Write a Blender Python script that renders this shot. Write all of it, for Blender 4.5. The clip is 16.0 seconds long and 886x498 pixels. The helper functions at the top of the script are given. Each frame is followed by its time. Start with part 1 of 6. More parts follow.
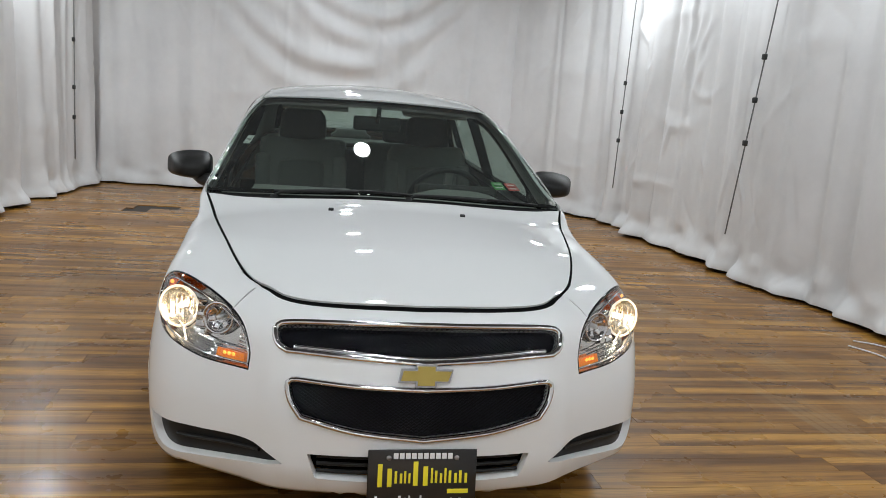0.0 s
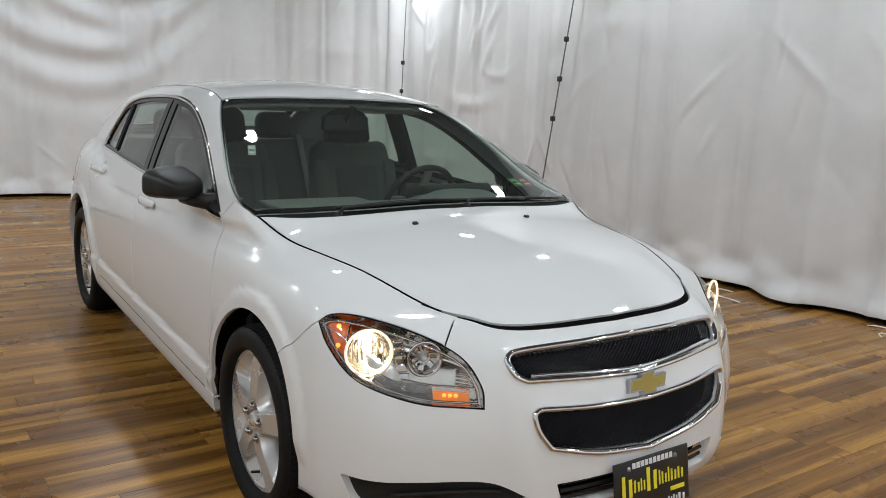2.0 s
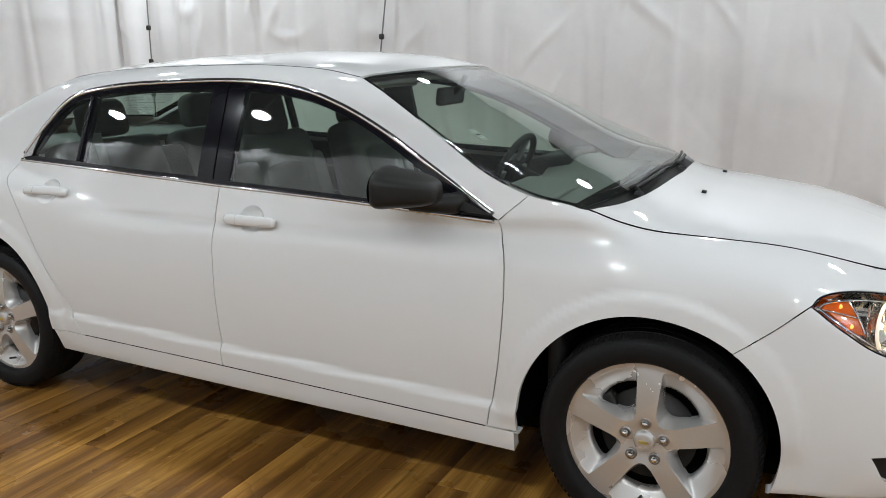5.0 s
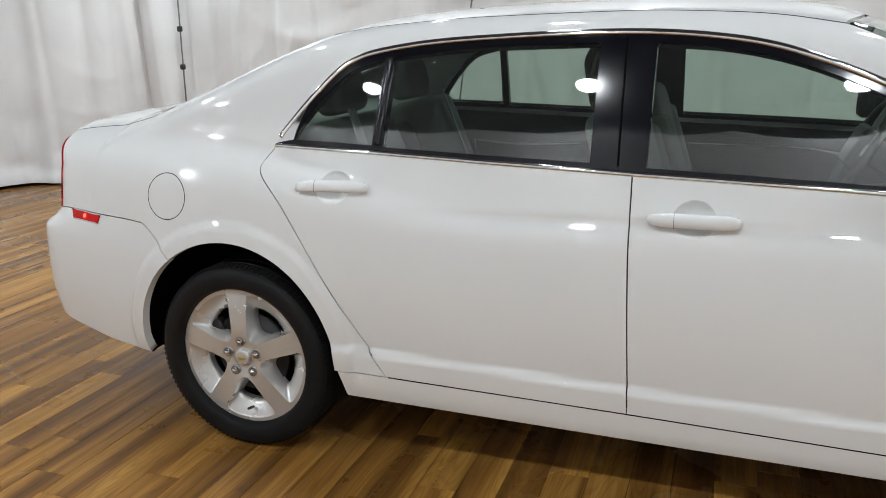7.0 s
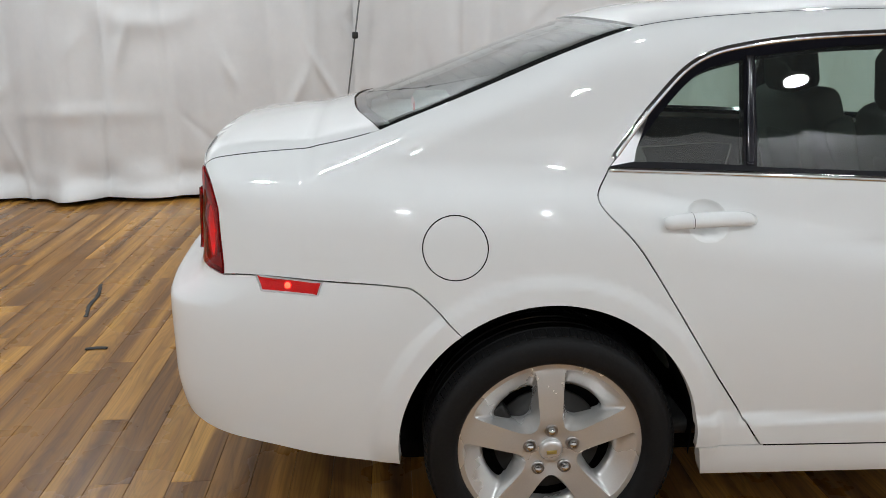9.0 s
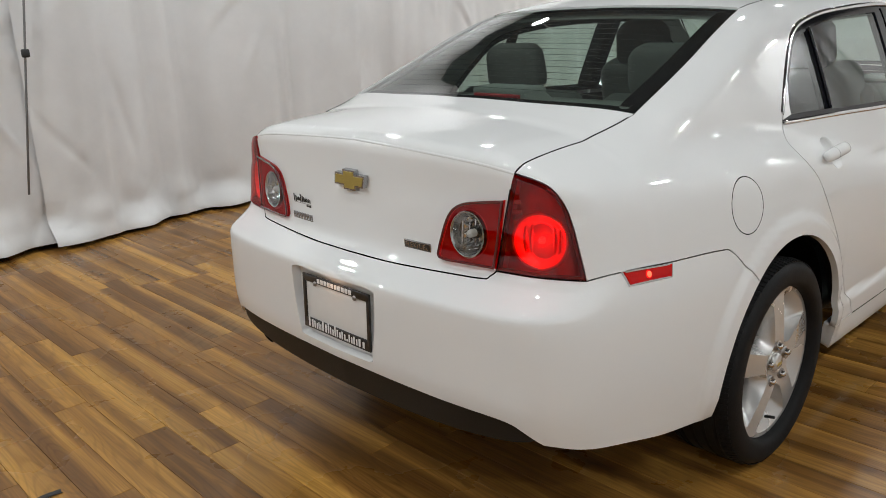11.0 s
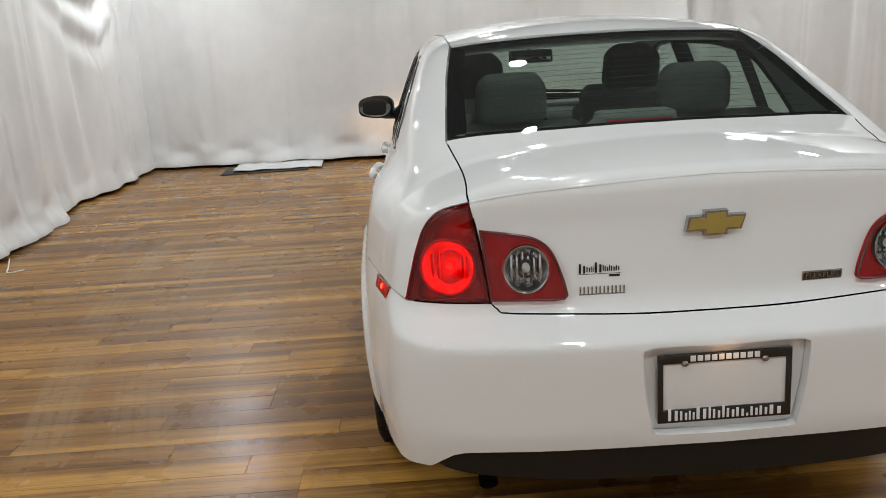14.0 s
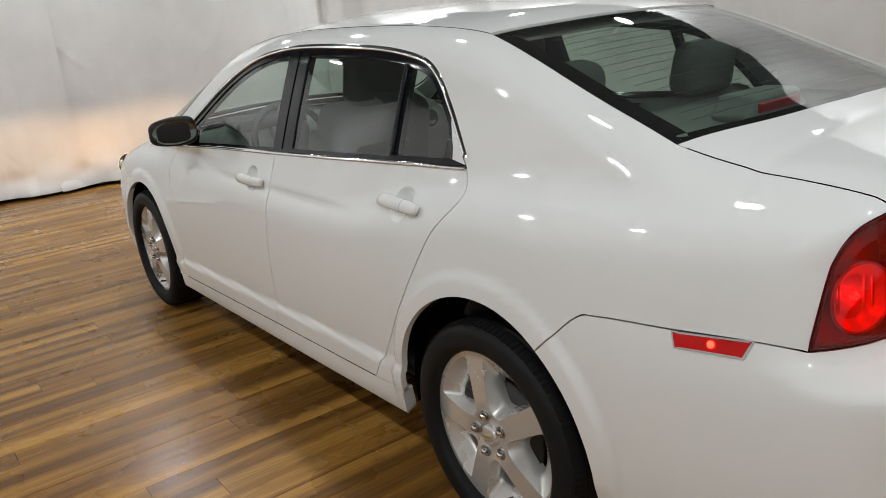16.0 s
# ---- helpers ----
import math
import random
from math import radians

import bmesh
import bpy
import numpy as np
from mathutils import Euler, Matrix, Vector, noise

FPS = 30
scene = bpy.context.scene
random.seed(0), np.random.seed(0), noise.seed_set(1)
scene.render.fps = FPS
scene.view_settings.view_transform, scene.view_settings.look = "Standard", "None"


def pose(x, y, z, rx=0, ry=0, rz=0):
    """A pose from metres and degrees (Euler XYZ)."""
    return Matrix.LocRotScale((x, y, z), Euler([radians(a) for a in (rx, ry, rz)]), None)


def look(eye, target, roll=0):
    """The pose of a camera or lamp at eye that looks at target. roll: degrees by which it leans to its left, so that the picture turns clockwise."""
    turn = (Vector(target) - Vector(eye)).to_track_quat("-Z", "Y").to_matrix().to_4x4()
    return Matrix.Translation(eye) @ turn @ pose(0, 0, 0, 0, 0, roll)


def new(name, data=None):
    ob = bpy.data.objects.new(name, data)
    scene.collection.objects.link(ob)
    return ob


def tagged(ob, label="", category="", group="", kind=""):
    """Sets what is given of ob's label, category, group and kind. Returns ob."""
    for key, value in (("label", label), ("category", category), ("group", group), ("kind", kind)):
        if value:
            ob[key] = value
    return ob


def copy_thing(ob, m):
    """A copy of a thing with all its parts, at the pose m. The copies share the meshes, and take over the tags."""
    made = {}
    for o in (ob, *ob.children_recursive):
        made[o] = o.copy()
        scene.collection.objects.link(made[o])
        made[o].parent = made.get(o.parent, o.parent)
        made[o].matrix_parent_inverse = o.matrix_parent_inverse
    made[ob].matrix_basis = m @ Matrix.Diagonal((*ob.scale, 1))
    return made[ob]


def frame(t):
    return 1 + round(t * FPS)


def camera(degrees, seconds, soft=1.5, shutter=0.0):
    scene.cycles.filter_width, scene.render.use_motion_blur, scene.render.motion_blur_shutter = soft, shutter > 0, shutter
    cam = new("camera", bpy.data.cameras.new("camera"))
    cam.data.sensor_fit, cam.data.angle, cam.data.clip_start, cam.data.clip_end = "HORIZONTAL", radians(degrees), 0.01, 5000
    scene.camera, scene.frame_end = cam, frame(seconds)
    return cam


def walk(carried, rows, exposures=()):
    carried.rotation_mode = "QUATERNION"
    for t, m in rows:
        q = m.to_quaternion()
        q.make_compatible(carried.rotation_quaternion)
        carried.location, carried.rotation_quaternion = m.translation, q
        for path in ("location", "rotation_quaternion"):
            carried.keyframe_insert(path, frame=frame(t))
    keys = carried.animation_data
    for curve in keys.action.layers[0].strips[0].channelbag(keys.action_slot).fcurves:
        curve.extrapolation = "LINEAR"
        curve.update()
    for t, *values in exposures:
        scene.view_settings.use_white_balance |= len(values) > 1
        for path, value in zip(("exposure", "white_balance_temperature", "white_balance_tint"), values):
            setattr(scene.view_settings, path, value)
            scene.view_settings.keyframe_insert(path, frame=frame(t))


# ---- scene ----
cam = camera(58.41, 16.0, soft=0.65)
# seconds, x, y, z, tilt, lean, heading
PATH = [
    (0, 4.509, -0.389, 1.413, 79.48, 4.39, 79.22),
    (0.5, 4.331, -0.696, 1.435, 78.19, 3.89, 74.42),
    (1, 4.205, -1.076, 1.440, 78.05, 3.34, 67.76),
    (1.5, 4.044, -1.419, 1.415, 78.14, 3.30, 60.89),
    (2, 3.828, -1.760, 1.429, 79.00, 2.68, 55.39),
    (2.5, 3.604, -2.094, 1.442, 79.39, 1.44, 50.32),
    (3, 3.308, -2.333, 1.416, 79.30, 0.24, 45.76),
    (3.2, 3.181, -2.423, 1.421, 79.50, 0.37, 43.96),
    (5.3, 1.620, -3.010, 1.424, 75.79, -1.49, 24.45),
    (5.5, 1.457, -3.002, 1.411, 74.85, -1.74, 23.64),
    (6, 1.014, -2.962, 1.383, 74.00, -1.60, 23.54),
    (6.5, 0.555, -2.967, 1.377, 74.29, -1.15, 22.64),
    (7, 0.083, -2.944, 1.374, 74.58, -1.51, 20.32),
    (7.5, -0.407, -2.889, 1.391, 74.88, -1.32, 18.31),
    (8, -0.882, -2.830, 1.418, 74.09, -1.31, 13.74),
    (8.5, -1.357, -2.734, 1.405, 73.56, -0.64, 5.33),
    (9, -1.825, -2.625, 1.397, 73.52, -0.02, -3.90),
    (9.5, -2.298, -2.500, 1.382, 73.32, -0.62, -12.20),
    (9.7, -2.487, -2.418, 1.380, 73.31, -1.02, -15.06),
    (11.8, -4.082, -1.219, 1.395, 72.66, -3.37, -59.23),
    (12, -4.113, -1.064, 1.393, 72.35, -3.72, -61.85),
    (12.5, -4.177, -0.658, 1.399, 73.14, -3.11, -69.85),
    (13, -4.248, -0.238, 1.406, 74.14, -3.09, -77.85),
    (13.5, -4.216, 0.205, 1.398, 75.00, -3.60, -84.46),
    (14, -4.102, 0.676, 1.392, 75.24, -3.44, -91.59),
    (14.5, -3.960, 1.082, 1.401, 74.44, -3.73, -100.20),
    (15, -3.666, 1.421, 1.406, 73.82, -4.48, -108.53),
    (15.5, -3.342, 1.759, 1.414, 73.94, -4.75, -117.40),
    (16, -2.938, 2.033, 1.447, 73.20, -5.44, -125.75),
]


def cam_pose(x, y, z, tilt, lean, heading):
    return Matrix.Translation((x, y, z)) @ Euler((0, 0, radians(heading))).to_matrix().to_4x4() @ Euler((radians(tilt), 0, 0)).to_matrix().to_4x4() @ Euler((0, 0, radians(lean))).to_matrix().to_4x4()


walk(cam, [(row[0], cam_pose(*row[1:])) for row in PATH], exposures=[(0.0, -0.62, 6380, 10), (3.2, -0.60, 6380, 10), (5.3, -0.34, 6380, 10), (7.5, -0.28, 6380, 10), (9.7, -0.38, 6430, 10), (11.8, -0.50, 6680, 10), (16.0, -0.58, 6680, 10)])
# ---- light: round lamps under the hall's ceiling ----
world = bpy.data.worlds.new("world")
scene.world = world
world.use_nodes = True
world.node_tree.nodes["Background"].inputs["Color"].default_value = (0.9, 0.95, 1.0, 1)
world.node_tree.nodes["Background"].inputs["Strength"].default_value = 0.03
# middle row's lamp at x 5.2 is added, unseen, to brighten the car's front
LAMPS = [(x, y, z) for y, z, xs in ((-3.15, 3.42, (-4.6, -2.7, -0.9, 0.8, 2.7, 4.6)), (0.05, 3.75, (-5.0, -3.0, -0.9, 1.1, 3.2, 5.2)), (3.05, 3.5, (-4.4, -2.4, -0.6, 1.4, 3.3, 5.0))) for x in xs]
for lx, ly, lz in LAMPS:
    light = bpy.data.lights.new("ceiling_lamp_light", "AREA")
    # lamps beyond 4 m are made stronger to brighten the car's ends
    light.shape, light.size, light.energy, light.color = "DISK", 0.18, 54.0 if abs(lx) > 4 else 19.0 if abs(ly) < 1 else 26.0, (0.925, 0.98, 1.0)
    new("ceiling_lamp_light", light).matrix_basis = pose(lx, ly, lz - 0.075)

# the car's own low beams
for sgn in (1, -1):
    beam = bpy.data.lights.new("headlight_beam", "SPOT")
    beam.energy, beam.color, beam.spot_size, beam.spot_blend, beam.shadow_soft_size = 330.0, (1.0, 0.60, 0.30), radians(24), 1.0, 0.03
    new("headlight_beam", beam).matrix_basis = look((2.24, sgn * 0.72, 0.71), (5.85, sgn * 0.55, 0.46)) @ Matrix.Diagonal((1.5, 0.6, 1, 1))
# ---- materials ----
def material(name, color, rough=0.5, metal=0.0, coat=0.0, grain=0.0, size=40.0, bump=0.0, spec=0.5, second=None, stretch=(1, 1, 1), emit=0.0, coat_rough=0.03, wear=0.0):
    """A surface with its colour, gloss, fine grain, broad wear and relief."""
    m = bpy.data.materials.new(name)
    m.use_nodes = True
    t = m.node_tree
    b = t.nodes["Principled BSDF"]
    b.inputs["Base Color"].default_value = (*color, 1)
    b.inputs["Roughness"].default_value, b.inputs["Metallic"].default_value = rough, metal
    b.inputs["Coat Weight"].default_value, b.inputs["Coat Roughness"].default_value = coat, coat_rough
    b.inputs["Specular IOR Level"].default_value = spec
    if emit:
        b.inputs["Emission Color"].default_value, b.inputs["Emission Strength"].default_value = (*color, 1), emit
    if grain or bump or wear:
        co = t.nodes.new("ShaderNodeTexCoord")
        mp = t.nodes.new("ShaderNodeMapping")
        mp.inputs["Scale"].default_value = stretch
        t.links.new(co.outputs["Object"], mp.inputs["Vector"])
        n = t.nodes.new("ShaderNodeTexNoise")
        n.inputs["Scale"].default_value, n.inputs["Detail"].default_value = size, 5
        t.links.new(mp.outputs["Vector"], n.inputs["Vector"])
        if grain:
            mix = t.nodes.new("ShaderNodeMix")
            mix.data_type = "RGBA"
            mix.inputs["A"].default_value = (*[c * (1 - grain) for c in color], 1)
            mix.inputs["B"].default_value = (*(second or [min(1, c * (1 + grain)) for c in color]), 1)
            t.links.new(n.outputs["Fac"], mix.inputs["Factor"])
            t.links.new(mix.outputs["Result"], b.inputs["Base Color"])
        if wear:
            n2 = t.nodes.new("ShaderNodeTexNoise")
            n2.inputs["Scale"].default_value, n2.inputs["Detail"].default_value = 3.0, 6
            t.links.new(mp.outputs["Vector"], n2.inputs["Vector"])
            r = t.nodes.new("ShaderNodeMapRange")
            r.inputs["From Min"].default_value, r.inputs["From Max"].default_value = 0.3, 0.7
            r.inputs["To Min"].default_value, r.inputs["To Max"].default_value = max(0, rough - wear), rough + wear
            t.links.new(n2.outputs["Fac"], r.inputs["Value"])
            t.links.new(r.outputs["Result"], b.inputs["Roughness"])
        if bump:
            bp = t.nodes.new("ShaderNodeBump")
            bp.inputs["Strength"].default_value, bp.inputs["Distance"].default_value = bump, 0.002
            t.links.new(n.outputs["Fac"], bp.inputs["Height"])
            t.links.new(bp.outputs["Normal"], b.inputs["Normal"])
    return m


def glazing(name, tint, ior=1.45, rough=0.0, gloss=1.0, dust_haze=0.0):
    """Thin clear or tinted sheet: what is behind shows through, the surface mirrors, and a painted-in pale haze lifts
    the darks.
    """
    m = bpy.data.materials.new(name)
    m.use_nodes = True
    t = m.node_tree
    t.nodes.clear()
    out, mix = t.nodes.new("ShaderNodeOutputMaterial"), t.nodes.new("ShaderNodeMixShader")
    tr, gl, face = t.nodes.new("ShaderNodeBsdfTransparent"), t.nodes.new("ShaderNodeBsdfGlossy"), t.nodes.new("ShaderNodeLayerWeight")
    tr.inputs["Color"].default_value = (*tint, 1)
    gl.inputs["Roughness"].default_value, gl.inputs["Color"].default_value = rough, (gloss, gloss, gloss, 1)
    face.inputs["Blend"].default_value = 0.5
    power, scale = t.nodes.new("ShaderNodeMath"), t.nodes.new("ShaderNodeMath")
    power.operation, power.inputs[1].default_value = "POWER", 5.0
    scale.operation = "MULTIPLY_ADD"
    r0 = ((ior - 1) / (ior + 1)) ** 2 * 1.5
    scale.inputs[1].default_value, scale.inputs[2].default_value = 1 - r0, r0
    t.links.new(face.outputs["Facing"], power.inputs[0])
    t.links.new(power.outputs[0], scale.inputs[0])
    t.links.new(scale.outputs[0], mix.inputs["Fac"])
    # pale diffuse veil: haze put into the glass's colour
    film, veil = t.nodes.new("ShaderNodeMixShader"), t.nodes.new("ShaderNodeBsdfDiffuse")
    veil.inputs["Color"].default_value = (0.62, 0.66, 0.64, 1)
    film.inputs["Fac"].default_value = dust_haze
    t.links.new(tr.outputs["BSDF"], film.inputs[1])
    t.links.new(veil.outputs["BSDF"], film.inputs[2])
    t.links.new(film.outputs["Shader"], mix.inputs[1])
    t.links.new(gl.outputs["BSDF"], mix.inputs[2])
    t.links.new(mix.outputs["Shader"], out.inputs["Surface"])
    return m


PAINT = material("white_paint", (0.765, 0.77, 0.765), rough=0.7, spec=0.03, coat=1.0, grain=0.015, size=900, coat_rough=0.012)
BLACK = material("black_plastic", (0.013, 0.013, 0.013), rough=0.5, spec=0.3, grain=0.3, size=300, bump=0.15)
COWL = material("cowl_plastic", (0.008, 0.008, 0.008), rough=0.6, spec=0.15, grain=0.3, size=200, bump=0.2)
MIRROR_BLACK = material("mirror_housing_plastic", (0.012, 0.0117, 0.0113), rough=0.45, spec=0.3, grain=0.3, size=500, bump=0.2)
GLOSS_BLACK = material("gloss_black_trim", (0.008, 0.008, 0.011), rough=0.10, spec=0.22, grain=0.1, size=20)
# near-black with the shade of openings put in; joints, seal and pipe share it
DARK = material("shade_black", (0.004, 0.004, 0.004), rough=0.9, spec=0.05, grain=0.3, size=50)
FRIT = material("black_glass_border", (0.008, 0.008, 0.009), rough=0.25, spec=0.3)
CHROME = material("chrome", (0.72, 0.72, 0.73), rough=0.07, metal=1.0, grain=0.03, size=80)
RIM = material("silver_wheel_paint", (0.66, 0.655, 0.645), rough=0.27, metal=0.6, coat=0.4, grain=0.06, size=250, wear=0.08)
TYRE = material("tyre_rubber", (0.009, 0.009, 0.0095), rough=0.6, spec=0.2, grain=0.35, size=120, bump=0.3, wear=0.12)
STEEL = material("brake_steel", (0.30, 0.29, 0.28), rough=0.38, metal=0.9, grain=0.15, size=60)
GLASS = glazing("tinted_glass", (0.66, 0.77, 0.72), ior=1.52, dust_haze=0.022)
SCREEN = glazing("windscreen_glass", (0.68, 0.77, 0.72), ior=1.52, dust_haze=0.032)
LENS = glazing("clear_lens", (0.93, 0.94, 0.94), ior=1.45)
RED_LENS = glazing("red_lens", (0.86, 0.010, 0.014), ior=1.5, gloss=0.65)
REFLECTOR = material("lamp_reflector", (0.70, 0.69, 0.66), rough=0.12, metal=1.0, grain=0.12, size=50, bump=0.25)
RED_BOWL = material("red_lamp_bowl", (0.44, 0.008, 0.014), rough=0.3, metal=0.35, grain=0.2, size=60)
AMBER = material("amber_lamp", (0.85, 0.22, 0.02), rough=0.3, grain=0.4, size=220, bump=0.5, emit=0.38)
HOT = material("lit_headlamp", (1.0, 0.86, 0.62), emit=9.0)
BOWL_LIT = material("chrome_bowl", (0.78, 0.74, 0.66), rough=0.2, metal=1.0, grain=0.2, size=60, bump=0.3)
AMBER_HOT = material("amber_bulb", (1.0, 0.42, 0.06), emit=1.7)
AMBER_DARK = material("amber_reflector", (0.55, 0.10, 0.01), rough=0.25, grain=0.3, size=150, emit=0.25)
LAMP_CHROME = material("lamp_chrome", (0.52, 0.515, 0.51), rough=0.10, metal=1.0, grain=0.5, size=90, bump=0.7)
LENS_GREY = material("clear_bulb", (0.55, 0.55, 0.53), rough=0.08, coat=1.0, grain=0.1, size=60)
BADGE = material("chrome_badge", (0.42, 0.42, 0.43), rough=0.18, metal=0.9, grain=0.1, size=200)
TAIL_BACK = material("red_reflector", (0.62, 0.03, 0.04), rough=0.28, metal=0.4, grain=0.35, size=28, bump=0.8)
RED_EDGE = material("dark_red_lens_edge", (0.10, 0.003, 0.004), rough=0.2, coat=0.8, grain=0.1, size=60)
GLOW = material("glowing_lamp_ring", (1.0, 0.86, 0.66), emit=0.55)
TAIL_GLOW = material("tail_lamp_bowl", (0.95, 0.20, 0.17), rough=0.3, metal=0.7, grain=0.3, size=90, bump=0.7)
TAIL_RIM = material("red_light_guide", (0.7, 0.06, 0.05), rough=0.15, metal=0.6, grain=0.2, size=90)
TAIL_HOT = material("tail_lamp_bulb", (1.0, 0.16, 0.10), emit=14.0)
MARKER_LIT = material("lit_marker_reflector", (0.85, 0.07, 0.04), rough=0.25, metal=0.4, grain=0.4, size=120, bump=0.6, emit=0.12)
MARKER_GLOW = material("lit_marker", (1.0, 0.07, 0.03), emit=4.0)
GOLD = material("gold_emblem", (0.46, 0.36, 0.10), rough=0.38, metal=0.55, grain=0.15, size=300, bump=0.1)
SEAT = material("grey_seat_cloth", (0.135, 0.135, 0.127), rough=0.9, grain=0.25, size=350)
REST = material("grey_headrest_cloth", (0.10, 0.098, 0.093), rough=0.9, grain=0.25, size=350)
SEAT_DARK = material("dark_seat_cloth", (0.045, 0.045, 0.042), rough=0.9, grain=0.25, size=350)
TRIM_GREY = material("grey_door_trim", (0.22, 0.22, 0.205), rough=0.7, grain=0.15, size=200)
TRIM_DARK = material("dark_cabin_trim", (0.028, 0.028, 0.028), rough=0.6, grain=0.2, size=250)
HEADLINER = material("headliner_cloth", (0.32, 0.31, 0.29), rough=0.95, grain=0.12, size=400, bump=0.2)
PLATE_BLACK = material("black_plate", (0.010, 0.010, 0.010), rough=0.3, coat=0.3, grain=0.1, size=40)
PLATE_WHITE = material("white_plate", (0.72, 0.71, 0.69), rough=0.35, grain=0.03, size=30)
YELLOW = material("yellow_print", (0.85, 0.72, 0.03), rough=0.4)
WHITE = material("white_print", (0.8, 0.8, 0.8), rough=0.4)
STICKER_RED = material("red_sticker", (0.5, 0.06, 0.05), rough=0.5)
STICKER_GREEN = material("green_sticker", (0.10, 0.35, 0.10), rough=0.5)
STICKER_WHITE = material("white_sticker", (0.6, 0.6, 0.58), rough=0.5)
MIRROR_GLASS = material("mirror_glass", (0.17, 0.20, 0.19), rough=0.02, metal=1.0)
import functools
from mathutils.geometry import delaunay_2d_cdt


# ---- car body shape: one smooth closed form, x ahead, y to the car's left, z up ----
def curve(xs, ys):
    """A smooth curve through the given points, straight beyond the ends."""
    xs, ys = np.array(xs, float), np.array(ys, float)
    d = np.diff(ys) / np.diff(xs)
    m = np.concatenate([[d[0]], [0 if a * b <= 0 else 2 * a * b / (a + b) for a, b in zip(d[:-1], d[1:])], [d[-1]]])
    x = np.linspace(xs[0], xs[-1], 3000)
    i = np.clip(np.searchsorted(xs, x) - 1, 0, len(xs) - 2)
    h = xs[i + 1] - xs[i]
    t = np.clip((x - xs[i]) / h, 0, 1)
    t2, t3 = t * t, t * t * t
    y = (2 * t3 - 3 * t2 + 1) * ys[i] + (t3 - 2 * t2 + t) * h * m[i] + (3 * t2 - 2 * t3) * ys[i + 1] + (t3 - t2) * h * m[i + 1]
    tx = np.concatenate([[xs[0] - 9], x, [xs[-1] + 9]])
    ty = np.concatenate([[ys[0] - 9 * m[0]], y, [ys[-1] + 9 * m[-1]]])
    return lambda v: np.interp(v, tx, ty)


def smax(a, b, k):
    h = np.maximum(k - np.abs(a - b), 0) / k
    return np.maximum(a, b) + h * h * k * 0.25


AXLE, WHEEL_R = 1.426, 0.325
ARCH_F, ARCH_R = (1.42, 0.318, 0.386), (-1.435, 0.35, 0.380)
width = curve([-2.5, -2.3, -2.0, -1.65, -1.2, -0.5, 0.3, 1.0, 1.45, 1.85, 2.1, 2.4], [0.70, 0.765, 0.830, 0.878, 0.89, 0.892, 0.892, 0.892, 0.896, 0.888, 0.868, 0.82])
tuck = curve([0.15, 0.2, 0.25, 0.32, 0.38, 0.45, 0.5, 0.55, 0.6, 0.65, 0.7, 0.8, 0.88, 0.91, 0.93, 0.95, 0.97, 1.0, 1.06, 1.15], [0.06, 0.03, 0.013, 0.006, 0.002, 0.0, 0.0006, 0.002, 0.0045, 0.0085, 0.0135, 0.0255, 0.0375, 0.0435, 0.051, 0.065, 0.081, 0.11, 0.17, 0.30])
shear = curve([-2.4, -2.2, -1.9, -1.5, -1.0, 0.5, 1.2, 1.7, 2.1], [1.7, 1.6, 1.4, 1.2, 1.0, 1.0, 1.0, 1.25, 1.5])
nose = curve([0.15, 0.2, 0.3, 0.42, 0.55, 0.62, 0.70, 0.76, 0.82], [2.30, 2.40, 2.43, 2.425, 2.40, 2.375, 2.335, 2.27, 2.15])
nose_bow = curve([0.0, 0.2, 0.4, 0.46, 0.52, 0.6, 0.7, 0.8, 0.9], [0.0, 0.012, 0.045, 0.07, 0.115, 0.168, 0.228, 0.295, 0.42])
tail = curve([0.15, 0.22, 0.35, 0.5, 0.66, 0.700, 0.709, 0.735, 0.765, 0.8, 0.9, 0.97, 1.03, 1.07, 1.12], [-2.31, -2.375, -2.43, -2.458, -2.458, -2.456, -2.450, -2.406, -2.369, -2.357, -2.350, -2.346, -2.346, -2.346, -2.34])
tail_bow = curve([0.0, 0.2, 0.4, 0.55, 0.65, 0.75, 0.85], [0.0, 0.006, 0.018, 0.037, 0.060, 0.103, 0.20])
deck = curve([-2.6, -2.38, -2.2, -2.0, -1.85, -1.5, -0.5, 0.8, 1.2, 1.48, 1.75, 2.0, 2.2, 2.35], [1.046, 1.069, 1.098, 1.120, 1.133, 1.13, 1.0, 1.0, 0.985, 0.957, 0.92, 0.868, 0.81, 0.74])
deck_fall = curve([-2.4, -2.2, -1.8, 0.0, 1.2, 2.0, 2.3], [0.022, 0.060, 0.10, 0.08, 0.07, 0.06, 0.04])
belt = curve([-2.1, -1.85, -1.6, -1.285, -0.8, 0.0, 0.6, 1.0, 1.3], [0.70, 0.735, 0.765, 0.785, 0.80, 0.805, 0.805, 0.815, 0.80])
inward = curve([0.9, 1.0, 1.1, 1.2, 1.3, 1.4, 1.5], [-0.02, 0.018, 0.055, 0.095, 0.137, 0.182, 0.23])
roofline = curve([-1.6, -1.35, -1.17, -0.95, -0.6, -0.2, 0.1, 0.3, 0.45, 0.6], [1.29, 1.37, 1.415, 1.442, 1.460, 1.463, 1.450, 1.428, 1.400, 1.36])
screen = curve([0.9, 0.985, 1.1, 1.25, 1.40, 1.5], [1.50, 1.335, 1.09, 0.765, 0.43, 0.2])
backlight = curve([1.0, 1.13, 1.2, 1.3, 1.41, 1.5], [-2.25, -1.93, -1.74, -1.49, -1.20, -0.98])


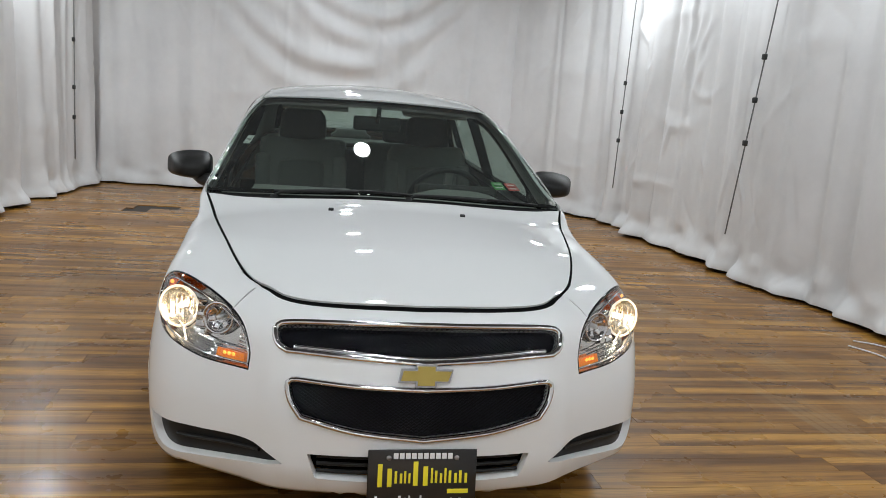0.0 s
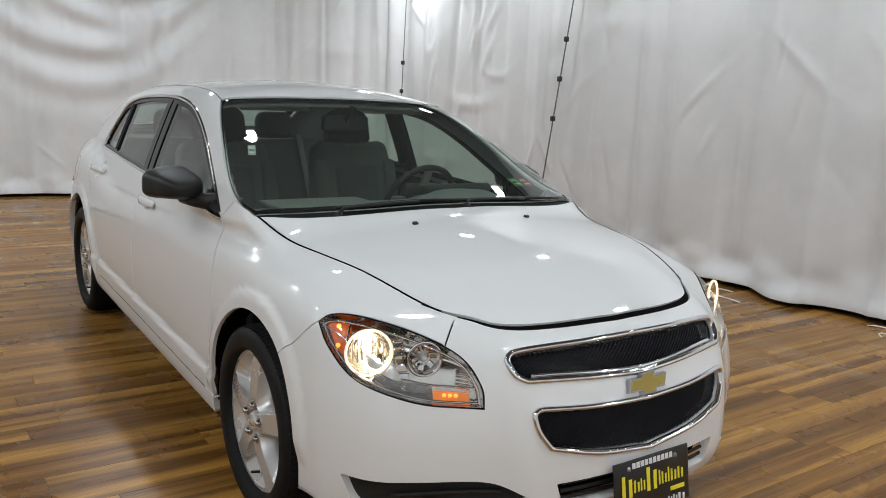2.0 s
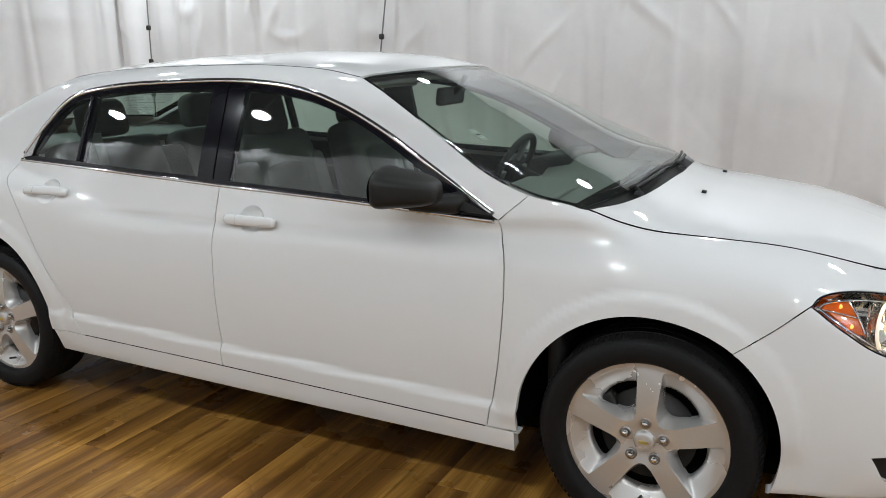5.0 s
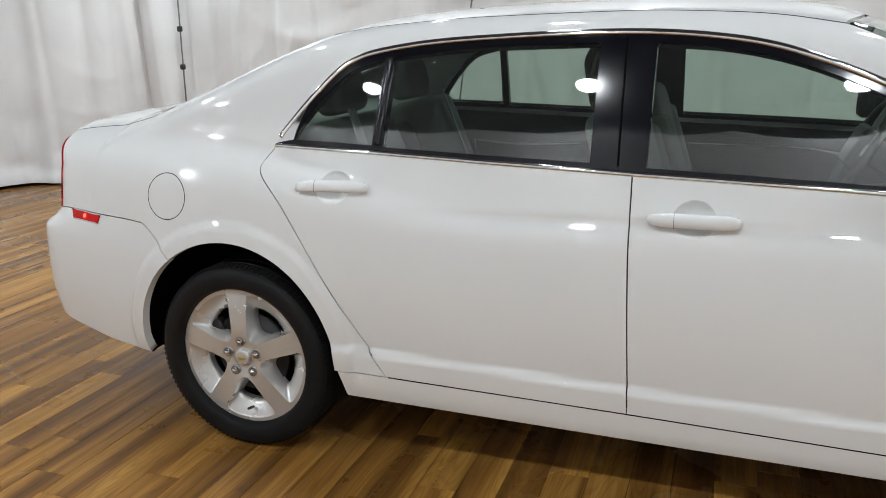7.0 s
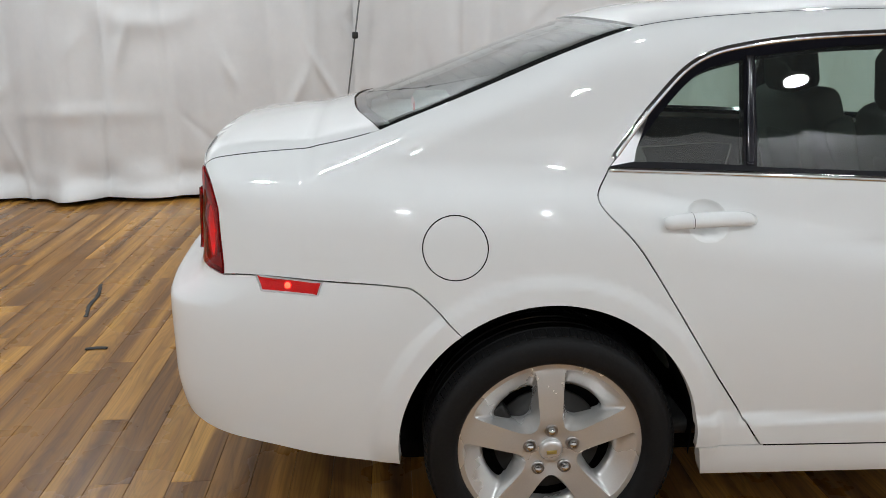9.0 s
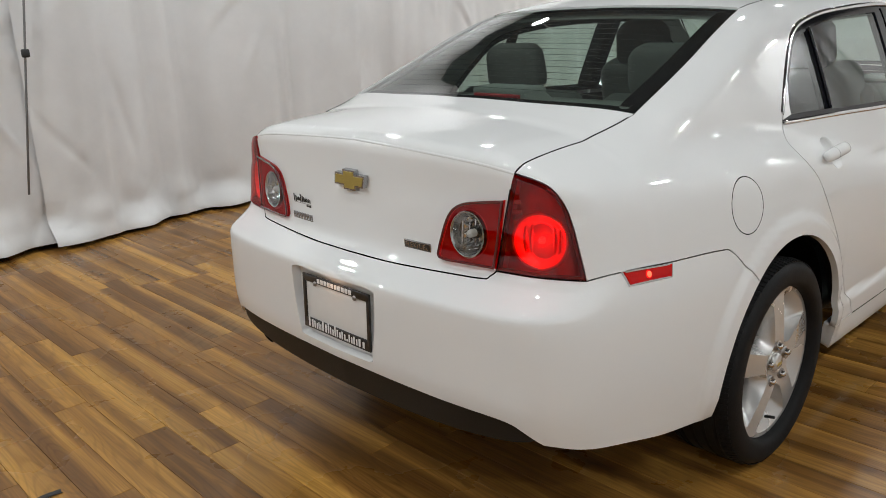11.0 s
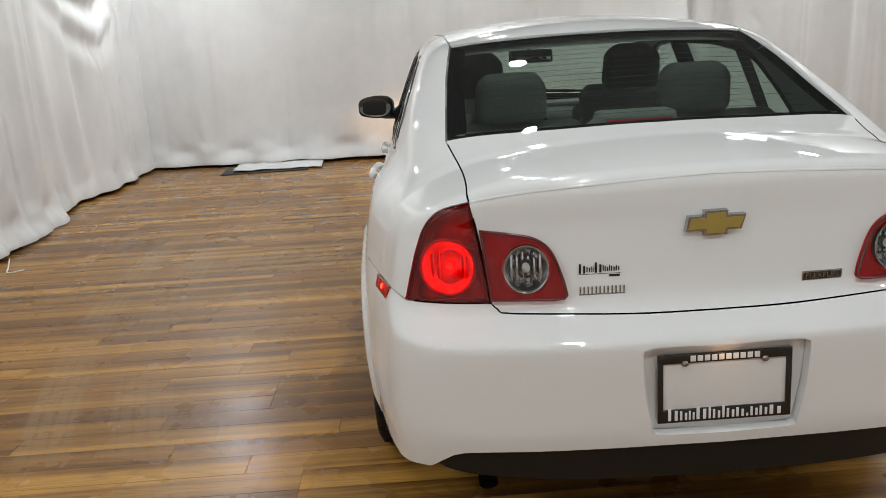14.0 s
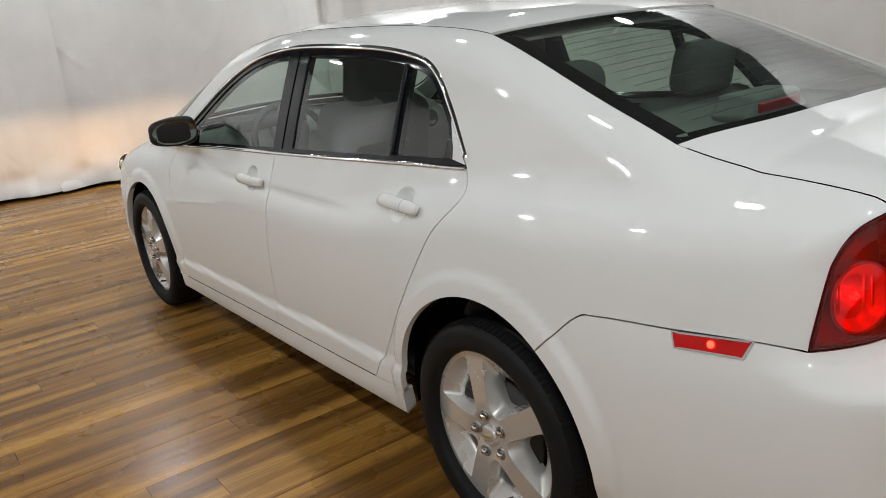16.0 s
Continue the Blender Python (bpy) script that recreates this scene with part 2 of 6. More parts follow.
def flare(x, z):
    """The raised lips round the wheel openings."""
    out = 0
    for ax, az, r in (ARCH_F, ARCH_R):
        d = np.hypot(x - ax, z - az)
        e = np.clip((d - r - 0.042) / 0.034, 0, 1)
        out = out + 0.0125 * (1 - e * e * (3 - 2 * e)) * np.clip((z - 0.29) / 0.07, 0, 1)
    return out


def body(x, y, z):
    """Below zero inside the car's outer skin."""
    y = np.abs(y)
    h = z + 0.03 * x
    pinch = np.where(h < 0.394, np.interp(h, [0.368, 0.373, 0.391, 0.394], [0.0, 0.001, 0.0168, 0.0175]), 0.0175 * np.clip(1 - (h - 0.394) / 0.4, 0, 1) ** 2) * np.clip((1.12 - np.abs(x)) / 0.12, 0, 1)
    haunch = np.clip((z - 0.68) / 0.10, 0, 1) ** 2 * np.clip((-1.75 - x) / 0.35, 0, 1) * 0.012
    side = y - width(x) + shear(x) * tuck(h) + pinch + haunch - flare(x, z)
    front = x - nose(z) + nose_bow(y)
    rear = tail(z) + tail_bow(y) - x
    top = (z - deck(x) + deck_fall(x) * (y / 0.75) ** 2) * 0.97
    low = smax(smax(side, front, 0.12), top, 0.13)
    low = smax(smax(low, rear, 0.10 - 0.055 * np.clip((z - 0.93) / 0.08, 0, 1)), 0.17 - z, 0.03)
    side2 = (y - belt(x) + inward(z) + 0.05 * ease(x, 0.2, 0.9) * ease(0.945 - z, 0.0, 0.10)) * 0.92
    roof = z - roofline(x) + 0.058 * (y / 0.6) ** 2
    wind = (x - screen(z) + 0.16 * (y / 0.77) ** 2) * 0.42
    back = (backlight(z) + 0.075 * (y / 0.58) ** 2 + 0.04 * (np.minimum(y, 0.7) / 0.58) ** 6 - x) * 0.36
    cabin = smax(smax(smax(side2, roof, 0.08), smax(wind, back, 0.02), 0.035), np.maximum(0.86 - z, -2.0 - x), 0.02)
    return -smax(-low, -cabin, 0.013 + 0.035 * np.clip((-x - 1.15) / 0.3, 0, 1) + 0.022 * np.clip((x - 0.9) / 0.2, 0, 1))


def grad(p):
    x, y, z = p[:, 0], p[:, 1], p[:, 2]
    h = 0.004
    g = np.stack([body(x + h, y, z) - body(x - h, y, z), body(x, y + h, z) - body(x, y - h, z), body(x, y, z + h) - body(x, y, z - h)], 1)
    return g / np.maximum(np.linalg.norm(g, axis=1, keepdims=True), 1e-9)


def cast(o, d, far=3.0):
    """Where rays from inside the car leave its skin."""
    a, b = np.zeros(len(o)), np.full(len(o), far)
    fa, fb = np.full(len(o), -1.0), np.full(len(o), 1.0)
    for k in range(17):
        m = (a + b) / 2 if k < 10 or k % 3 == 0 else np.clip(a - fa * (b - a) / np.where(np.abs(fb - fa) < 1e-12, 1, fb - fa), a, b)
        p = o + m[:, None] * d
        f = body(p[:, 0], p[:, 1], p[:, 2])
        low = f < 0
        a, fa, b, fb = np.where(low, m, a), np.where(low, f, fa), np.where(low, b, m), np.where(low, fb, f)
    m = np.clip(a - fa * (b - a) / np.where(np.abs(fb - fa) < 1e-12, 1, fb - fa), a, b)
    return o + m[:, None] * d


AXIS_Z, NOSE_X, TAIL_X, ROUND = 0.75, 1.2, -1.2, 0.9


def lift_side(q):
    """(x, angle round the long axis * ROUND) to the skin."""
    a, o = q[:, 1] / ROUND, 0 * q[:, 0]
    return cast(np.stack([q[:, 0], o, o + AXIS_Z], 1), np.stack([o, np.cos(a), np.sin(a)], 1))


def lift_front(q):
    """(angle round an upright axis * 1.2, z) to the skin of the nose."""
    a, o = q[:, 0] / 1.2, 0 * q[:, 0]
    return cast(np.stack([o + NOSE_X, o, q[:, 1]], 1), np.stack([np.cos(a), np.sin(a), o], 1))


def lift_rear(q):
    a, o = q[:, 0] / 1.2, 0 * q[:, 0]
    return cast(np.stack([o + TAIL_X, o, q[:, 1]], 1), np.stack([-np.cos(a), np.sin(a), o], 1))


def flat_side(p):
    return np.stack([p[:, 0], np.arctan2(p[:, 2] - AXIS_Z, p[:, 1]) * ROUND], 1)


def flat_front(p):
    return np.stack([np.arctan2(p[:, 1], p[:, 0] - NOSE_X) * 1.2, p[:, 2]], 1)


def flat_rear(p):
    return np.stack([np.arctan2(p[:, 1], TAIL_X - p[:, 0]) * 1.2, p[:, 2]], 1)


SIDE, FRONT, REAR = (flat_side, lift_side), (flat_front, lift_front), (flat_rear, lift_rear)


@functools.lru_cache(None)
def s3(x, z):
    return cast(np.array([[x, 0.0, z]]), np.array([[0.0, 1.0, 0.0]]))[0]


@functools.lru_cache(None)
def t3(x, y):
    return cast(np.array([[x, y, 0.8 if abs(x) < 2.15 else 0.7]]), np.array([[0.0, 0.0, 1.0]]))[0]


@functools.lru_cache(None)
def f3(y, z):
    return cast(np.array([[NOSE_X, y, z]]), np.array([[1.0, 0.0, 0.0]]))[0]


@functools.lru_cache(None)
def r3(y, z):
    return cast(np.array([[TAIL_X, y, z]]), np.array([[-1.0, 0.0, 0.0]]))[0]


def snap(p):
    p = np.array(p, float)
    for _ in range(2):
        p = p - (body(p[:, 0], p[:, 1], p[:, 2])[:, None]) * grad(p) * 0.8
    return p


def line(*pts, on=True, step=0.012):
    """A smooth line through points in space, laid on the skin."""
    pts = np.array([np.array(p, float) for p in pts])
    if len(pts) == 2:
        n = max(2, int(np.linalg.norm(pts[1] - pts[0]) / step))
        out = pts[0] + np.linspace(0, 1, n)[:, None] * (pts[1] - pts[0])
    else:
        ext = np.vstack([2 * pts[0] - pts[1], pts, 2 * pts[-1] - pts[-2]])
        out = []
        for i in range(len(pts) - 1):
            a, b, c, d = ext[i:i + 4]
            n = max(2, int(np.linalg.norm(c - b) / step))
            t = np.linspace(0, 1, n, endpoint=False)[:, None]
            out.append(0.5 * (2 * b + (c - a) * t + (2 * a - 5 * b + 4 * c - d) * t * t + (3 * b - a - 3 * c + d) * t ** 3))
        out = np.vstack(out + [pts[-1:]])
    return snap(out) if on else out


def loop(*lines):
    """Joins lines end to end into one closed outline."""
    out = [lines[0]]
    for l in lines[1:]:
        out.append(l[1:] if np.linalg.norm(out[-1][-1] - l[0]) < 0.004 else l)
    out = np.vstack(out)
    return out[:-1] if np.linalg.norm(out[-1] - out[0]) < 0.004 else out


def flip(p):
    return p[::-1] * np.array([1, -1, 1])


def both(half):
    """A line from the middle plane outwards, or back to it, and its mirror image."""
    return np.vstack([half, flip(half)[1:]])


def inside(q, poly):
    x, y = q[:, 0][:, None], q[:, 1][:, None]
    a, b = poly, np.roll(poly, -1, 0)
    hit = ((a[:, 1] > y) != (b[:, 1] > y)) & (x < (b[:, 0] - a[:, 0]) * (y - a[:, 1]) / (b[:, 1] - a[:, 1] + 1e-12) + a[:, 0])
    return hit.sum(1) % 2 == 1


def area2(q):
    x, y = q[:, 0], q[:, 1]
    return 0.5 * np.sum(x * np.roll(y, -1) - np.roll(x, -1) * y)


def inset(q, d):
    """Moves a closed outline inwards by d."""
    if not d:
        return q
    t = np.roll(q, -1, 0) - np.roll(q, 1, 0)
    t /= np.maximum(np.linalg.norm(t, axis=1, keepdims=True), 1e-9)
    n = np.stack([-t[:, 1], t[:, 0]], 1)
    return q + n * d * (1 if area2(q) > 0 else -1)


def fill(outer, holes, step):
    """Triangles over an outline with holes: points and faces."""
    pts, edges = [], []
    for poly in (outer, *holes):
        k = len(pts)
        pts += [Vector(p) for p in poly]
        edges += [(k + i, k + (i + 1) % len(poly)) for i in range(len(poly))]
    lo, hi = outer.min(0), outer.max(0)
    gx, gy = np.meshgrid(np.arange(lo[0] + step / 2, hi[0], step), np.arange(lo[1] + step / 2, hi[1], step))
    g = np.stack([gx.ravel(), gy.ravel()], 1)
    ok = inside(g, outer)
    for h in holes:
        ok &= ~inside(g, h)
    g = g[ok]
    rim = np.array([tuple(p) for p in pts])
    if len(g):
        near = np.full(len(g), 9.0)
        for k in range(0, len(rim), 200):
            near = np.minimum(near, np.min(np.linalg.norm(g[:, None] - rim[None, k:k + 200], axis=2), axis=1))
        g = g[near > step * 0.45]
    pts += [Vector(p) for p in g]
    v, _, f, _, _, _ = delaunay_2d_cdt(pts, edges, [], 0, 1e-6)
    v, f = np.array([tuple(p) for p in v]), np.array([tuple(t) for t in f])
    c = v[f].mean(1)
    ok = inside(c, outer)
    for h in holes:
        ok &= ~inside(c, h)
    f = f[ok]
    a, b, c = v[f[:, 0]], v[f[:, 1]], v[f[:, 2]]
    s = (b[:, 0] - a[:, 0]) * (c[:, 1] - a[:, 1]) - (b[:, 1] - a[:, 1]) * (c[:, 0] - a[:, 0])
    f = f[np.abs(s) > 1e-10]
    f[s[np.abs(s) > 1e-10] < 0] = f[s[np.abs(s) > 1e-10] < 0][:, ::-1]
    return v, f


def rims(f):
    """The open edges of triangles, in their direction."""
    e = np.vstack([f[:, [0, 1]], f[:, [1, 2]], f[:, [2, 0]]])
    have = {(int(a), int(b)) for a, b in e}
    return [(a, b) for a, b in sorted(have) if (b, a) not in have]


def ease(v, a, b):
    t = np.clip((v - a) / (b - a), 0, 1)
    return t * t * (3 - 2 * t)


def settle(p):
    """Last trim of the form: the nose a little higher, shorter and narrower, the waist drawn in."""
    p = np.array(p, float)
    x, y, z = p[..., 0], p[..., 1], p[..., 2]
    s = ease(x, 1.45, 1.95)
    dx = np.interp(x, [-1.8, -1.2, -0.2, 0.6, 1.1, 1.45, 1.85, 2.26, 2.43], [0, -0.006, -0.013, -0.012, -0.003, -0.005, -0.015, -0.028, -0.036])
    dy = -y * np.interp(x, [-2.0, -1.2, -0.1, 0.9, 2.4], [0.003, 0.013, 0.028, 0.043, 0.047])
    dz = s * (0.075 - 0.055 * z) + (1 - s) * ease(z, 0.78, 0.93) * np.interp(x, [-0.6, 0.36, 0.9, 1.15], [0.0, 0.009, 0.013, 0.023])
    return np.stack([x + dx, y + dy, z + dz], -1)


BEND = [True]
# ---- tools for meshes ----
def in_car(parent):
    """Whether a part given in the car's own space hangs under this parent."""
    while parent is not None:
        if parent.matrix_basis != Matrix.Identity(4):
            return False
        if parent.name == "car":
            return BEND[0]
        parent = parent.parent
    return False


def settled(at):
    m = at.copy()
    m.translation = Vector([float(v) for v in settle(np.array(at.translation))])
    return m


def mesh_part(name, verts, faces, mat, parent=None, label="", normals=None, smooth=True, at=None):
    if at is None and in_car(parent):
        verts = settle(np.array(verts, float))
    me = bpy.data.meshes.new(name)
    me.from_pydata([tuple(map(float, v)) for v in verts], [], [tuple(map(int, f)) for f in faces])
    for p in me.polygons:
        p.use_smooth = smooth
    me.materials.append(mat)
    me.update()
    if normals is not None:
        me.normals_split_custom_set([tuple(map(float, normals[l.vertex_index])) for l in me.loops])
    ob = new(name, me)
    if parent:
        ob.parent = parent
    if at is not None:
        ob.matrix_basis = at
    if label:
        tagged(ob, label=label)
    return ob


def part(name, bm, mat, parent=None, label="", at=None, smooth=True):
    if in_car(parent):
        if at is not None:
            at = settled(at)
        else:
            for v in bm.verts:
                v.co = Vector([float(c) for c in settle(np.array(v.co))])
    me = bpy.data.meshes.new(name)
    bm.normal_update()
    bm.to_mesh(me)
    bm.free()
    for p in me.polygons:
        p.use_smooth = smooth
    me.materials.append(mat)
    ob = new(name, me)
    if parent:
        ob.parent = parent
    if at is not None:
        ob.matrix_basis = at
    if label:
        tagged(ob, label=label)
    return ob


def empty(name, label, category, at=None, group="", parent=None):
    ob = new(name)
    ob.empty_display_size = 0.1
    if parent:
        ob.parent = parent
    if at is not None:
        ob.matrix_basis = settled(at) if in_car(parent) else at
    return tagged(ob, label=label, category=category, group=group)


def panel(name, way, outline, mat, parent, holes=(), gap=0.002, deep=0.014, sink=0.0, step=0.03, mirror=False, label="", cut=None):
    """A sheet of the car's skin inside an outline, with its edges turned in. sink: how far below the skin it lies."""
    flat, lift = way
    q = inset(flat(outline), gap)
    hs = [inset(flat(h), -gap) for h in holes]
    v2, f = fill(q, hs, step)
    p = lift(v2)
    n = grad(p)
    p = p - n * sink
    if cut is not None:
        p = cut(p)
    a, b, c = p[f[:, 0]], p[f[:, 1]], p[f[:, 2]]
    if np.sum(np.cross(b - a, c - a) * n[f[:, 0]]) < 0:
        f = f[:, ::-1]
    verts, norms, faces = list(p), list(n if cut is None else 0 * n), [tuple(t) for t in f]
    if deep:
        k = len(verts)
        ring = rims(f)
        ids = sorted({i for e in ring for i in e})
        where = {i: k + 2 * j for j, i in enumerate(ids)}
        for i in ids:
            verts += [p[i], p[i] - n[i] * deep]
            norms += [np.zeros(3), np.zeros(3)]
        for i, j in ring:
            faces.append((where[j], where[i], where[i] + 1, where[j] + 1))
    verts, norms = np.array(verts), np.array(norms)
    if mirror:
        verts, norms, faces = verts * [1, -1, 1], norms * [1, -1, 1], [t[::-1] for t in faces]
    return mesh_part(name, verts, faces, mat, parent, label, norms)


def bead(name, pts, w, h, mat, parent, closed=False, mirror=False, shift=0.0, label="", sink=0.0, lay=True):
    """A rounded strip laid along a line on the skin."""
    p = np.array(pts)
    n = grad(p) if lay is True else np.tile(np.array(lay, float), (len(p), 1))
    if closed:
        t = np.roll(p, -1, 0) - np.roll(p, 1, 0)
    else:
        t = np.gradient(p, axis=0)
    t /= np.maximum(np.linalg.norm(t, axis=1, keepdims=True), 1e-9)
    b = np.cross(n, t)
    prof = [(-0.5, -0.25), (-0.46, 0.45), (-0.25, 0.9), (0.0, 1.0), (0.25, 0.9), (0.46, 0.45), (0.5, -0.25)]
    verts = [p + b * (w * u + shift) + n * (h * v - sink) for u, v in prof]
    k, m = len(p), len(prof)
    verts = np.stack(verts, 1).reshape(-1, 3)
    faces = []
    for i in range(k if closed else k - 1):
        j = (i + 1) % k
        faces += [(i * m + c, i * m + c + 1, j * m + c + 1, j * m + c) for c in range(m - 1)]
    if not closed:
        faces += [tuple(range(m)), tuple(range((k - 1) * m, k * m))[::-1]]
    if mirror:
        verts, faces = verts * [1, -1, 1], [f[::-1] for f in faces]
    return mesh_part(name, verts, faces, mat, parent, label)


def rounded_box(size, edge=0.02, seg=3, taper=None):
    bm = bmesh.new()
    bmesh.ops.create_cube(bm, size=1)
    bmesh.ops.scale(bm, vec=size, verts=bm.verts)
    if taper:
        taper(bm)
    bmesh.ops.bevel(bm, geom=list(bm.edges), offset=edge, segments=seg, affect="EDGES", profile=0.6, clamp_overlap=True)
    return bm


def lathe(profile, seg=48, axis="Y", arc=(0, 2 * math.pi)):
    """Turns (radius, height) points round an axis."""
    bm = bmesh.new()
    whole = abs(arc[1] - arc[0] - 2 * math.pi) < 1e-6
    rings = []
    for i in range(seg if whole else seg + 1):
        a = arc[0] + (arc[1] - arc[0]) * i / seg
        rings.append([bm.verts.new((r * math.cos(a), h, r * math.sin(a)) if axis == "Y" else (r * math.cos(a), r * math.sin(a), h) if axis == "Z" else (h, r * math.cos(a), r * math.sin(a))) for r, h in profile])
    for i in range(len(rings) if whole else len(rings) - 1):
        a, b = rings[i], rings[(i + 1) % len(rings)]
        for j in range(len(profile) - 1):
            bm.faces.new((a[j], a[j + 1], b[j + 1], b[j]))
    bmesh.ops.recalc_face_normals(bm, faces=bm.faces)
    return bm


def tube(pts, r, seg=10, taper=None):
    """A round bar along points."""
    bm = bmesh.new()
    pts = [Vector(p) for p in pts]
    rings = []
    for i, p in enumerate(pts):
        d = (pts[min(i + 1, len(pts) - 1)] - pts[max(i - 1, 0)]).normalized()
        q = d.to_track_quat("Z", "Y")
        rr = r * (taper[i] if taper else 1)
        rings.append([bm.verts.new(p + q @ Vector((rr * math.cos(2 * math.pi * k / seg), rr * math.sin(2 * math.pi * k / seg), 0))) for k in range(seg)])
    for a, b in zip(rings, rings[1:]):
        for k in range(seg):
            bm.faces.new((a[k], a[(k + 1) % seg], b[(k + 1) % seg], b[k]))
    bm.faces.new(rings[0][::-1])
    bm.faces.new(rings[-1])
    bmesh.ops.recalc_face_normals(bm, faces=bm.faces)
    return bm


# ---- the car's lines ----
def arch(circle, a, b):
    """Along the edge of a wheel opening, from angle a to b in degrees."""
    cx, cz, r = circle
    return np.array([s3(cx + r * math.cos(radians(t)), cz + r * math.sin(radians(t))) for t in np.linspace(a, b, int(abs(b - a) / 3) + 2)])


HOOD_EDGE = line(t3(1.22, 0.778), t3(1.54, 0.70), t3(1.88, 0.614), t3(2.03, 0.556), t3(2.115, 0.500), t3(2.178, 0.41), t3(2.215, 0.25), t3(2.232, 0.0))
K_HOOD = int(np.argmin(np.abs(HOOD_EDGE[:, 1] - 0.495)))
HOOD_SIDE, HOOD_FRONT = HOOD_EDGE[:K_HOOD + 1], HOOD_EDGE[K_HOOD:]
LIP_FRONT = line(t3(2.0, 0.573), t3(2.07, 0.543), t3(2.136, 0.500), t3(2.196, 0.41), t3(2.234, 0.25), t3(2.251, 0.0))
HOOD_BACK = line(t3(1.22, 0.778), t3(1.29, 0.60), t3(1.335, 0.38), t3(1.36, 0.0))
SCREEN_SIDE = line(snap([(1.195, 0.782, 0.955)])[0], (1.04, 0.790, 0.997), (0.876, 0.767, 1.069), (0.687, 0.712, 1.181), (0.469, 0.642, 1.300), (0.352, 0.598, 1.358))
SCREEN_TOP = line((0.352, 0.598, 1.358), t3(0.41, 0.42), t3(0.448, 0.2), t3(0.458, 0.0))
SCREEN_BASE = line(SCREEN_SIDE[0], t3(1.255, 0.60), t3(1.30, 0.35), t3(1.318, 0.0))
BACK_SIDE = line((-1.166, 0.535, 1.374), (-1.5, 0.568, 1.245), (-1.849, 0.589, 1.112))
BACK_TOP = line((-1.166, 0.535, 1.374), t3(-1.215, 0.3), t3(-1.232, 0.0))
BACK_BASE = line((-1.849, 0.589, 1.112), t3(-1.915, 0.3), t3(-1.935, 0.0))
DITCH = line((0.352, 0.598, 1.358), t3(0.1, 0.568), t3(-0.5, 0.548), (-1.166, 0.535, 1.374))
LAMP_TIP = snap([(1.845, 0.834, 0.741)])[0]
LAMP_IN = snap([(2.262, 0.524, 0.555)])[0]
LAMP_TOP = line(LAMP_TIP, (1.885, 0.795, 0.766), (2.06, 0.662, 0.752), (2.185, 0.568, 0.70), (2.248, 0.528, 0.62), LAMP_IN)
LAMP_BASE = line(LAMP_IN, (2.17, 0.690, 0.567), (2.035, 0.795, 0.607), (1.925, 0.835, 0.68), LAMP_TIP)
K_SEAM = int(np.argmin(np.abs(LAMP_TOP[:, 0] - 2.15)))
NOSE_SEAM = line(LIP_FRONT[int(np.argmin(np.abs(LIP_FRONT[:, 0] - 2.095)))], LAMP_TOP[K_SEAM])
SEAM_A = math.degrees(math.atan2(0.292, 0.237))
FENDER_SEAM = line(LAMP_TIP, s3(1.755, 0.675), arch(ARCH_F, SEAM_A, SEAM_A + 1)[0])
GAP_FRONT = line(s3(0.95, 0.922), s3(0.985, 0.785), s3(0.976, 0.533), s3(0.935, 0.276))
GAP_MID = line(s3(-0.155, 0.984), s3(-0.150, 0.75), s3(-0.135, 0.313))
GAP_REAR = line(s3(-1.285, 1.037), s3(-1.318, 0.963), s3(-1.219, 0.851), s3(-1.043, 0.578), s3(-0.878, 0.333))
BELT_FRONT = line(s3(0.95, 0.922), s3(0.4, 0.956), s3(-0.155, 0.984))
BELT_REAR = line(s3(-0.155, 0.984), s3(-0.7, 1.013), s3(-1.285, 1.037))
TOP_OF_WINDOWS = line(s3(-1.285, 1.037), s3(-1.158, 1.186), s3(-1.045, 1.283), s3(-0.9, 1.322), s3(-0.643, 1.345), s3(-0.2, 1.351), s3(0.097, 1.323), s3(0.3, 1.266), s3(0.501, 1.178), s3(0.702, 1.066), s3(0.95, 0.922))
SILL_TOP = line(s3(1.026, 0.272), s3(0.935, 0.276), s3(-0.135, 0.313), s3(-0.878, 0.333), s3(-1.045, 0.337))
TRUNK_SIDE = line((-1.849, 0.589, 1.112), (-2.05, 0.563, 1.068), (-2.2, 0.558, 1.045), (-2.30, 0.560, 1.024))
LIP_REAR = line((-2.30, 0.560, 1.024), t3(-2.316, 0.48), t3(-2.326, 0.36), t3(-2.335, 0.0))
TRUNK_EDGE = line((-2.30, 0.560, 1.024), r3(0.546, 0.95), r3(0.532, 0.86), r3(0.522, 0.784))
TRUNK_LOW = line(r3(0.522, 0.784), r3(0.507, 0.770), r3(0.47, 0.761), r3(0.2, 0.752), r3(0.0, 0.751))
TAIL_LAMP_OUT = line((-2.30, 0.560, 1.024), (-2.275, 0.645, 0.998), (-2.270, 0.703, 0.938), (-2.270, 0.740, 0.858), (-2.262, 0.757, 0.788))
TAIL_LAMP_LOW = line((-2.262, 0.757, 0.788), r3(0.63, 0.785), r3(0.522, 0.784))
BUMPER_SEAM = line((-2.262, 0.757, 0.788), s3(-2.15, 0.787), s3(-1.99, 0.780), s3(-1.82, 0.774), s3(-1.76, 0.757), arch(ARCH_R, 126, 127)[0])

HANDLES = ((0.014, 0.868), (-1.052, 0.913))
HOLLOWS = [np.array([s3(round(xm + 0.0535 * math.cos(a), 4), round(zm + 0.004 + 0.046 * math.sin(a), 4)) for a in np.linspace(0, 2 * math.pi, 37)[:-1]]) for xm, zm in HANDLES]


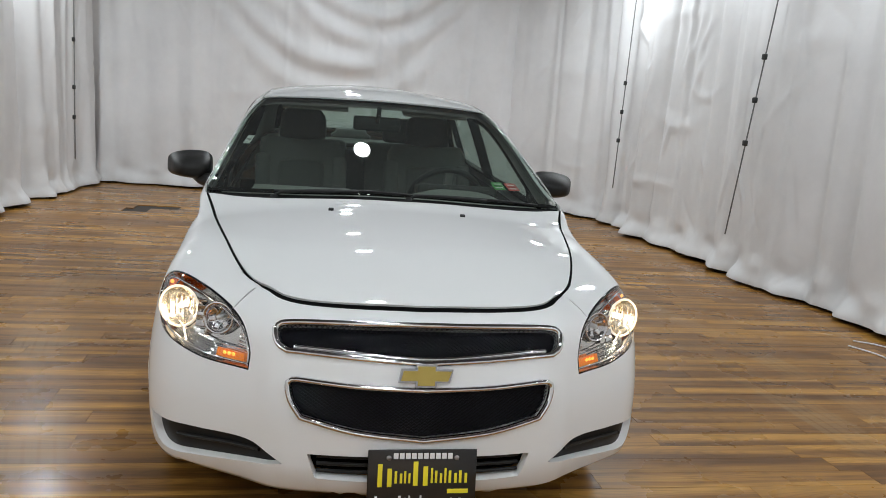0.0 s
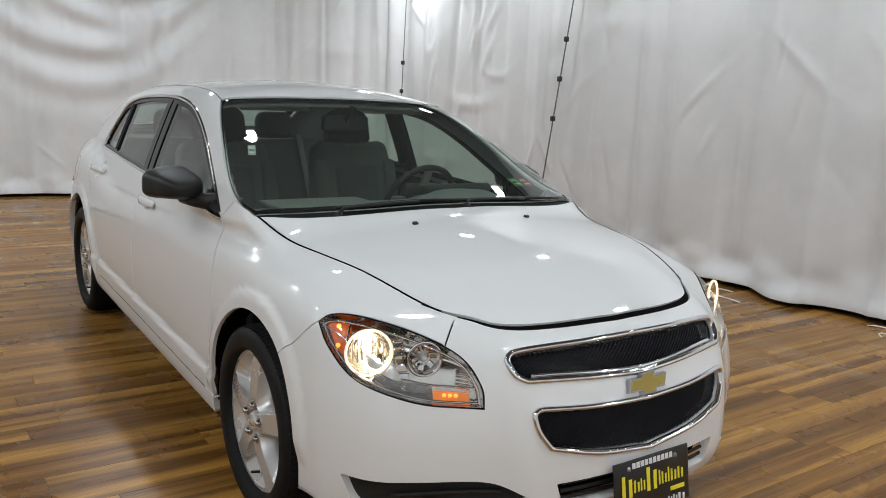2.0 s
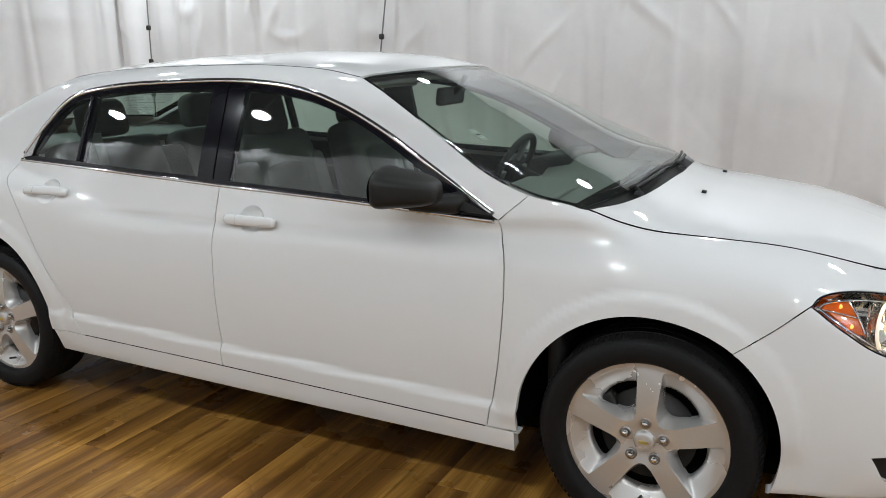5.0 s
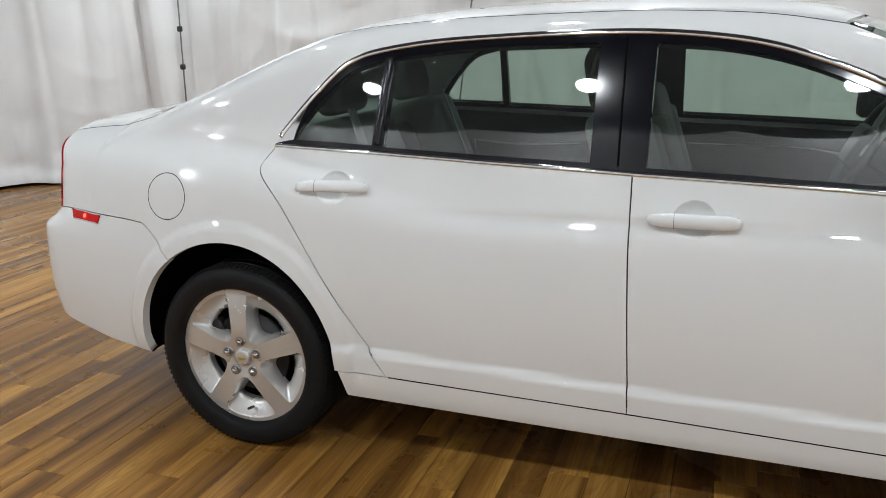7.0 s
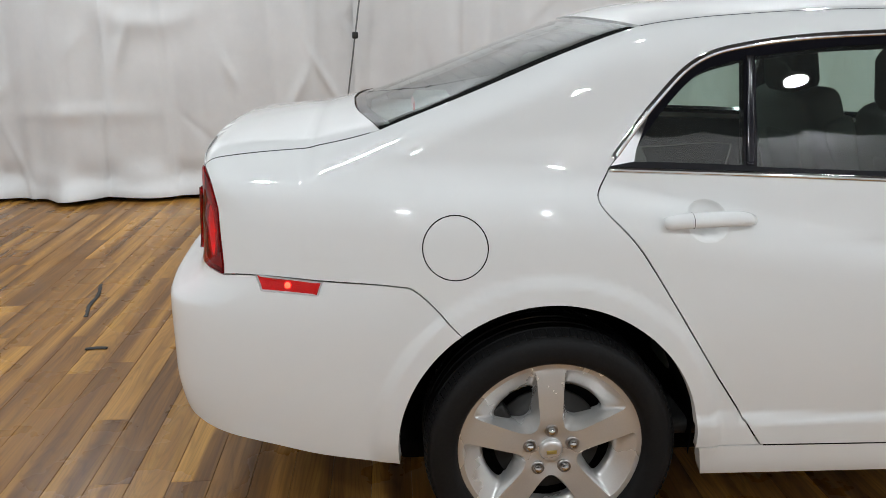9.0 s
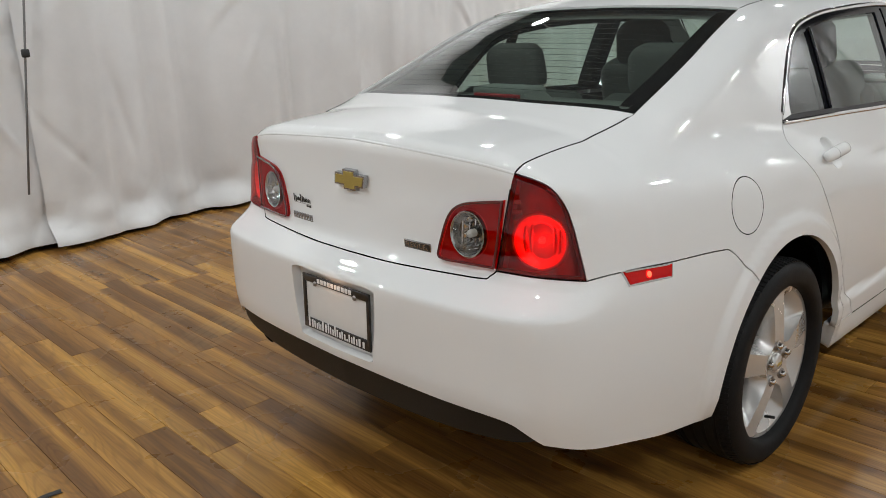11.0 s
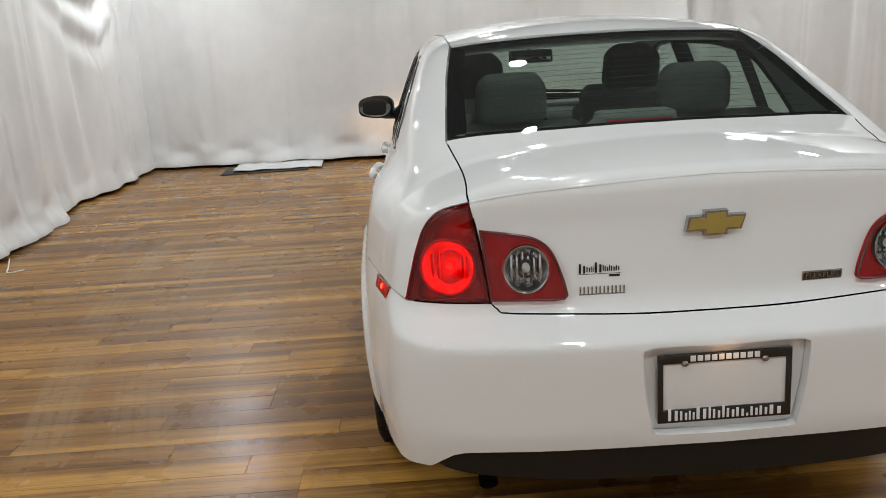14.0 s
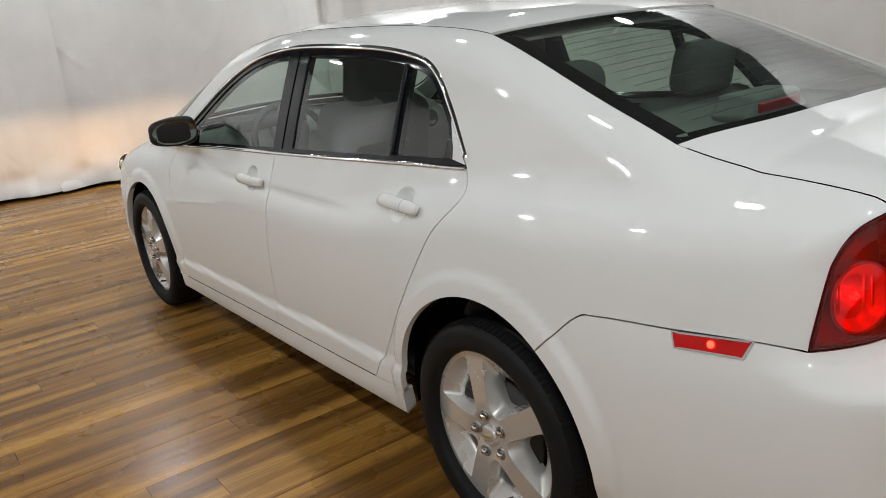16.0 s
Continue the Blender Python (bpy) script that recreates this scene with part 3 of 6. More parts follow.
def hollow(k):
    mid = HOLLOWS[k].mean(0)

    def press(p):
        d = np.hypot((p[:, 0] - mid[0]) / 0.0535, (p[:, 2] - mid[2]) / 0.046)
        out = p.copy()
        out[:, 1] -= 0.027 * np.clip(1 - d ** 2.6, 0, 1)
        return out
    return press


car = empty("car", "white four-door saloon with silver wheels and lit lamps", "car")
for mirrored in (True, False):
    side = -1 if mirrored else 1
    fender = panel("fender", SIDE, loop(GAP_FRONT[::-1], line(s3(0.95, 0.922), s3(0.995, 0.961), SCREEN_SIDE[np.argmin(np.abs(SCREEN_SIDE[:, 0] - 1.04))]),
                                        SCREEN_SIDE[:np.argmin(np.abs(SCREEN_SIDE[:, 0] - 1.04)) + 1][::-1],
                                        HOOD_SIDE[:np.argmin(np.abs(HOOD_SIDE[:, 0] - 2.0))], LIP_FRONT[:np.argmin(np.abs(LIP_FRONT[:, 0] - 2.095)) + 1], NOSE_SEAM, LAMP_TOP[:K_SEAM + 1][::-1], FENDER_SEAM,
                                        arch(ARCH_F, SEAM_A, 186), line(s3(1.036, 0.276), s3(0.935, 0.276))), PAINT, car, mirror=mirrored, gap=0.0018, step=0.016)
    front_door = panel("front_door", SIDE, loop(GAP_FRONT[::-1], BELT_FRONT, GAP_MID, line(s3(-0.135, 0.313), s3(0.935, 0.276))), PAINT, car, holes=HOLLOWS[:1], mirror=mirrored, step=0.011)
    rear_door = panel("rear_door", SIDE, loop(GAP_MID[::-1], BELT_REAR, GAP_REAR, line(s3(-0.878, 0.333), s3(-0.135, 0.313))), PAINT, car, holes=HOLLOWS[1:], mirror=mirrored, step=0.011)
    for k, door in enumerate((front_door, rear_door)):
        panel("handle_hollow", SIDE, HOLLOWS[k], PAINT, door, gap=-0.0025, deep=0, step=0.006, mirror=mirrored, cut=hollow(k))
    panel("side_sill", SIDE, loop(SILL_TOP, line(s3(-1.045, 0.337), s3(-1.025, 0.245)), line(s3(-1.025, 0.245), s3(1.026, 0.203)), line(s3(1.026, 0.203), s3(1.026, 0.272))), PAINT, car, mirror=mirrored, gap=0.0015, deep=0.04)
    panel("body_side", SIDE, loop(TOP_OF_WINDOWS, line(s3(0.95, 0.922), s3(0.995, 0.961), SCREEN_SIDE[np.argmin(np.abs(SCREEN_SIDE[:, 0] - 1.04))]),
                                  SCREEN_SIDE[np.argmin(np.abs(SCREEN_SIDE[:, 0] - 1.04)):], DITCH, BACK_SIDE, TRUNK_SIDE, TAIL_LAMP_OUT, BUMPER_SEAM, arch(ARCH_R, 126, -2), line(s3(-1.055, 0.337), s3(-0.878, 0.333)), GAP_REAR[::-1]), PAINT, car, mirror=mirrored, gap=0.0018, deep=0.02, step=0.016)
    bead("sill_gap", SILL_TOP[8:-14], 0.0038, 0.0008, DARK, car, mirror=mirrored)
    # cabin side of the pillars and doors
    panel("pillar_lining", SIDE, loop(TOP_OF_WINDOWS, SCREEN_SIDE[np.argmin(np.abs(SCREEN_SIDE[:, 0] - 1.04)):], DITCH, BACK_SIDE, line(BACK_SIDE[-1], s3(-1.75, 0.95)), line(s3(-1.75, 0.95), s3(-1.285, 1.037))), TRIM_GREY, car, mirror=mirrored, sink=0.03, deep=0, gap=0.004)
    panel("door_lining", SIDE, loop(BELT_FRONT, line(s3(-0.155, 0.984), s3(-1.285, 1.037)), line(s3(-1.285, 1.037), s3(-1.20, 0.84), s3(-1.02, 0.60), s3(-0.86, 0.36)), line(s3(-0.86, 0.36), s3(0.95, 0.32)), line(s3(0.95, 0.32), s3(0.95, 0.922))), TRIM_DARK, car, mirror=mirrored, sink=0.075, deep=0.0, gap=0.0)
    for x0, x1 in ((0.80, -0.09), (-0.32, -1.10)):
        panel("armrest_panel", SIDE, loop(line(s3(x0, 0.86), s3((x0 + x1) / 2, 0.88), s3(x1, 0.89)), line(s3(x1, 0.89), s3(x1, 0.74)), line(s3(x1, 0.74), s3((x0 + x1) / 2, 0.70), s3(x0, 0.72)), line(s3(x0, 0.72), s3(x0, 0.86))), TRIM_GREY, car, mirror=mirrored, sink=0.066, deep=0.02, gap=0.0)
    # window frames, glass, bright trim
    FG = loop(line(s3(-0.120, 0.998), s3(0.35, 0.973), s3(0.720, 0.951)), line(s3(0.720, 0.951), s3(0.734, 1.020)), line(s3(0.734, 1.020), s3(0.48, 1.164), s3(0.28, 1.252), s3(0.09, 1.302), s3(-0.115, 1.325)), line(s3(-0.115, 1.325), s3(-0.120, 0.998)))
    RG = loop(line(s3(-0.912, 1.038), s3(-0.6, 1.024), s3(-0.274, 1.008)), line(s3(-0.274, 1.008), s3(-0.270, 1.328)), line(s3(-0.270, 1.328), s3(-0.643, 1.324), s3(-0.900, 1.299)), line(s3(-0.900, 1.299), s3(-0.912, 1.038)))
    QG = loop(line(s3(-1.232, 1.053), s3(-1.1, 1.049), s3(-0.946, 1.042)), line(s3(-0.946, 1.042), s3(-0.930, 1.293)), line(s3(-0.930, 1.293), s3(-1.045, 1.259), s3(-1.14, 1.175), s3(-1.210, 1.090), s3(-1.232, 1.053)))
    DLO = loop(TOP_OF_WINDOWS, BELT_FRONT, BELT_REAR)
    frame_ = panel("window_frame", SIDE, DLO, GLOSS_BLACK, car, holes=(FG, RG, QG), mirror=mirrored, sink=0.004, gap=0.0, deep=0.03)
    for nm, g in (("front_window", FG), ("rear_window", RG), ("quarter_window", QG)):
        panel(nm, SIDE, g, GLASS, car, mirror=mirrored, sink=0.009, gap=-0.004, deep=0, label="green-tinted glass")
    bead("window_trim", TOP_OF_WINDOWS[2:-2], 0.018, 0.005, CHROME, car, mirror=mirrored, shift=-0.006, label="chrome window surround")
    bead("belt_trim", np.vstack([BELT_FRONT[1:], BELT_REAR[1:]]), 0.015, 0.006, CHROME, car, mirror=mirrored, shift=-0.004, label="chrome belt moulding")
    panel("corner_trim", SIDE, loop(line(s3(-1.280, 1.042), s3(-1.180, 1.160)), line(s3(-1.180, 1.160), s3(-1.216, 1.080)), line(s3(-1.216, 1.080), s3(-1.222, 1.052)), line(s3(-1.222, 1.052), s3(-1.280, 1.042))), CHROME, car, mirror=mirrored, sink=-0.001, gap=0.0, deep=0.006, step=0.02, label="chrome corner of the window surround")
    bead("window_divider", line(s3(-0.929, 1.042), s3(-0.915, 1.298)), 0.020, 0.004, GLOSS_BLACK, car, mirror=mirrored)
    bead("pillar_gap", line(s3(-0.196, 1.0), s3(-0.198, 1.34)), 0.006, 0.002, DARK, car, mirror=mirrored, sink=0.003)
    bead("roof_ditch", DITCH, 0.0042, 0.0012, BLACK, car, mirror=mirrored)
    # wheel housing, coloured near-black to hold the shade inside the arch
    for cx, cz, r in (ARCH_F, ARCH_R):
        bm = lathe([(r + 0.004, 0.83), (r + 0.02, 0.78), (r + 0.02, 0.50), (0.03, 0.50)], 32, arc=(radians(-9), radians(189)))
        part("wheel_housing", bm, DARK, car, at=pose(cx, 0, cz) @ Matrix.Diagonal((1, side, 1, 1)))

hood = panel("hood", SIDE, loop(HOOD_BACK[::-1], HOOD_SIDE, HOOD_FRONT, flip(np.vstack([HOOD_SIDE, HOOD_FRONT[1:]])), flip(HOOD_BACK[::-1])), PAINT, car, gap=0.0025, step=0.035, deep=0.03)
roof = panel("roof", SIDE, loop(SCREEN_TOP[::-1], DITCH, BACK_TOP, flip(np.vstack([DITCH, BACK_TOP[1:]])), flip(SCREEN_TOP[::-1])), PAINT, car, gap=0.003, step=0.04)
panel("headliner", SIDE, loop(SCREEN_TOP[::-1], DITCH, BACK_TOP, flip(np.vstack([DITCH, BACK_TOP[1:]])), flip(SCREEN_TOP[::-1])), HEADLINER, car, gap=-0.03, step=0.05, sink=0.035, deep=0)
trunk = panel("trunk_lid", SIDE, loop(BACK_BASE[::-1], TRUNK_SIDE, LIP_REAR, flip(np.vstack([TRUNK_SIDE, LIP_REAR[1:]])), flip(BACK_BASE[::-1])), PAINT, car, gap=0.0003, step=0.03, deep=0.0)


def reverse_ring(sgn):
    """The round opening of the reversing lamp."""
    return np.array([r3(round(0.437 + 0.053 * math.cos(a), 4), round(0.864 + 0.058 * math.sin(a), 4)) * [1, sgn, 1] for a in np.linspace(0, 2 * math.pi, 37)[:-1]])


panel("trunk_face", REAR, loop(LIP_REAR[::-1], TRUNK_EDGE, TRUNK_LOW, flip(np.vstack([TRUNK_EDGE, TRUNK_LOW[1:]])), flip(LIP_REAR[::-1])), PAINT, trunk, holes=(reverse_ring(1), reverse_ring(-1)), gap=-0.0002, step=0.018, deep=0.0)
WINDSCREEN = loop(SCREEN_BASE[::-1], SCREEN_SIDE, SCREEN_TOP, flip(np.vstack([SCREEN_SIDE, SCREEN_TOP[1:]])), flip(SCREEN_BASE[::-1]))
BACKLIGHT = loop(BACK_BASE[::-1], BACK_SIDE[::-1], BACK_TOP, flip(np.vstack([BACK_SIDE[::-1], BACK_TOP[1:]])), flip(BACK_BASE[::-1]))
windscreen = panel("windscreen", SIDE, WINDSCREEN, SCREEN, car, gap=0.004, sink=0.004, step=0.04, deep=0, label="clear laminated windscreen")
backlight_glass = panel("rear_screen", SIDE, BACKLIGHT, GLASS, car, gap=0.004, sink=0.004, step=0.04, deep=0, label="green-tinted rear screen")


def band(name, outline, w_side, w_top, w_low, parent):
    """The black printed border of a fixed screen."""
    q = flat_side(outline)
    p = outline
    lo, hi = p[:, 2].min(), p[:, 2].max()
    t = np.roll(q, -1, 0) - np.roll(q, 1, 0)
    t /= np.maximum(np.linalg.norm(t, axis=1, keepdims=True), 1e-9)
    nrm = np.stack([-t[:, 1], t[:, 0]], 1) * (1 if area2(q) > 0 else -1)
    along = np.abs(nrm[:, 0])
    top = (p[:, 2] > (lo + hi) / 2)
    w = np.where(along > 0.75, np.where(top, w_top, w_low), w_side)
    for _ in range(10):
        w = (np.roll(w, 1) + w + np.roll(w, -1)) / 3
    inner = q + nrm * w[:, None]
    for _ in range(6):
        inner = (np.roll(inner, 1, 0) + inner * 2 + np.roll(inner, -1, 0)) / 4
    v2, f = fill(inset(q, 0.004), [inner], 0.03)
    pp = lift_side(v2)
    n = grad(pp)
    return mesh_part(name, pp - n * 0.0065, f, FRIT, parent, "", n)


band("glass_border", WINDSCREEN, 0.012, 0.030, 0.035, windscreen)
band("glass_border", BACKLIGHT, 0.055, 0.03, 0.035, backlight_glass)
panel("cowl", SIDE, loop(HOOD_BACK[::-1], line(HOOD_BACK[0], SCREEN_BASE[0]), SCREEN_BASE, flip(np.vstack([line(HOOD_BACK[0], SCREEN_BASE[0]), SCREEN_BASE[1:]])), flip(HOOD_BACK[::-1])), COWL, car, sink=0.012, gap=-0.004, deep=0.03)

seal = np.vstack([HOOD_SIDE, HOOD_FRONT[1:]])
seal[:, 0] += 0.010 * ease(seal[:, 0], 1.95, 2.12)
bead("hood_seal", both(snap(seal)), 0.026, 0.003, DARK, car, sink=0.0105)
for sgn in (1, -1):
    bead("hood_gap", HOOD_SIDE[:-6] * [1, sgn, 1], 0.0075, 0.0010, DARK, car)
    bead("lid_gap", TRUNK_SIDE[2:] * [1, sgn, 1], 0.0042, 0.0010, DARK, trunk)
bead("lid_gap", both(np.vstack([TRUNK_EDGE[3:], TRUNK_LOW[1:]])), 0.0038, 0.0008, DARK, trunk)
bead("lid_fold", both(LIP_REAR), 0.007, 0.0012, PAINT, trunk)
for k in range(15):
    x = -1.30 - 0.038 * k
    half_w = 0.43 + 0.05 * (k / 15)
    bead("heater_wire", np.array([t3(x + 0.03 * (y / 0.5) ** 2, round(float(y), 3)) for y in np.linspace(-half_w, half_w, 9)]), 0.0016, 0.0006, TRIM_DARK, backlight_glass, sink=0.006)

# ---- nose ----
def inset_loop(o, d):
    """A closed line on the nose moved inwards by d."""
    return lift_front(inset(flat_front(o), d))


def inset_rear(o, d):
    """A closed line on the tail moved inwards by d."""
    return lift_rear(inset(flat_rear(o), d))


def symmetric(*half):
    """A closed outline from its left half, whose ends lie in the middle plane."""
    h = loop(*half)
    return np.vstack([h, flip(h)[1:-1]])


GRILLE_UP = symmetric(line(f3(0.0, 0.716), f3(0.2, 0.714), f3(0.40, 0.709), f3(0.435, 0.704)), line(f3(0.435, 0.704), f3(0.452, 0.690), f3(0.442, 0.655), f3(0.415, 0.640)), line(f3(0.415, 0.640), f3(0.2, 0.631), f3(0.0, 0.622)))
GRILLE_LOW = symmetric(line(f3(0.0, 0.540), f3(0.2, 0.545), f3(0.385, 0.556)), line(f3(0.385, 0.556), f3(0.408, 0.548), f3(0.400, 0.50), f3(0.368, 0.452)), line(f3(0.368, 0.452), f3(0.2, 0.415), f3(0.0, 0.396)))
INTAKE = symmetric(line(f3(0.0, 0.335), f3(0.345, 0.335)), line(f3(0.345, 0.335), f3(0.318, 0.258)), line(f3(0.318, 0.258), f3(0.0, 0.250)))
FOG = loop(line((2.02, 0.826, 0.330), f3(0.68, 0.341), f3(0.52, 0.344), f3(0.420, 0.297)), line(f3(0.420, 0.297), f3(0.55, 0.268), f3(0.68, 0.246), (2.08, 0.800, 0.246), (2.02, 0.826, 0.330)))
half = [LIP_FRONT[np.argmin(np.abs(LIP_FRONT[:, 0] - 2.095)):][::-1], NOSE_SEAM, LAMP_TOP[K_SEAM:], LAMP_BASE, FENDER_SEAM, arch(ARCH_F, SEAM_A, -20), line(s3(1.774, 0.187), s3(1.95, 0.186), f3(0.66, 0.182), f3(0.4, 0.178), f3(0.0, 0.176))]
bumper = panel("front_bumper", FRONT, symmetric(*half), PAINT, car, holes=(GRILLE_UP, GRILLE_LOW, INTAKE, FOG, flip(FOG)), gap=0.0015, step=0.022, deep=0.03)


def mesh_grille(name, outline, parent, cell, sink, bar):
    """A lattice of slanting bars cut to an opening; a near-black sheet behind paints the shade."""
    lo, hi = outline[:, 1].min(), outline[:, 1].max()
    poly = outline[:, 1:]
    verts, faces = [], []
    z0, z1 = outline[:, 2].min(), outline[:, 2].max()
    slope = 0.62
    for sgn in (1, -1):
        for c in np.arange(lo - 0.4, hi + 0.4, cell):
            ys = np.linspace(lo, hi, 160)
            zs = z0 + sgn * slope * (ys - c) if sgn > 0 else z1 - slope * (ys - c)
            ok = inside(np.stack([ys, zs], 1), poly)
            run = []
            for k in range(len(ys) + 1):
                if k < len(ys) and ok[k]:
                    run.append(k)
                elif run:
                    if len(run) > 2:
                        a, b = run[0], run[-1]
                        seg = np.stack([np.linspace(ys[a], ys[b], 8), np.linspace(zs[a], zs[b], 8)], 1)
                        p = cast(np.stack([np.full(8, NOSE_X), seg[:, 0], seg[:, 1]], 1), np.tile([1.0, 0, 0], (8, 1)))
                        p[:, 0] -= sink
                        u = np.array([0, 0, bar / 2])
                        k0 = len(verts)
                        for q in p:
                            verts += [q - u - [0.004, 0, 0], q + [0.001, 0, 0], q + u - [0.004, 0, 0]]
                        for i in range(7):
                            for j in range(2):
                                faces.append((k0 + i * 3 + j, k0 + i * 3 + 3 + j, k0 + i * 3 + 4 + j, k0 + i * 3 + 1 + j))
                    run = []
    g = mesh_part(name, verts, faces, GLOSS_BLACK, parent, "black diamond mesh")
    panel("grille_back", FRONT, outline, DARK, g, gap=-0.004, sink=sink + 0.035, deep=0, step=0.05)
    return g


for nm, o, w in (("upper_grille", GRILLE_UP, 0.020), ("lower_grille", GRILLE_LOW, 0.018)):
    g = mesh_grille(nm, o, bumper, 0.0165, 0.016, 0.0032)
    bead("grille_surround", o, w, 0.012, CHROME, g, closed=True, shift=0.004, label="chrome grille surround")
bead("grille_bar", line(f3(-0.40, 0.651), f3(0.0, 0.634), f3(0.40, 0.651)), 0.012, 0.004, CHROME, bumper, sink=0.008)
# near-black sheet in the intake, coloured as the shade behind the slats
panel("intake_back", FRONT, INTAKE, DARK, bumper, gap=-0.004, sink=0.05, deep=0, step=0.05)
for z in (0.272, 0.300, 0.325):
    bead("intake_slat", line(f3(-0.32, z), f3(0.0, z), f3(0.32, z)), 0.012, 0.006, BLACK, bumper, sink=0.022)
for sgn in (1, -1):
    o = FOG if sgn > 0 else flip(FOG)
    panel("fog_recess", FRONT, o, BLACK, bumper, gap=-0.004, sink=0.026, deep=0, step=0.04, label="blank black fog lamp recess")
    bead("recess_slat", line(*[f3(sgn * y, z) for y, z in ((0.765, 0.292), (0.66, 0.303), (0.50, 0.316))]), 0.011, 0.008, BLACK, bumper, sink=0.018)


def emblem(parent, at, w=0.150, h=0.057):
    """A plain gold cross-bar shape with a bright rim."""
    def shape(grow):
        a, b = w / 2 + grow, h / 2 + grow
        c, d, s = w * 0.17 + grow, h * 0.26 + grow, h * 0.22
        return [(-a + s * 0.6, d), (-c, d), (-c, b), (c, b), (c, d), (a, d), (a - s * 0.9, -d), (c, -d), (c, -b), (-c, -b), (-c, -d), (-a, -d)]
    def slab(name, grow, z0, z1, mat, par):
        bm = bmesh.new()
        lo = [bm.verts.new((x, y, z0)) for x, y in shape(grow)]
        hi = [bm.verts.new((x * 0.985, y * 0.96, z1)) for x, y in shape(grow)]
        bm.faces.new(hi)
        n = len(lo)
        for i in range(n):
            bm.faces.new((lo[i], lo[(i + 1) % n], hi[(i + 1) % n], hi[i]))
        bmesh.ops.recalc_face_normals(bm, faces=bm.faces)
        return part(name, bm, mat, par, at=at if par is parent else None, smooth=False)
    e = slab("emblem", 0.0055, -0.006, 0.009, BADGE, parent)
    tagged(e, label="gold emblem with a chrome rim")
    slab("emblem_face", 0.0, 0.008, 0.0105, GOLD, e)


def facing(p, n, up=(0, 0, 1)):
    """A pose at p whose z axis points along n and whose y axis is upright."""
    n = Vector(n).normalized()
    x = Vector(up).cross(n).normalized()
    y = n.cross(x)
    m = Matrix((x, y, n)).transposed().to_4x4()
    m.translation = Vector(p)
    return m


p = f3(0.0, 0.588)
emblem(bumper, facing(p + np.array([0.004, 0, 0]), (0.97, 0, 0.25)))

# front plate
plate = empty("front_plate", "black dealer plate with yellow print on the front bumper", "", at=facing((2.452, 0.0, 0.282), (0.985, 0, 0.17)), parent=car)
part("plate_board", rounded_box((0.318, 0.168, 0.006), 0.0025, 2), PLATE_BLACK, plate)


def bar(name, w, h, x, y, z, mat, parent, edge=0.0015):
    return part(name, rounded_box((w, h, 0.0016), min(edge, h / 3), 2), mat, parent, at=pose(x, y, z))


def squiggle(parent, y, z, scale, mat, heights):
    """Plain upright blocks in place of a lettered name."""
    x = -sum(w for w, h, b in heights) / 2 * scale
    for w, h, b in heights:
        if w > 0.012:
            for s, k in ((-0.27, 1.0), (0.27, 0.8)):
                bar("print_bar", w * scale * 0.26, h * k * scale, x + w * scale * (0.5 + s), y + (h * k / 2 + b) * scale, z, mat, parent)
        else:
            bar("print_bar", w * scale * 0.5, h * scale, x + w * scale / 2, y + (h / 2 + b) * scale, z, mat, parent)
        x += w * scale


NAME = [(0.040, 0.052, -0.004), (0.022, 0.028, 0.004), (0.018, 0.028, 0.004), (0.042, 0.055, -0.002), (0.010, 0.034, 0.004), (0.021, 0.028, 0.004), (0.010, 0.034, 0.004), (0.024, 0.028, 0.004), (0.024, 0.028, 0.004)]
SITE = [(0.024, 0.026, 0), (0.018, 0.019, 0), (0.014, 0.019, 0), (0.024, 0.026, 0), (0.009, 0.026, 0), (0.018, 0.019, 0), (0.009, 0.026, 0), (0.019, 0.019, 0), (0.019, 0.019, 0), (0.009, 0.006, 0), (0.018, 0.019, 0), (0.019, 0.019, 0), (0.028, 0.019, 0)]
squiggle(plate, -0.018, 0.004, 1.28, YELLOW, NAME)
bar("print_bar", 0.062, 0.013, 0.105, -0.037, 0.004, YELLOW, plate)
squiggle(plate, -0.080, 0.004, 1.22, WHITE, SITE)
for k in range(10):
    bar("print_bar", 0.0135, 0.017, -0.079 + k * 0.0176, 0.066, 0.004, WHITE, plate)
for x in (-0.099, 0.099):
    part("screw", lathe([(0.0, 0.0065), (0.006, 0.006), (0.008, 0.002)], 14, "Z"), STEEL, plate, at=pose(x, 0.060, 0.0))

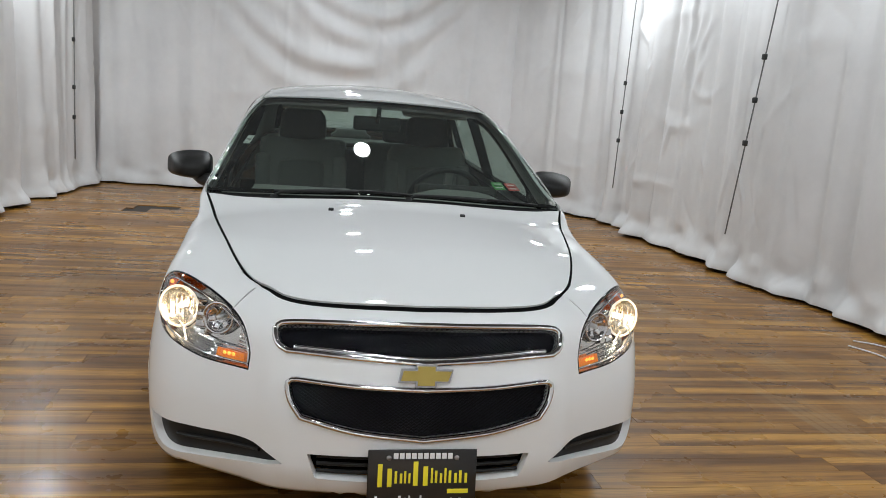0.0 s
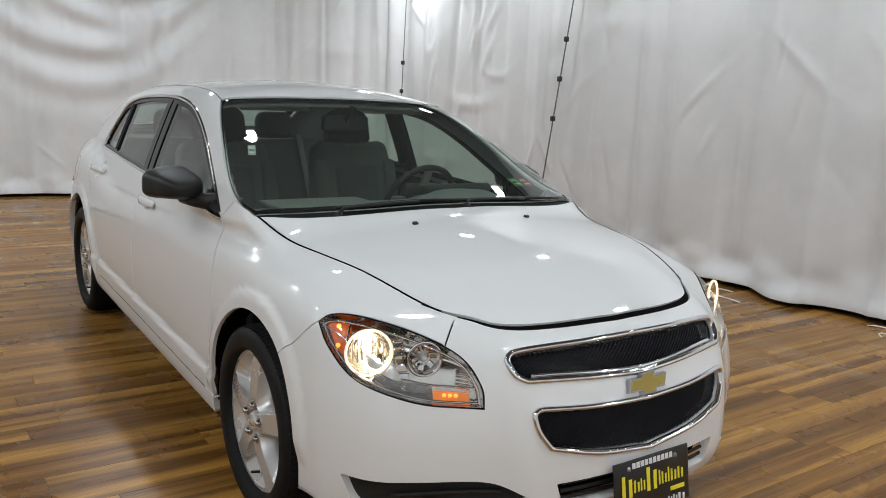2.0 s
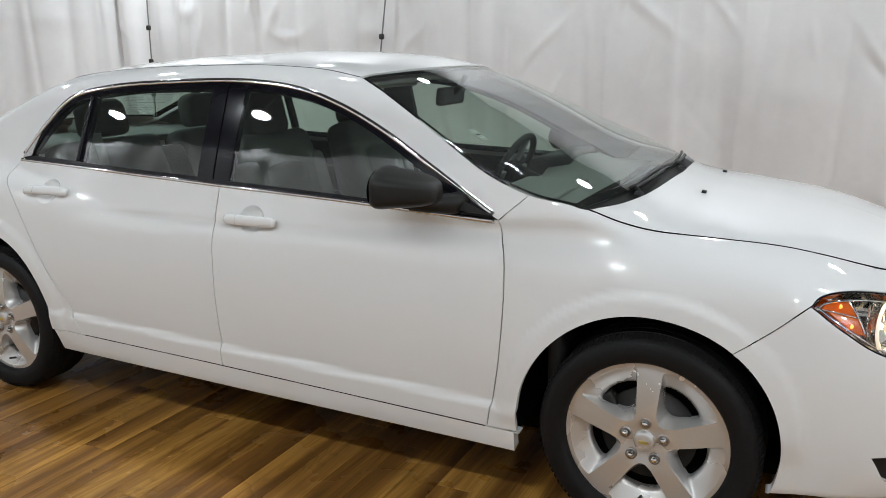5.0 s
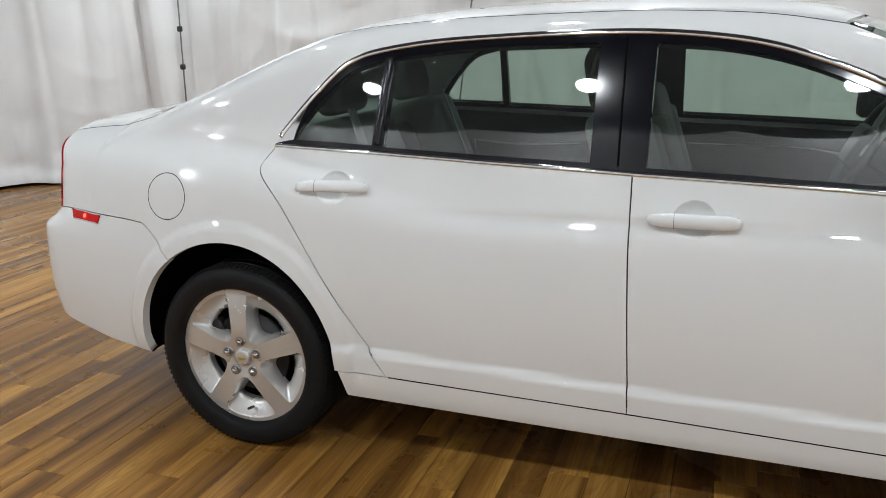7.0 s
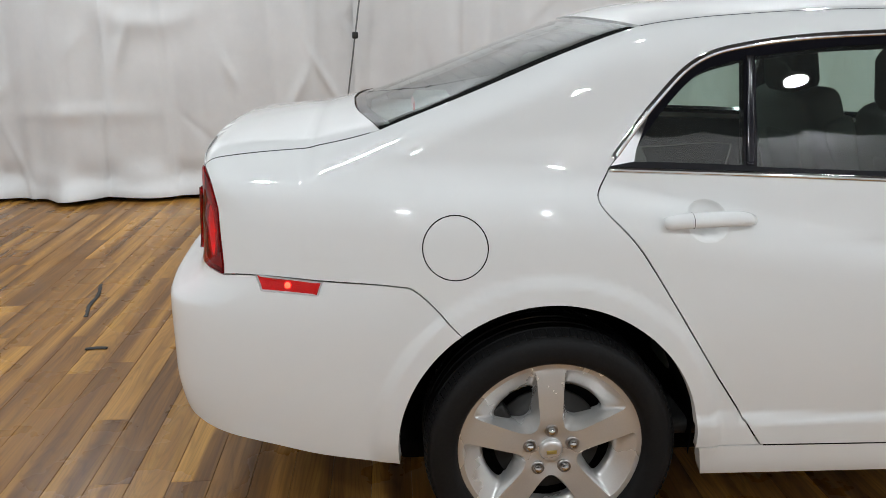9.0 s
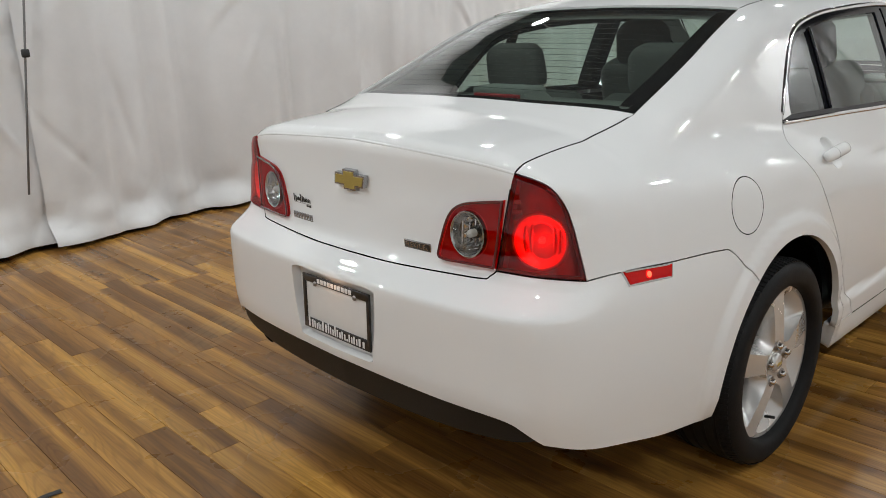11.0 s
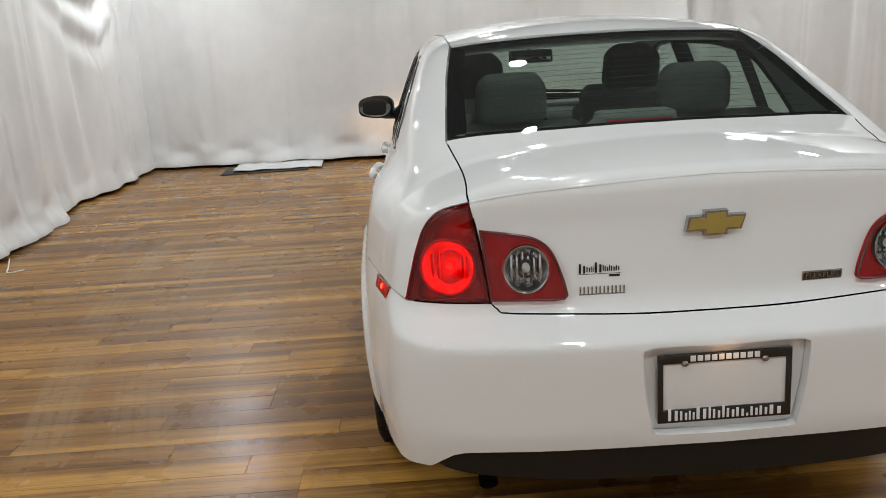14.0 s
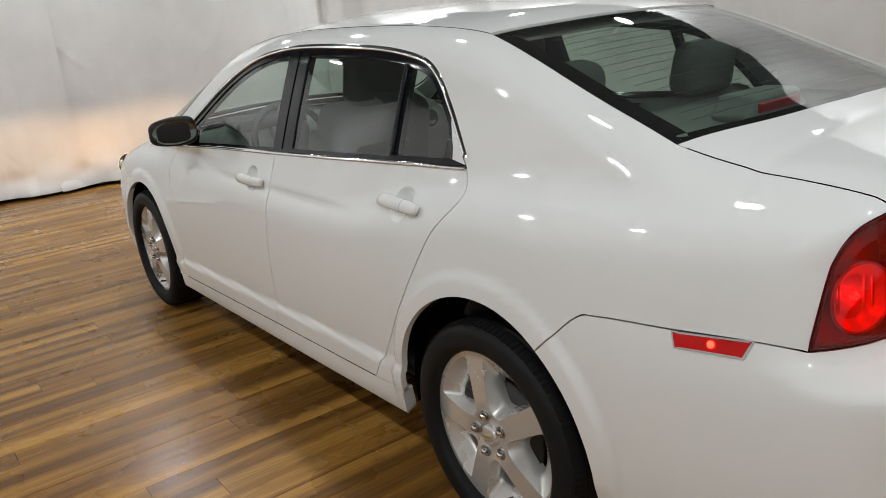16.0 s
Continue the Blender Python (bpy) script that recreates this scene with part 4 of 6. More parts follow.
# headlamps
AMBER_TURN = loop(line(f3(0.563, 0.598), f3(0.645, 0.604)), line(f3(0.645, 0.604), f3(0.652, 0.572)), line(f3(0.652, 0.572), f3(0.563, 0.566)), line(f3(0.563, 0.566), f3(0.563, 0.598)))
AMBER_SIDE = loop(line((1.876, 0.830, 0.745), (1.897, 0.800, 0.764), (1.937, 0.784, 0.759)), line((1.937, 0.784, 0.759), (1.986, 0.826, 0.672)), line((1.986, 0.826, 0.672), (1.955, 0.836, 0.680), (1.876, 0.830, 0.745)))
GLASS_RIM = loop(LAMP_TOP, LAMP_BASE)
for sgn in (1, -1):
    def on(o):
        return o if sgn > 0 else flip(o)

    o = on(GLASS_RIM)
    lamp = panel("headlight", FRONT, o, REFLECTOR, car, gap=0.003, sink=0.060, deep=-0.060, step=0.025, label="lit headlight with clear lens and amber corner")
    panel("lens", FRONT, o, LENS, lamp, gap=0.003, sink=0.002, deep=0, step=0.025, label="clear lens")
    bead("lamp_rim", o, 0.007, 0.002, GLOSS_BLACK, lamp, closed=True, sink=0.004)
    bead("bezel", on(inset_loop(GLASS_RIM, 0.014)), 0.008, 0.004, CHROME, lamp, closed=True, sink=0.012, label="chrome bezel")
    n = np.array([0.93, 0.36 * sgn, 0.05])
    c = snap([(2.043, sgn * 0.770, 0.682)])[0]
    at = facing(c - n * 0.030, n)
    bowl = part("main_bowl", lathe([(0.066, 0.010), (0.062, 0.008), (0.057, -0.006), (0.046, -0.020), (0.030, -0.030), (0.012, -0.034), (0.0, -0.034)], 40, "Z"), BOWL_LIT, lamp, at=at, label="lit chrome bowl")
    part("bowl_ring", lathe([(0.0605, 0.008), (0.0625, 0.014), (0.0655, 0.014), (0.068, 0.007)], 48, "Z"), GLOW, bowl, label="glowing ring")
    part("bulb", lathe([(0.0, 0.002), (0.006, 0.0), (0.009, -0.008), (0.009, -0.034)], 24, "Z"), HOT, bowl, label="burning bulb")
    for k in range(7):
        dx = -0.042 + 0.014 * k
        part("flute", rounded_box((0.005, 0.100 * math.sqrt(1 - (dx / 0.056) ** 2), 0.004), 0.0015, 2), BOWL_LIT, bowl, at=pose(dx, 0, -0.032 + 12.0 * dx * dx))
    bulb = bpy.data.lights.new("headlight_bulb_light", "POINT")
    bulb.energy, bulb.color, bulb.shadow_soft_size = 0.55, (1.0, 0.80, 0.56), 0.008
    ob = new("headlight_bulb_light", bulb)
    ob.parent = car
    ob.matrix_basis = settled(at @ pose(0, 0, 0.022))
    c2 = snap([(2.146, sgn * 0.648, 0.676)])[0]
    at2 = facing(c2 - n * 0.034, n)
    bowl = part("high_beam_bowl", lathe([(0.050, 0.006), (0.046, 0.008), (0.042, 0.0), (0.034, -0.010), (0.020, -0.018), (0.0, -0.021)], 36, "Z"), CHROME, lamp, at=at2, label="chrome bowl")
    part("bulb", lathe([(0.0, 0.008), (0.006, 0.005), (0.009, -0.004), (0.009, -0.020)], 20, "Z"), LENS_GREY, bowl)
    for k in range(6):
        a = radians(60 * k + 15)
        part("facet", rounded_box((0.020, 0.016, 0.004), 0.0015, 2), CHROME, bowl, at=pose(0.026 * math.cos(a), 0.026 * math.sin(a), -0.010, 0, -22, math.degrees(a)))
    # stepped chrome between the bowls and along the foot
    for k in range(5):
        c3 = snap([(2.100 + 0.004 * k, sgn * (0.712 - 0.004 * k), 0.722 - 0.026 * k)])[0]
        part("reflector_step", rounded_box((0.030, 0.022, 0.006), 0.0025, 2), CHROME, lamp, at=facing(c3 - n * 0.038, n) @ pose(0, 0, 0, 18 - 9 * k, 8, 0))
    for k in range(7):
        rib = line(*[snap([(x, sgn * y, z + 0.0068 * k)])[0] for x, y, z in ((2.205 - 0.002 * k, 0.655, 0.578), (2.12, 0.745, 0.586), (2.045, 0.800, 0.606))])
        bead("lamp_rib", rib, 0.0042, 0.003, CHROME, lamp, sink=0.042)
    for k in range(6):
        rib = line(*[snap([(x, sgn * y, z - 0.012 * k)])[0] for x, y, z in ((2.236, 0.552, 0.664), (2.205, 0.583, 0.668))])
        bead("lamp_rib", rib, 0.0060, 0.003, CHROME, lamp, sink=0.036)
    bead("lamp_divider", line(*[snap([(x, sgn * y, z)])[0] for x, y, z in ((2.245, 0.545, 0.612), (2.17, 0.650, 0.616), (2.12, 0.715, 0.628))]), 0.006, 0.004, CHROME, lamp, sink=0.030)
    turn = panel("turn_lamp", FRONT, on(AMBER_TURN), AMBER, lamp, gap=0.0, sink=0.026, deep=0.02, step=0.02, label="lit amber turn lamp")
    for y in (0.592, 0.606, 0.620):
        q = f3(y, 0.585) * [1, sgn, 1]
        part("bulb", lathe([(0.0, 0.004), (0.004, 0.003), (0.006, 0.0)], 16, "Z"), AMBER_HOT, turn, at=facing(q - n * 0.025, n))
    mark = panel("side_reflector", FRONT, on(AMBER_SIDE), AMBER_DARK, lamp, gap=0.002, sink=0.014, deep=0.02, step=0.02, label="amber side reflector")
    bead("divider", line(*[snap([(x, sgn * y, z)])[0] for x, y, z in ((1.874, 0.832, 0.738), (1.968, 0.806, 0.712))]), 0.005, 0.004, CHROME, mark, sink=0.012)
    bead("divider", line(*[snap([(x, sgn * y, z)])[0] for x, y, z in ((1.938, 0.784, 0.760), (1.988, 0.826, 0.671))]), 0.006, 0.004, CHROME, mark, sink=0.012)
    for x_, y_, z_ in ((1.925, 0.803, 0.733), (1.958, 0.825, 0.692)):
        q = snap([(x_, sgn * y_, z_)])[0]
        part("bulb", lathe([(0.0, 0.006), (0.004, 0.004), (0.007, 0.0)], 14, "Z"), AMBER_HOT, mark, at=facing(q - n * 0.014, n))

# ---- tail ----
VAL_TOP = line(r3(0.678, 0.394), r3(0.652, 0.416), r3(0.612, 0.436), r3(0.5, 0.442), r3(0.2, 0.445), r3(0.0, 0.446))
half = [TRUNK_LOW[::-1], TAIL_LAMP_LOW[::-1], BUMPER_SEAM, arch(ARCH_R, 126, 188), line(arch(ARCH_R, 188, 189)[0], s3(-2.0, 0.312), s3(-2.13, 0.335), (-2.32, 0.730, 0.372), r3(0.69, 0.384)), line(r3(0.69, 0.384), r3(0.678, 0.394)), VAL_TOP]
PLATE_HOLE = symmetric(line(r3(0.0, 0.690), r3(0.17, 0.690), r3(0.192, 0.676)), line(r3(0.192, 0.676), r3(0.185, 0.58), r3(0.168, 0.487)), line(r3(0.168, 0.487), r3(0.155, 0.478), r3(0.0, 0.476)))


def marker_outline(sgn):
    o = loop(line(s3(-2.155, 0.788), s3(-1.992, 0.777)), line(s3(-1.992, 0.777), s3(-2.003, 0.746)), line(s3(-2.003, 0.746), s3(-2.142, 0.752)), line(s3(-2.142, 0.752), s3(-2.155, 0.788)))
    return o if sgn > 0 else flip(o)


rear_bumper = panel("rear_bumper", REAR, symmetric(*half), PAINT, car, holes=(PLATE_HOLE,), gap=0.0018, step=0.011, deep=0.03)
panel("plate_recess", REAR, PLATE_HOLE, PAINT, rear_bumper, gap=-0.001, sink=0.028, deep=0, step=0.04)
panel("valance", REAR, symmetric(VAL_TOP[::-1], line(r3(0.678, 0.394), r3(0.655, 0.384)), line(r3(0.655, 0.384), r3(0.56, 0.366), r3(0.3, 0.348), r3(0.0, 0.345))), BLACK, car, sink=0.010, gap=-0.003, deep=0.05, label="dark grey plastic lower valance")
part("exhaust_pipe", lathe([(0.022, -0.12), (0.024, 0.0), (0.020, 0.0), (0.020, -0.1)], 20, "X"), DARK, car, at=pose(-2.35, 0.55, 0.322, 0, 25, 180))
emblem(trunk, facing(r3(0.0, 0.952) + np.array([-0.006, 0, 0]), (-1, 0, -0.03)), 0.130, 0.049)


def block_letters(parent, word, at, size, mat, deep=0.0015):
    t = bpy.data.curves.new("lettering", "FONT")
    t.body, t.size, t.extrude, t.align_x, t.align_y = word, size, deep, "CENTER", "CENTER"
    t.materials.append(mat)
    ob = new("lettering", t)
    ob.parent, ob.matrix_basis = parent, at
    return ob


p = r3(-0.262, 0.806)
badge = part("badge", rounded_box((0.098, 0.023, 0.004), 0.0015, 2), BADGE, trunk, at=facing(p + np.array([-0.001, 0, 0]), (-1, -0.05, -0.08)), label="small black and chrome fuel badge")
part("badge_face", rounded_box((0.092, 0.018, 0.002), 0.0008, 2), PLATE_BLACK, badge, at=pose(0, 0, 0.0022))
block_letters(badge, "FLEXFUEL", pose(0, 0, 0.0034), 0.0195, BADGE, 0.0006)
p = r3(0.262, 0.806)
m = facing(p + np.array([-0.002, 0, 0]), (-1, 0.05, -0.08))
name_badge = part("name_badge", rounded_box((0.108, 0.003, 0.003), 0.001, 2), BADGE, trunk, at=m @ pose(0, -0.010, 0), label="chrome name badge")
for k in range(6):
    for s_ in (-0.0045, 0.0045):
        part("badge_bar", rounded_box((0.0034, 0.019, 0.004), 0.0010, 2), BADGE, name_badge, at=pose(-0.0465 + k * 0.0186 + s_, 0.010, 0))
p = r3(0.268, 0.856)
m = facing(p + np.array([-0.0015, 0, 0]), (-1, 0.05, -0.05))
decal = part("dealer_decal", rounded_box((0.1, 0.0012, 0.001), 0.0003, 1), PLATE_BLACK, trunk, at=m @ pose(0, -0.012, 0), label="black dealer decal")
squiggle(decal, 0.004, 0.0006, 0.46, PLATE_BLACK, NAME)
bar("print_bar", 0.026, 0.006, 0.036, -0.005, 0.0006, PLATE_BLACK, decal)

rear_plate = empty("rear_plate", "blank white plate in a black dealer frame", "", at=facing(r3(0.0, 0.585) + np.array([0.020, 0, 0]), (-1, 0, 0.04)), parent=car)
part("plate_board", rounded_box((0.300, 0.150, 0.003), 0.001, 2), PLATE_WHITE, rear_plate)
for nm, w, h, x, y in (("frame_top", 0.312, 0.022, 0, 0.072), ("frame_bottom", 0.312, 0.032, 0, -0.068), ("frame_side", 0.013, 0.14, 0.1495, 0.0), ("frame_side", 0.013, 0.14, -0.1495, 0.0)):
    part(nm, rounded_box((w, h, 0.007), 0.002, 2), PLATE_BLACK, rear_plate, at=pose(x, y, 0.003))
for k in range(10):
    bar("print_bar", 0.0125, 0.014, -0.075 + k * 0.0165, 0.072, 0.0072, WHITE, rear_plate)
squiggle(rear_plate, -0.078, 0.0072, 1.19, WHITE, SITE)
for x in (-0.093, 0.093):
    part("screw", lathe([(0.0, 0.0065), (0.006, 0.006), (0.008, 0.002)], 14, "Z"), STEEL, rear_plate, at=pose(x, 0.060, 0.004))
bulb = bpy.data.lights.new("plate_lamp_light", "POINT")
bulb.energy, bulb.color, bulb.shadow_soft_size = 0.03, (1.0, 0.55, 0.30), 0.01
ob = new("plate_lamp_light", bulb)
ob.parent = car
ob.matrix_basis = pose(-2.468, 0.0, 0.672)

for sgn in (1, -1):
    o = loop(TAIL_LAMP_OUT, TAIL_LAMP_LOW, TRUNK_EDGE[::-1])
    o = o if sgn > 0 else flip(o)
    lamp = panel("tail_light", REAR, o, TAIL_BACK, car, gap=0.004, sink=0.040, deep=-0.040, step=0.025, label="lit red tail light with a glossy lens")
    panel("lens", REAR, o, RED_LENS, lamp, gap=0.003, sink=-0.005, deep=0.012, step=0.02, label="glossy red lens")
    bead("lens_edge", inset_rear(o, 0.006), 0.010, 0.003, RED_EDGE, lamp, closed=True, sink=0.004)
    c = r3(0.626, 0.866) * [1, sgn, 1]
    n = np.array([-0.93, 0.34 * sgn, 0.05])
    at = facing(c - n * 0.030, n)
    bowl = part("lamp_bowl", lathe([(0.072, 0.012), (0.067, 0.014), (0.062, 0.010), (0.056, -0.002), (0.042, -0.012), (0.020, -0.018), (0.0, -0.019)], 44, "Z"), TAIL_GLOW, lamp, at=at, label="lit round lamp")
    part("bulb", lathe([(0.0, 0.004), (0.006, 0.002), (0.009, -0.006), (0.008, -0.016)], 20, "Z"), TAIL_HOT, bowl)
    part("bowl_ring", lathe([(0.065, 0.013), (0.068, 0.017), (0.072, 0.012)], 44, "Z"), TAIL_RIM, bowl)
    glow = bpy.data.lights.new("tail_lamp_light", "POINT")
    glow.energy, glow.color, glow.shadow_soft_size = 0.16, (1.0, 0.34, 0.24), 0.006
    ob = new("tail_lamp_light", glow)
    ob.parent = car
    ob.matrix_basis = settled(at @ pose(0, 0, 0.012))
    for k in range(7):
        dx = -0.042 + 0.014 * k
        part("flute", rounded_box((0.006, 0.106 * math.sqrt(1 - (dx / 0.058) ** 2), 0.004), 0.0018, 2), TAIL_GLOW, bowl, at=pose(dx, 0, -0.016 + 5.5 * dx * dx))
    for k in range(5):
        q = r3(round(0.566 - 0.004 * k, 4), round(0.905 + 0.024 * k, 4)) * [1, sgn, 1]
        part("reflector_step", rounded_box((0.024, 0.012, 0.004), 0.0015, 2), TAIL_RIM if k in (1, 2) else TAIL_BACK, lamp, at=facing(q - n * 0.026, n) @ pose(0, 0, 0, 14 - 6 * k, 10, 0))
    o = loop(line(r3(0.542, 0.962), r3(0.47, 0.952), r3(0.412, 0.938), r3(0.375, 0.905), r3(0.350, 0.84), r3(0.341, 0.800)), line(r3(0.341, 0.800), r3(0.35, 0.787), r3(0.38, 0.784)), line(r3(0.38, 0.784), r3(0.523, 0.788)), line(r3(0.523, 0.788), r3(0.532, 0.86), r3(0.542, 0.962)))
    o = o if sgn > 0 else flip(o)
    c = r3(0.437, 0.864) * [1, sgn, 1]
    n = grad(c[None])[0]
    ring = reverse_ring(sgn)
    lamp = panel("reverse_light", REAR, o, RED_BOWL, trunk, holes=(ring,), gap=0.006, sink=-0.003, deep=0.004, step=0.03, label="red reversing light with a clear round centre")
    panel("lens", REAR, o, RED_LENS, lamp, holes=(ring,), gap=0.002, sink=-0.014, deep=0.015, step=0.02, label="glossy red lens")
    bead("lens_edge", inset_rear(o, 0.004), 0.007, 0.003, RED_EDGE, lamp, closed=True, sink=-0.0125)
    panel("clear_lens", REAR, ring, LENS, lamp, gap=0.001, sink=-0.013, deep=0, step=0.02, label="clear round lens")
    at = facing(c, n)
    bowl = part("clear_bowl", lathe([(0.0545, 0.0115), (0.0515, 0.012), (0.0495, 0.004), (0.044, -0.016), (0.030, -0.034), (0.0, -0.042)], 40, "Z"), LAMP_CHROME, lamp, at=at @ Matrix.Diagonal((0.97, 1.06, 1, 1)), label="clear round lamp")
    part("bulb", lathe([(0.0, 0.009), (0.007, 0.006), (0.010, -0.002), (0.010, -0.040)], 20, "Z"), LENS_GREY, bowl)
    part("socket", lathe([(0.010, -0.020), (0.015, -0.021), (0.017, -0.040)], 24, "Z"), MIRROR_BLACK, bowl, label="dark bulb socket")
    for k in range(9):
        a = radians(40 * k)
        part("facet", rounded_box((0.020, 0.014, 0.004), 0.0015, 2), CHROME, bowl, at=pose(0.032 * math.cos(a), 0.032 * math.sin(a), -0.024, 20 - 20 * (k % 3), -42, math.degrees(a)))
    for k in range(6):
        dx = -0.035 + 0.014 * k
        part("lamp_flute", rounded_box((0.006, 0.088 * math.sqrt(1 - (dx / 0.05) ** 2), 0.004), 0.0012, 2), CHROME, bowl, at=pose(dx, 0, -0.034 + 15.0 * dx * dx))
    o = marker_outline(sgn)
    mk = panel("side_marker", REAR, o, CHROME, car, gap=-0.001, sink=-0.003, deep=0.008, step=0.03, label="lit red side marker in a bright frame")
    panel("lens", REAR, o, RED_LENS, mk, gap=0.0035, sink=-0.0055, deep=0.004, step=0.03)
    panel("marker_back", REAR, o, MARKER_LIT, mk, gap=0.0035, sink=-0.0036, deep=0.0, step=0.03)
    c = s3(-2.076, 0.767) * [1, sgn, 1]
    n = grad(c[None])[0]
    part("bulb", lathe([(0.0, 0.0075), (0.006, 0.007), (0.009, 0.004)], 20, "Z"), MARKER_GLOW, mk, at=facing(c, n))

# ---- doors: handles, mirrors, filler cap ----
for sgn in (1, -1):
    mir = sgn < 0
    for xm, zm in HANDLES:
        c = s3(xm, zm) * [1, sgn, 1]
        n = grad(c[None])[0]
        at = facing(c, n)
        d = sgn
        pts = []
        for t in np.linspace(-1, 1, 15):
            pts.append((0.113 * t, 0.0, 0.013 + 0.021 * (1 - t ** 4)))
        bm = tube(pts, 0.0200, 14, [0.72 + 0.28 * (1 - abs(t) ** 6) for t in np.linspace(-1, 1, 15)])
        bmesh.ops.scale(bm, vec=(1, 1.0, 0.66), verts=bm.verts)
        part("door_handle", bm, PAINT, car, at=at, label="body-coloured door handle")
        part("handle_gap", lathe([(0.0202, -0.0006), (0.0206, 0.0), (0.0202, 0.0006)], 18, "X"), DARK, car, at=at @ pose(0.050 * d, 0, 0.0215) @ Matrix.Diagonal((1, 1, 0.67, 1)))
    # mirror
    mirror_ob = empty("door_mirror", "", "", parent=car)
    c = np.array([0.652, sgn * 0.918, 1.018])
    bm = bmesh.new()
    bmesh.ops.create_uvsphere(bm, u_segments=32, v_segments=20, radius=1)
    for v in bm.verts:
        x, y, z = v.co
        px, py, pz = [math.copysign(abs(q) ** 0.5, q) for q in (x, y, z)]
        back = (1 - px) / 2
        v.co = (0.143 * px if px > 0 else 0.065 * px, 0.112 * py * (0.72 + 0.28 * back), (0.080 * (0.30 + 0.70 * back ** 0.5) if pz > 0 else 0.064 * (0.72 + 0.28 * back)) * pz * (1 - 0.20 * max(py, 0)))
    part("mirror_housing", bm, MIRROR_BLACK, mirror_ob, at=pose(*c, 0, 0, -12 * sgn) @ Matrix.Diagonal((1, sgn, 1, 1)), label="textured black mirror housing")
    bm = lathe([(0.0, 0.0), (0.9, 0.0), (1.0, -0.02)], 40, "X")
    part("mirror_glass", bm, MIRROR_GLASS, mirror_ob, at=pose(*c, 0, 0, -12 * sgn) @ pose(-0.0610, -0.004 * sgn, 0.004) @ Matrix.Diagonal((0.1, 0.094, 0.056, 1)), label="mirror glass")
    part("mirror_arm", tube([(0.82, sgn * 0.775, 0.965), (0.785, sgn * 0.815, 0.966), (0.735, sgn * 0.855, 0.970), (0.68, sgn * 0.88, 0.978)], 0.030, 14, [1.35, 1.1, 1.0, 1.0]), MIRROR_BLACK, mirror_ob)
    panel("mirror_base", SIDE, loop(line(s3(0.93, 0.936), s3(0.735, 0.952)), line(s3(0.735, 0.952), s3(0.742, 1.008)), line(s3(0.742, 1.008), s3(0.93, 0.936))), MIRROR_BLACK, mirror_ob, mirror=mir, sink=-0.012, gap=0.0, deep=0.02)
cap = np.array([s3(-1.672 + 0.0785 * math.cos(a), 0.866 + 0.0755 * math.sin(a)) for a in np.linspace(0, 2 * math.pi, 49)[:-1]])
bead("filler_flap_gap", cap, 0.0032, 0.0012, DARK, car, closed=True, mirror=True, sink=0.0006)
for k, y in enumerate((0.27, -0.27)):
    q = t3(1.476, y)
    part("washer_jet", rounded_box((0.016, 0.020, 0.011), 0.004, 3), BLACK, car, at=pose(*(q + [0, 0, 0.003]), 0, 12, 0))
# wipers
def on_screen(y, back, up):
    x = np.interp(abs(y), SCREEN_BASE[::-1, 1], SCREEN_BASE[::-1, 0]) - back
    q = t3(round(float(x), 4), round(float(y), 4))
    return q + grad(q[None])[0] * up


for y0, y1 in ((-0.50, 0.10), (0.06, 0.66)):
    arm = part("wiper", tube([on_screen(y0, -0.03, 0.006), on_screen(y0 + 0.03, -0.005, 0.008)] + [on_screen(y, -0.006 + 0.02 * (y - y0), 0.011) for y in np.linspace(y0 + 0.08, (y0 + y1) / 2 + 0.05, 6)], 0.0065, 8), BLACK, car, label="black wiper arm")
    part("wiper_blade", tube([on_screen(y, 0.002 + 0.014 * math.sin(math.pi * (y - y0) / (y1 - y0)), 0.006) for y in np.linspace(y0, y1, 12)], 0.0055, 8), BLACK, arm)
    part("wiper_pivot", lathe([(0.0, 0.012), (0.012, 0.010), (0.016, 0.0)], 16, "Z"), BLACK, arm, at=pose(*on_screen(y0, -0.03, 0.0)))
